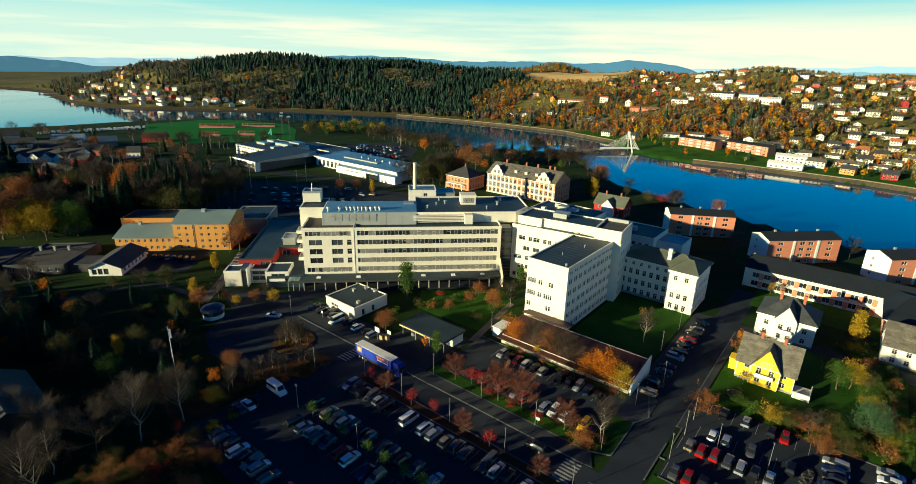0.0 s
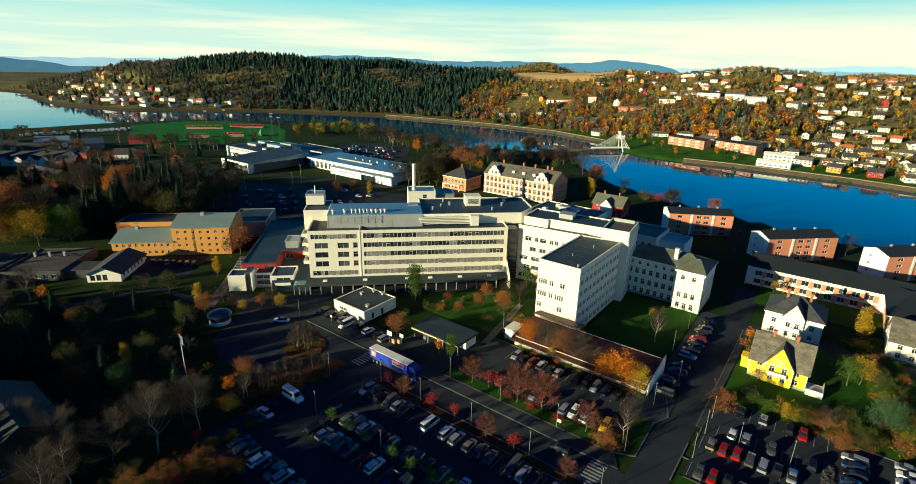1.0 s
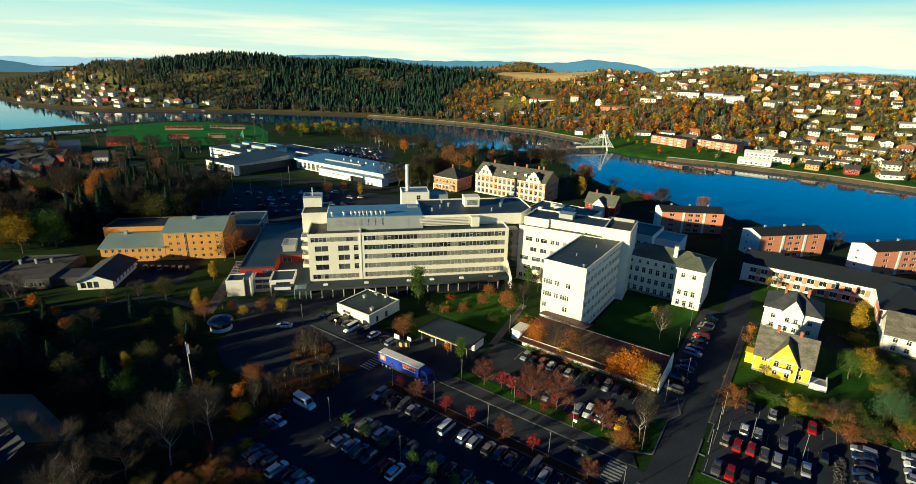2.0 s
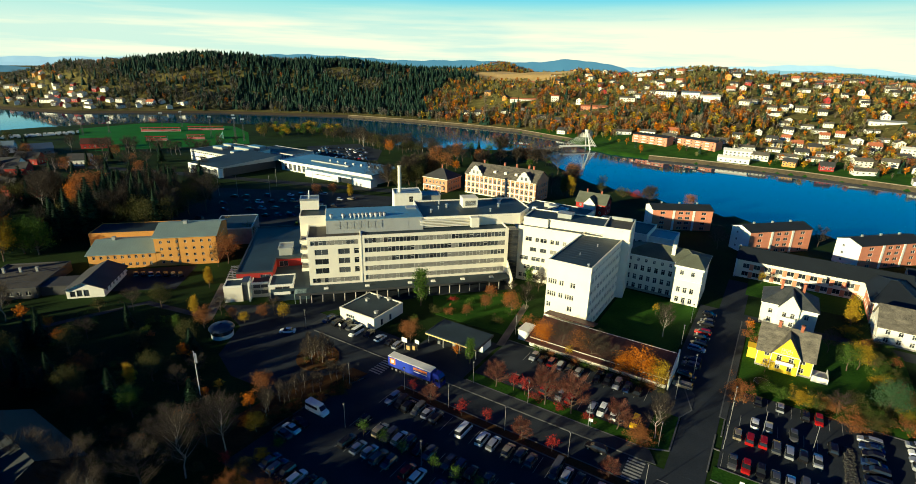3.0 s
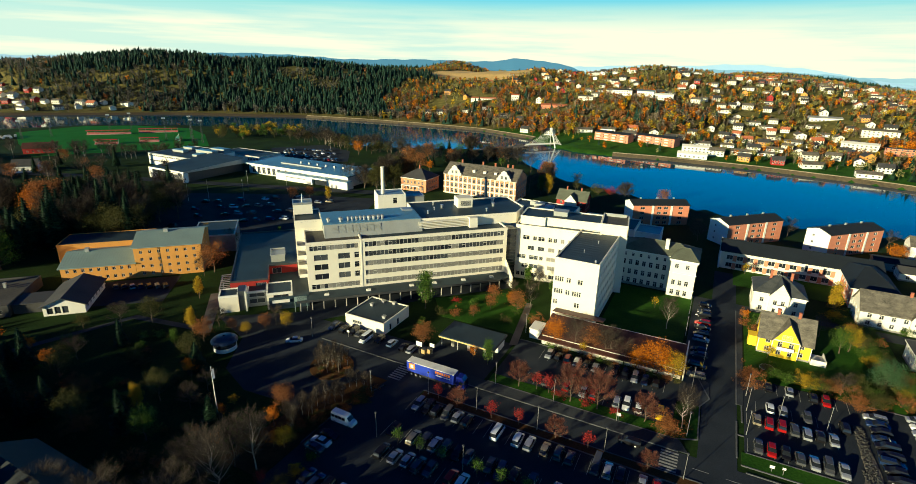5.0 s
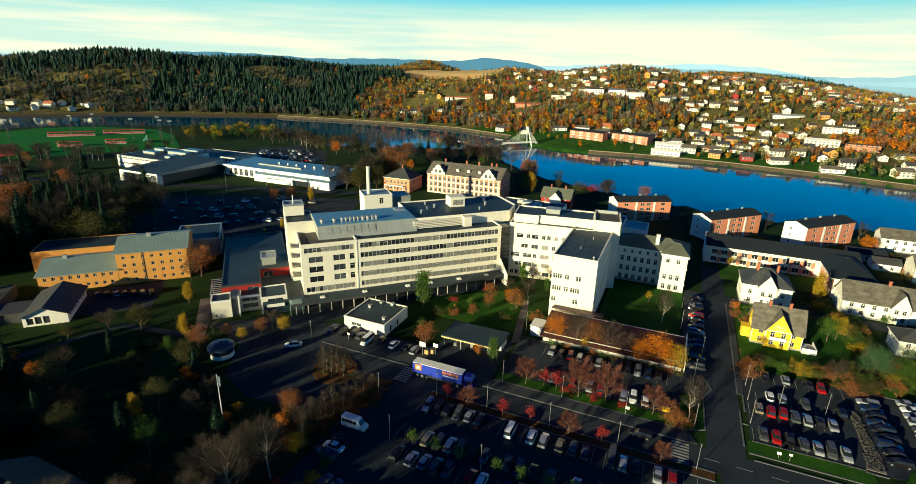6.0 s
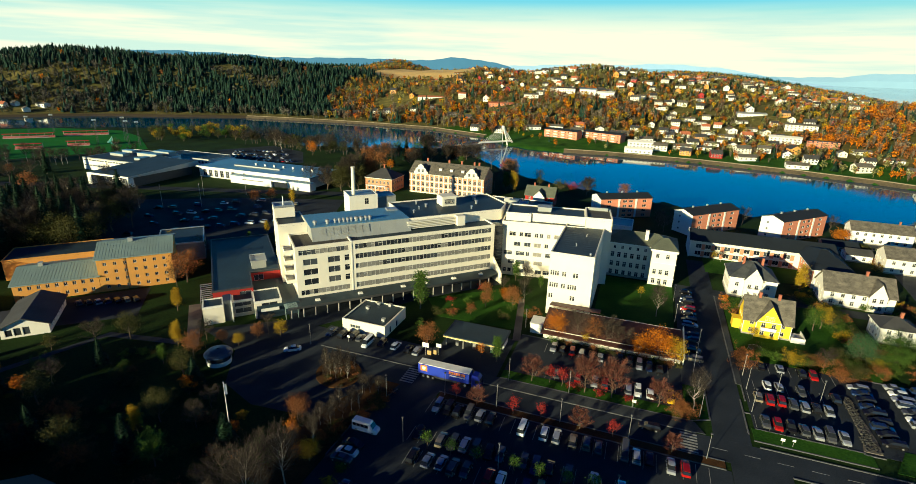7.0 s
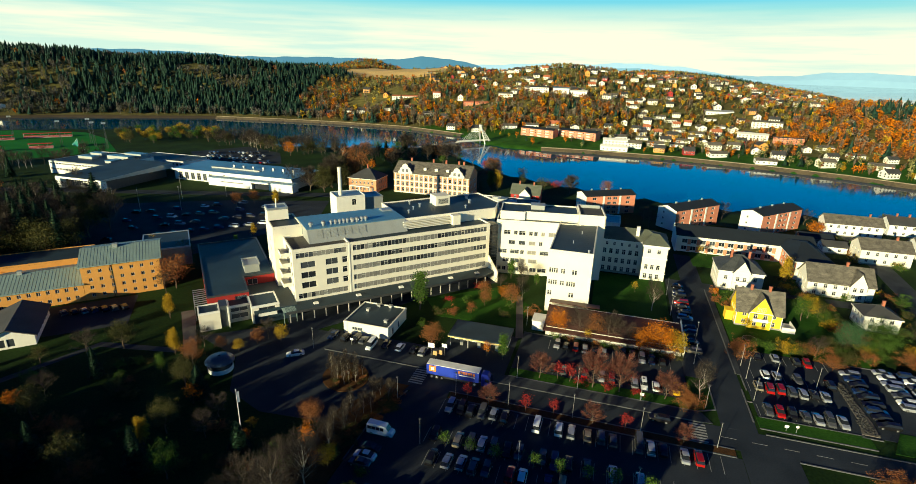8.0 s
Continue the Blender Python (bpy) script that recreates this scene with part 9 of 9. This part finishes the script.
    scatter("garden_spruces", "dark spruces among the houses of the far bank", "trees", con, p[spruce & ~tall], M_NEEDLE, rng, (6, 11))
    for name, word, sel, mat in (("orange_trees", "orange autumn trees on the far bank", orange, M_LEAF_ORANGE), ("yellow_trees", "yellow autumn trees on the far bank", yellow, M_LEAF_YELLOW), ("rust_trees", "rust-brown autumn trees on the far slopes", rust, M_LEAF_RUST), ("olive_trees", "olive-brown broadleaf trees on the slopes", olive, M_FAR_OLIVE)):
        if mat == M_FAR_OLIVE:
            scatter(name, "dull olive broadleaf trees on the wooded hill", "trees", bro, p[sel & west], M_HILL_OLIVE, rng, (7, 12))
            sel = sel & ~west
        scatter(name, word, "trees", bro, p[sel & tall], mat, rng, (7.5, 13))
        scatter(name, word + " between the houses", "trees", bro, p[sel & ~tall], mat, rng, (5, 10))
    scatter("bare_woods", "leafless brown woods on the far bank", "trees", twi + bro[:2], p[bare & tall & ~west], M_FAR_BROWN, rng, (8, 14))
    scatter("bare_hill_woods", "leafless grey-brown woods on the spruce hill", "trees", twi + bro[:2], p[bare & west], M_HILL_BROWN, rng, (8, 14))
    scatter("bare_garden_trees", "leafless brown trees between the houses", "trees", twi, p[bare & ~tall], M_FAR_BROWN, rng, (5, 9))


far_woods()


def shade_wood():
    """Tall trees added out of view to the west, to shade the car parks, park and town."""
    rng = np.random.default_rng(15)
    pr = random.Random(16)
    con = [far_conifer(pr) for _ in range(3)]
    bro = [far_broad(pr, 90, .09) for _ in range(3)]
    for n, x0, x1, y0, y1, tall, label in ((280, -190, -106, 56, 104, 18, "edge"), (330, -270, -60, 104, 150, 16.5, "park"), (240, -290, -212, 125, 196, 24, "north"), (360, -400, -200, 252, 430, 23, "town"), (420, -125, -84, 36, 74, 21, "gate"), (950, -240, -84, -40, 36, 15.5, "south"), (260, -92, -40, 38, 72, 20, "verge")):
        x, y = rng.uniform(x0, x1, n), rng.uniform(y0, y1, n)
        ok = (x < -.68 * y - 34) & (x > -.68 * y - 110) if label == "town" else x < -.74 * y - (26 if label == "gate" else 16)
        p, q = .934 * x + .358 * y, .934 * y - .358 * x  # along the sunbeams and across
        if label == "verge":
            ok = (p < -18 - 1.3 * (q - 60)) & (q > 62)
        if label == "north":
            ok &= q < 246
        ok &= (q < 91) | (q > 104) | (p < -100)  # a gap left in the shade trees so sun reaches the undergrowth
        x, y = x[ok], y[ok]
        half = rng.random(len(x)) < .6
        p = np.stack([x, y], 1)
        scatter("western_spruces", "tall dark spruces added out of view in the west to cast shade", "forest", con, p[half], M_NEEDLE, rng, (tall * .75, tall * 1.05))
        scatter("western_broadleaves", "tall brown broadleaf trees added out of view in the west to cast shade", "forest", bro, p[~half], M_LEAF_OLIVE, rng, (tall * .6, tall * .85))


shade_wood()


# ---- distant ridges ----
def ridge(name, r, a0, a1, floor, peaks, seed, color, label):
    """A hill range on the horizon, distance haze put into its blue colour and glow. floor and peaks (heading, width,
    rise) in degrees.
    """
    mat = paint(name + "_hazy_slopes", [c * .35 for c in color], .15, .002, .02, .95, 0.0, world_space=True)
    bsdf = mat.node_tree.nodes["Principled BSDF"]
    # emission stands in for haze lit in front of the hills
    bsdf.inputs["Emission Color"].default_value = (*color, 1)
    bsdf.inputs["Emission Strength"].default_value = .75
    rng = random.Random(seed)
    ph = [rng.uniform(0, 6.28) for _ in range(4)]
    g, n, prev = Geo(), int((a1 - a0) * 4), None
    for k in range(n + 1):
        deg = a0 + (a1 - a0) * k / n
        a, t = radians(deg), k / n
        up = floor + sum(h * math.exp(-((deg - c) / w) ** 2) for c, w, h in peaks)
        up += .035 * math.sin(deg * 1.9 + ph[0]) + .018 * math.sin(deg * 4.1 + ph[1])
        h = EYE + r * math.tan(radians(up))
        h = -12 + (max(h, -8) + 12) * ease(min(1, t * 9, (1 - t) * 9))
        col = [(math.sin(a) * q, math.cos(a) * q, z) for q, z in ((r - 90, -12), (r - 60, -12 + (h + 12) * .5), (r, h), (r + 80, -12))]
        if prev:
            for j in range(3):
                g.face([prev[j], col[j], col[j + 1], prev[j + 1]])
        prev = col
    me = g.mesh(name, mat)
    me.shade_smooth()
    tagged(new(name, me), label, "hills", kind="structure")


ridge("backdrop_west", 3000, -60, -22, -1.3, [(-40, 9, 1.35), (-31, 4, .35)], 4, (.06, .15, .2), "dark haze-blue wooded hill across the western water")
ridge("backdrop_near", 3500, -14, 33, .0, [(-4, 6, .5), (2, 3, .15), (14, 8, .3), (23.8, 2.6, .42), (27, 5, .2)], 4, (.055, .17, .25), "haze-tinted blue-green wooded ridge on the horizon")
ridge("backdrop_mid", 4000, 34, 57, -.5, [(44, 6, .5), (51, 4, .2)], 9, (.17, .33, .4), "haze-blue hills on the horizon")
ridge("backdrop_coast", 4780, 50, 80, -.45, [(57, 3, .1), (63, 3, .55), (67, 2.5, .4), (75, 6, .3)], 5, (.24, .4, .46), "haze-blue coast across the fjord")
ridge("backdrop_far", 4600, -75, 62, -.1, [(-30, 9, -.15), (37, 5, .35), (45, 4, .55), (51.5, 3.5, .5), (57, 3, .2)], 14, (.3, .47, .54), "pale haze-blue hills at the edge of sight")
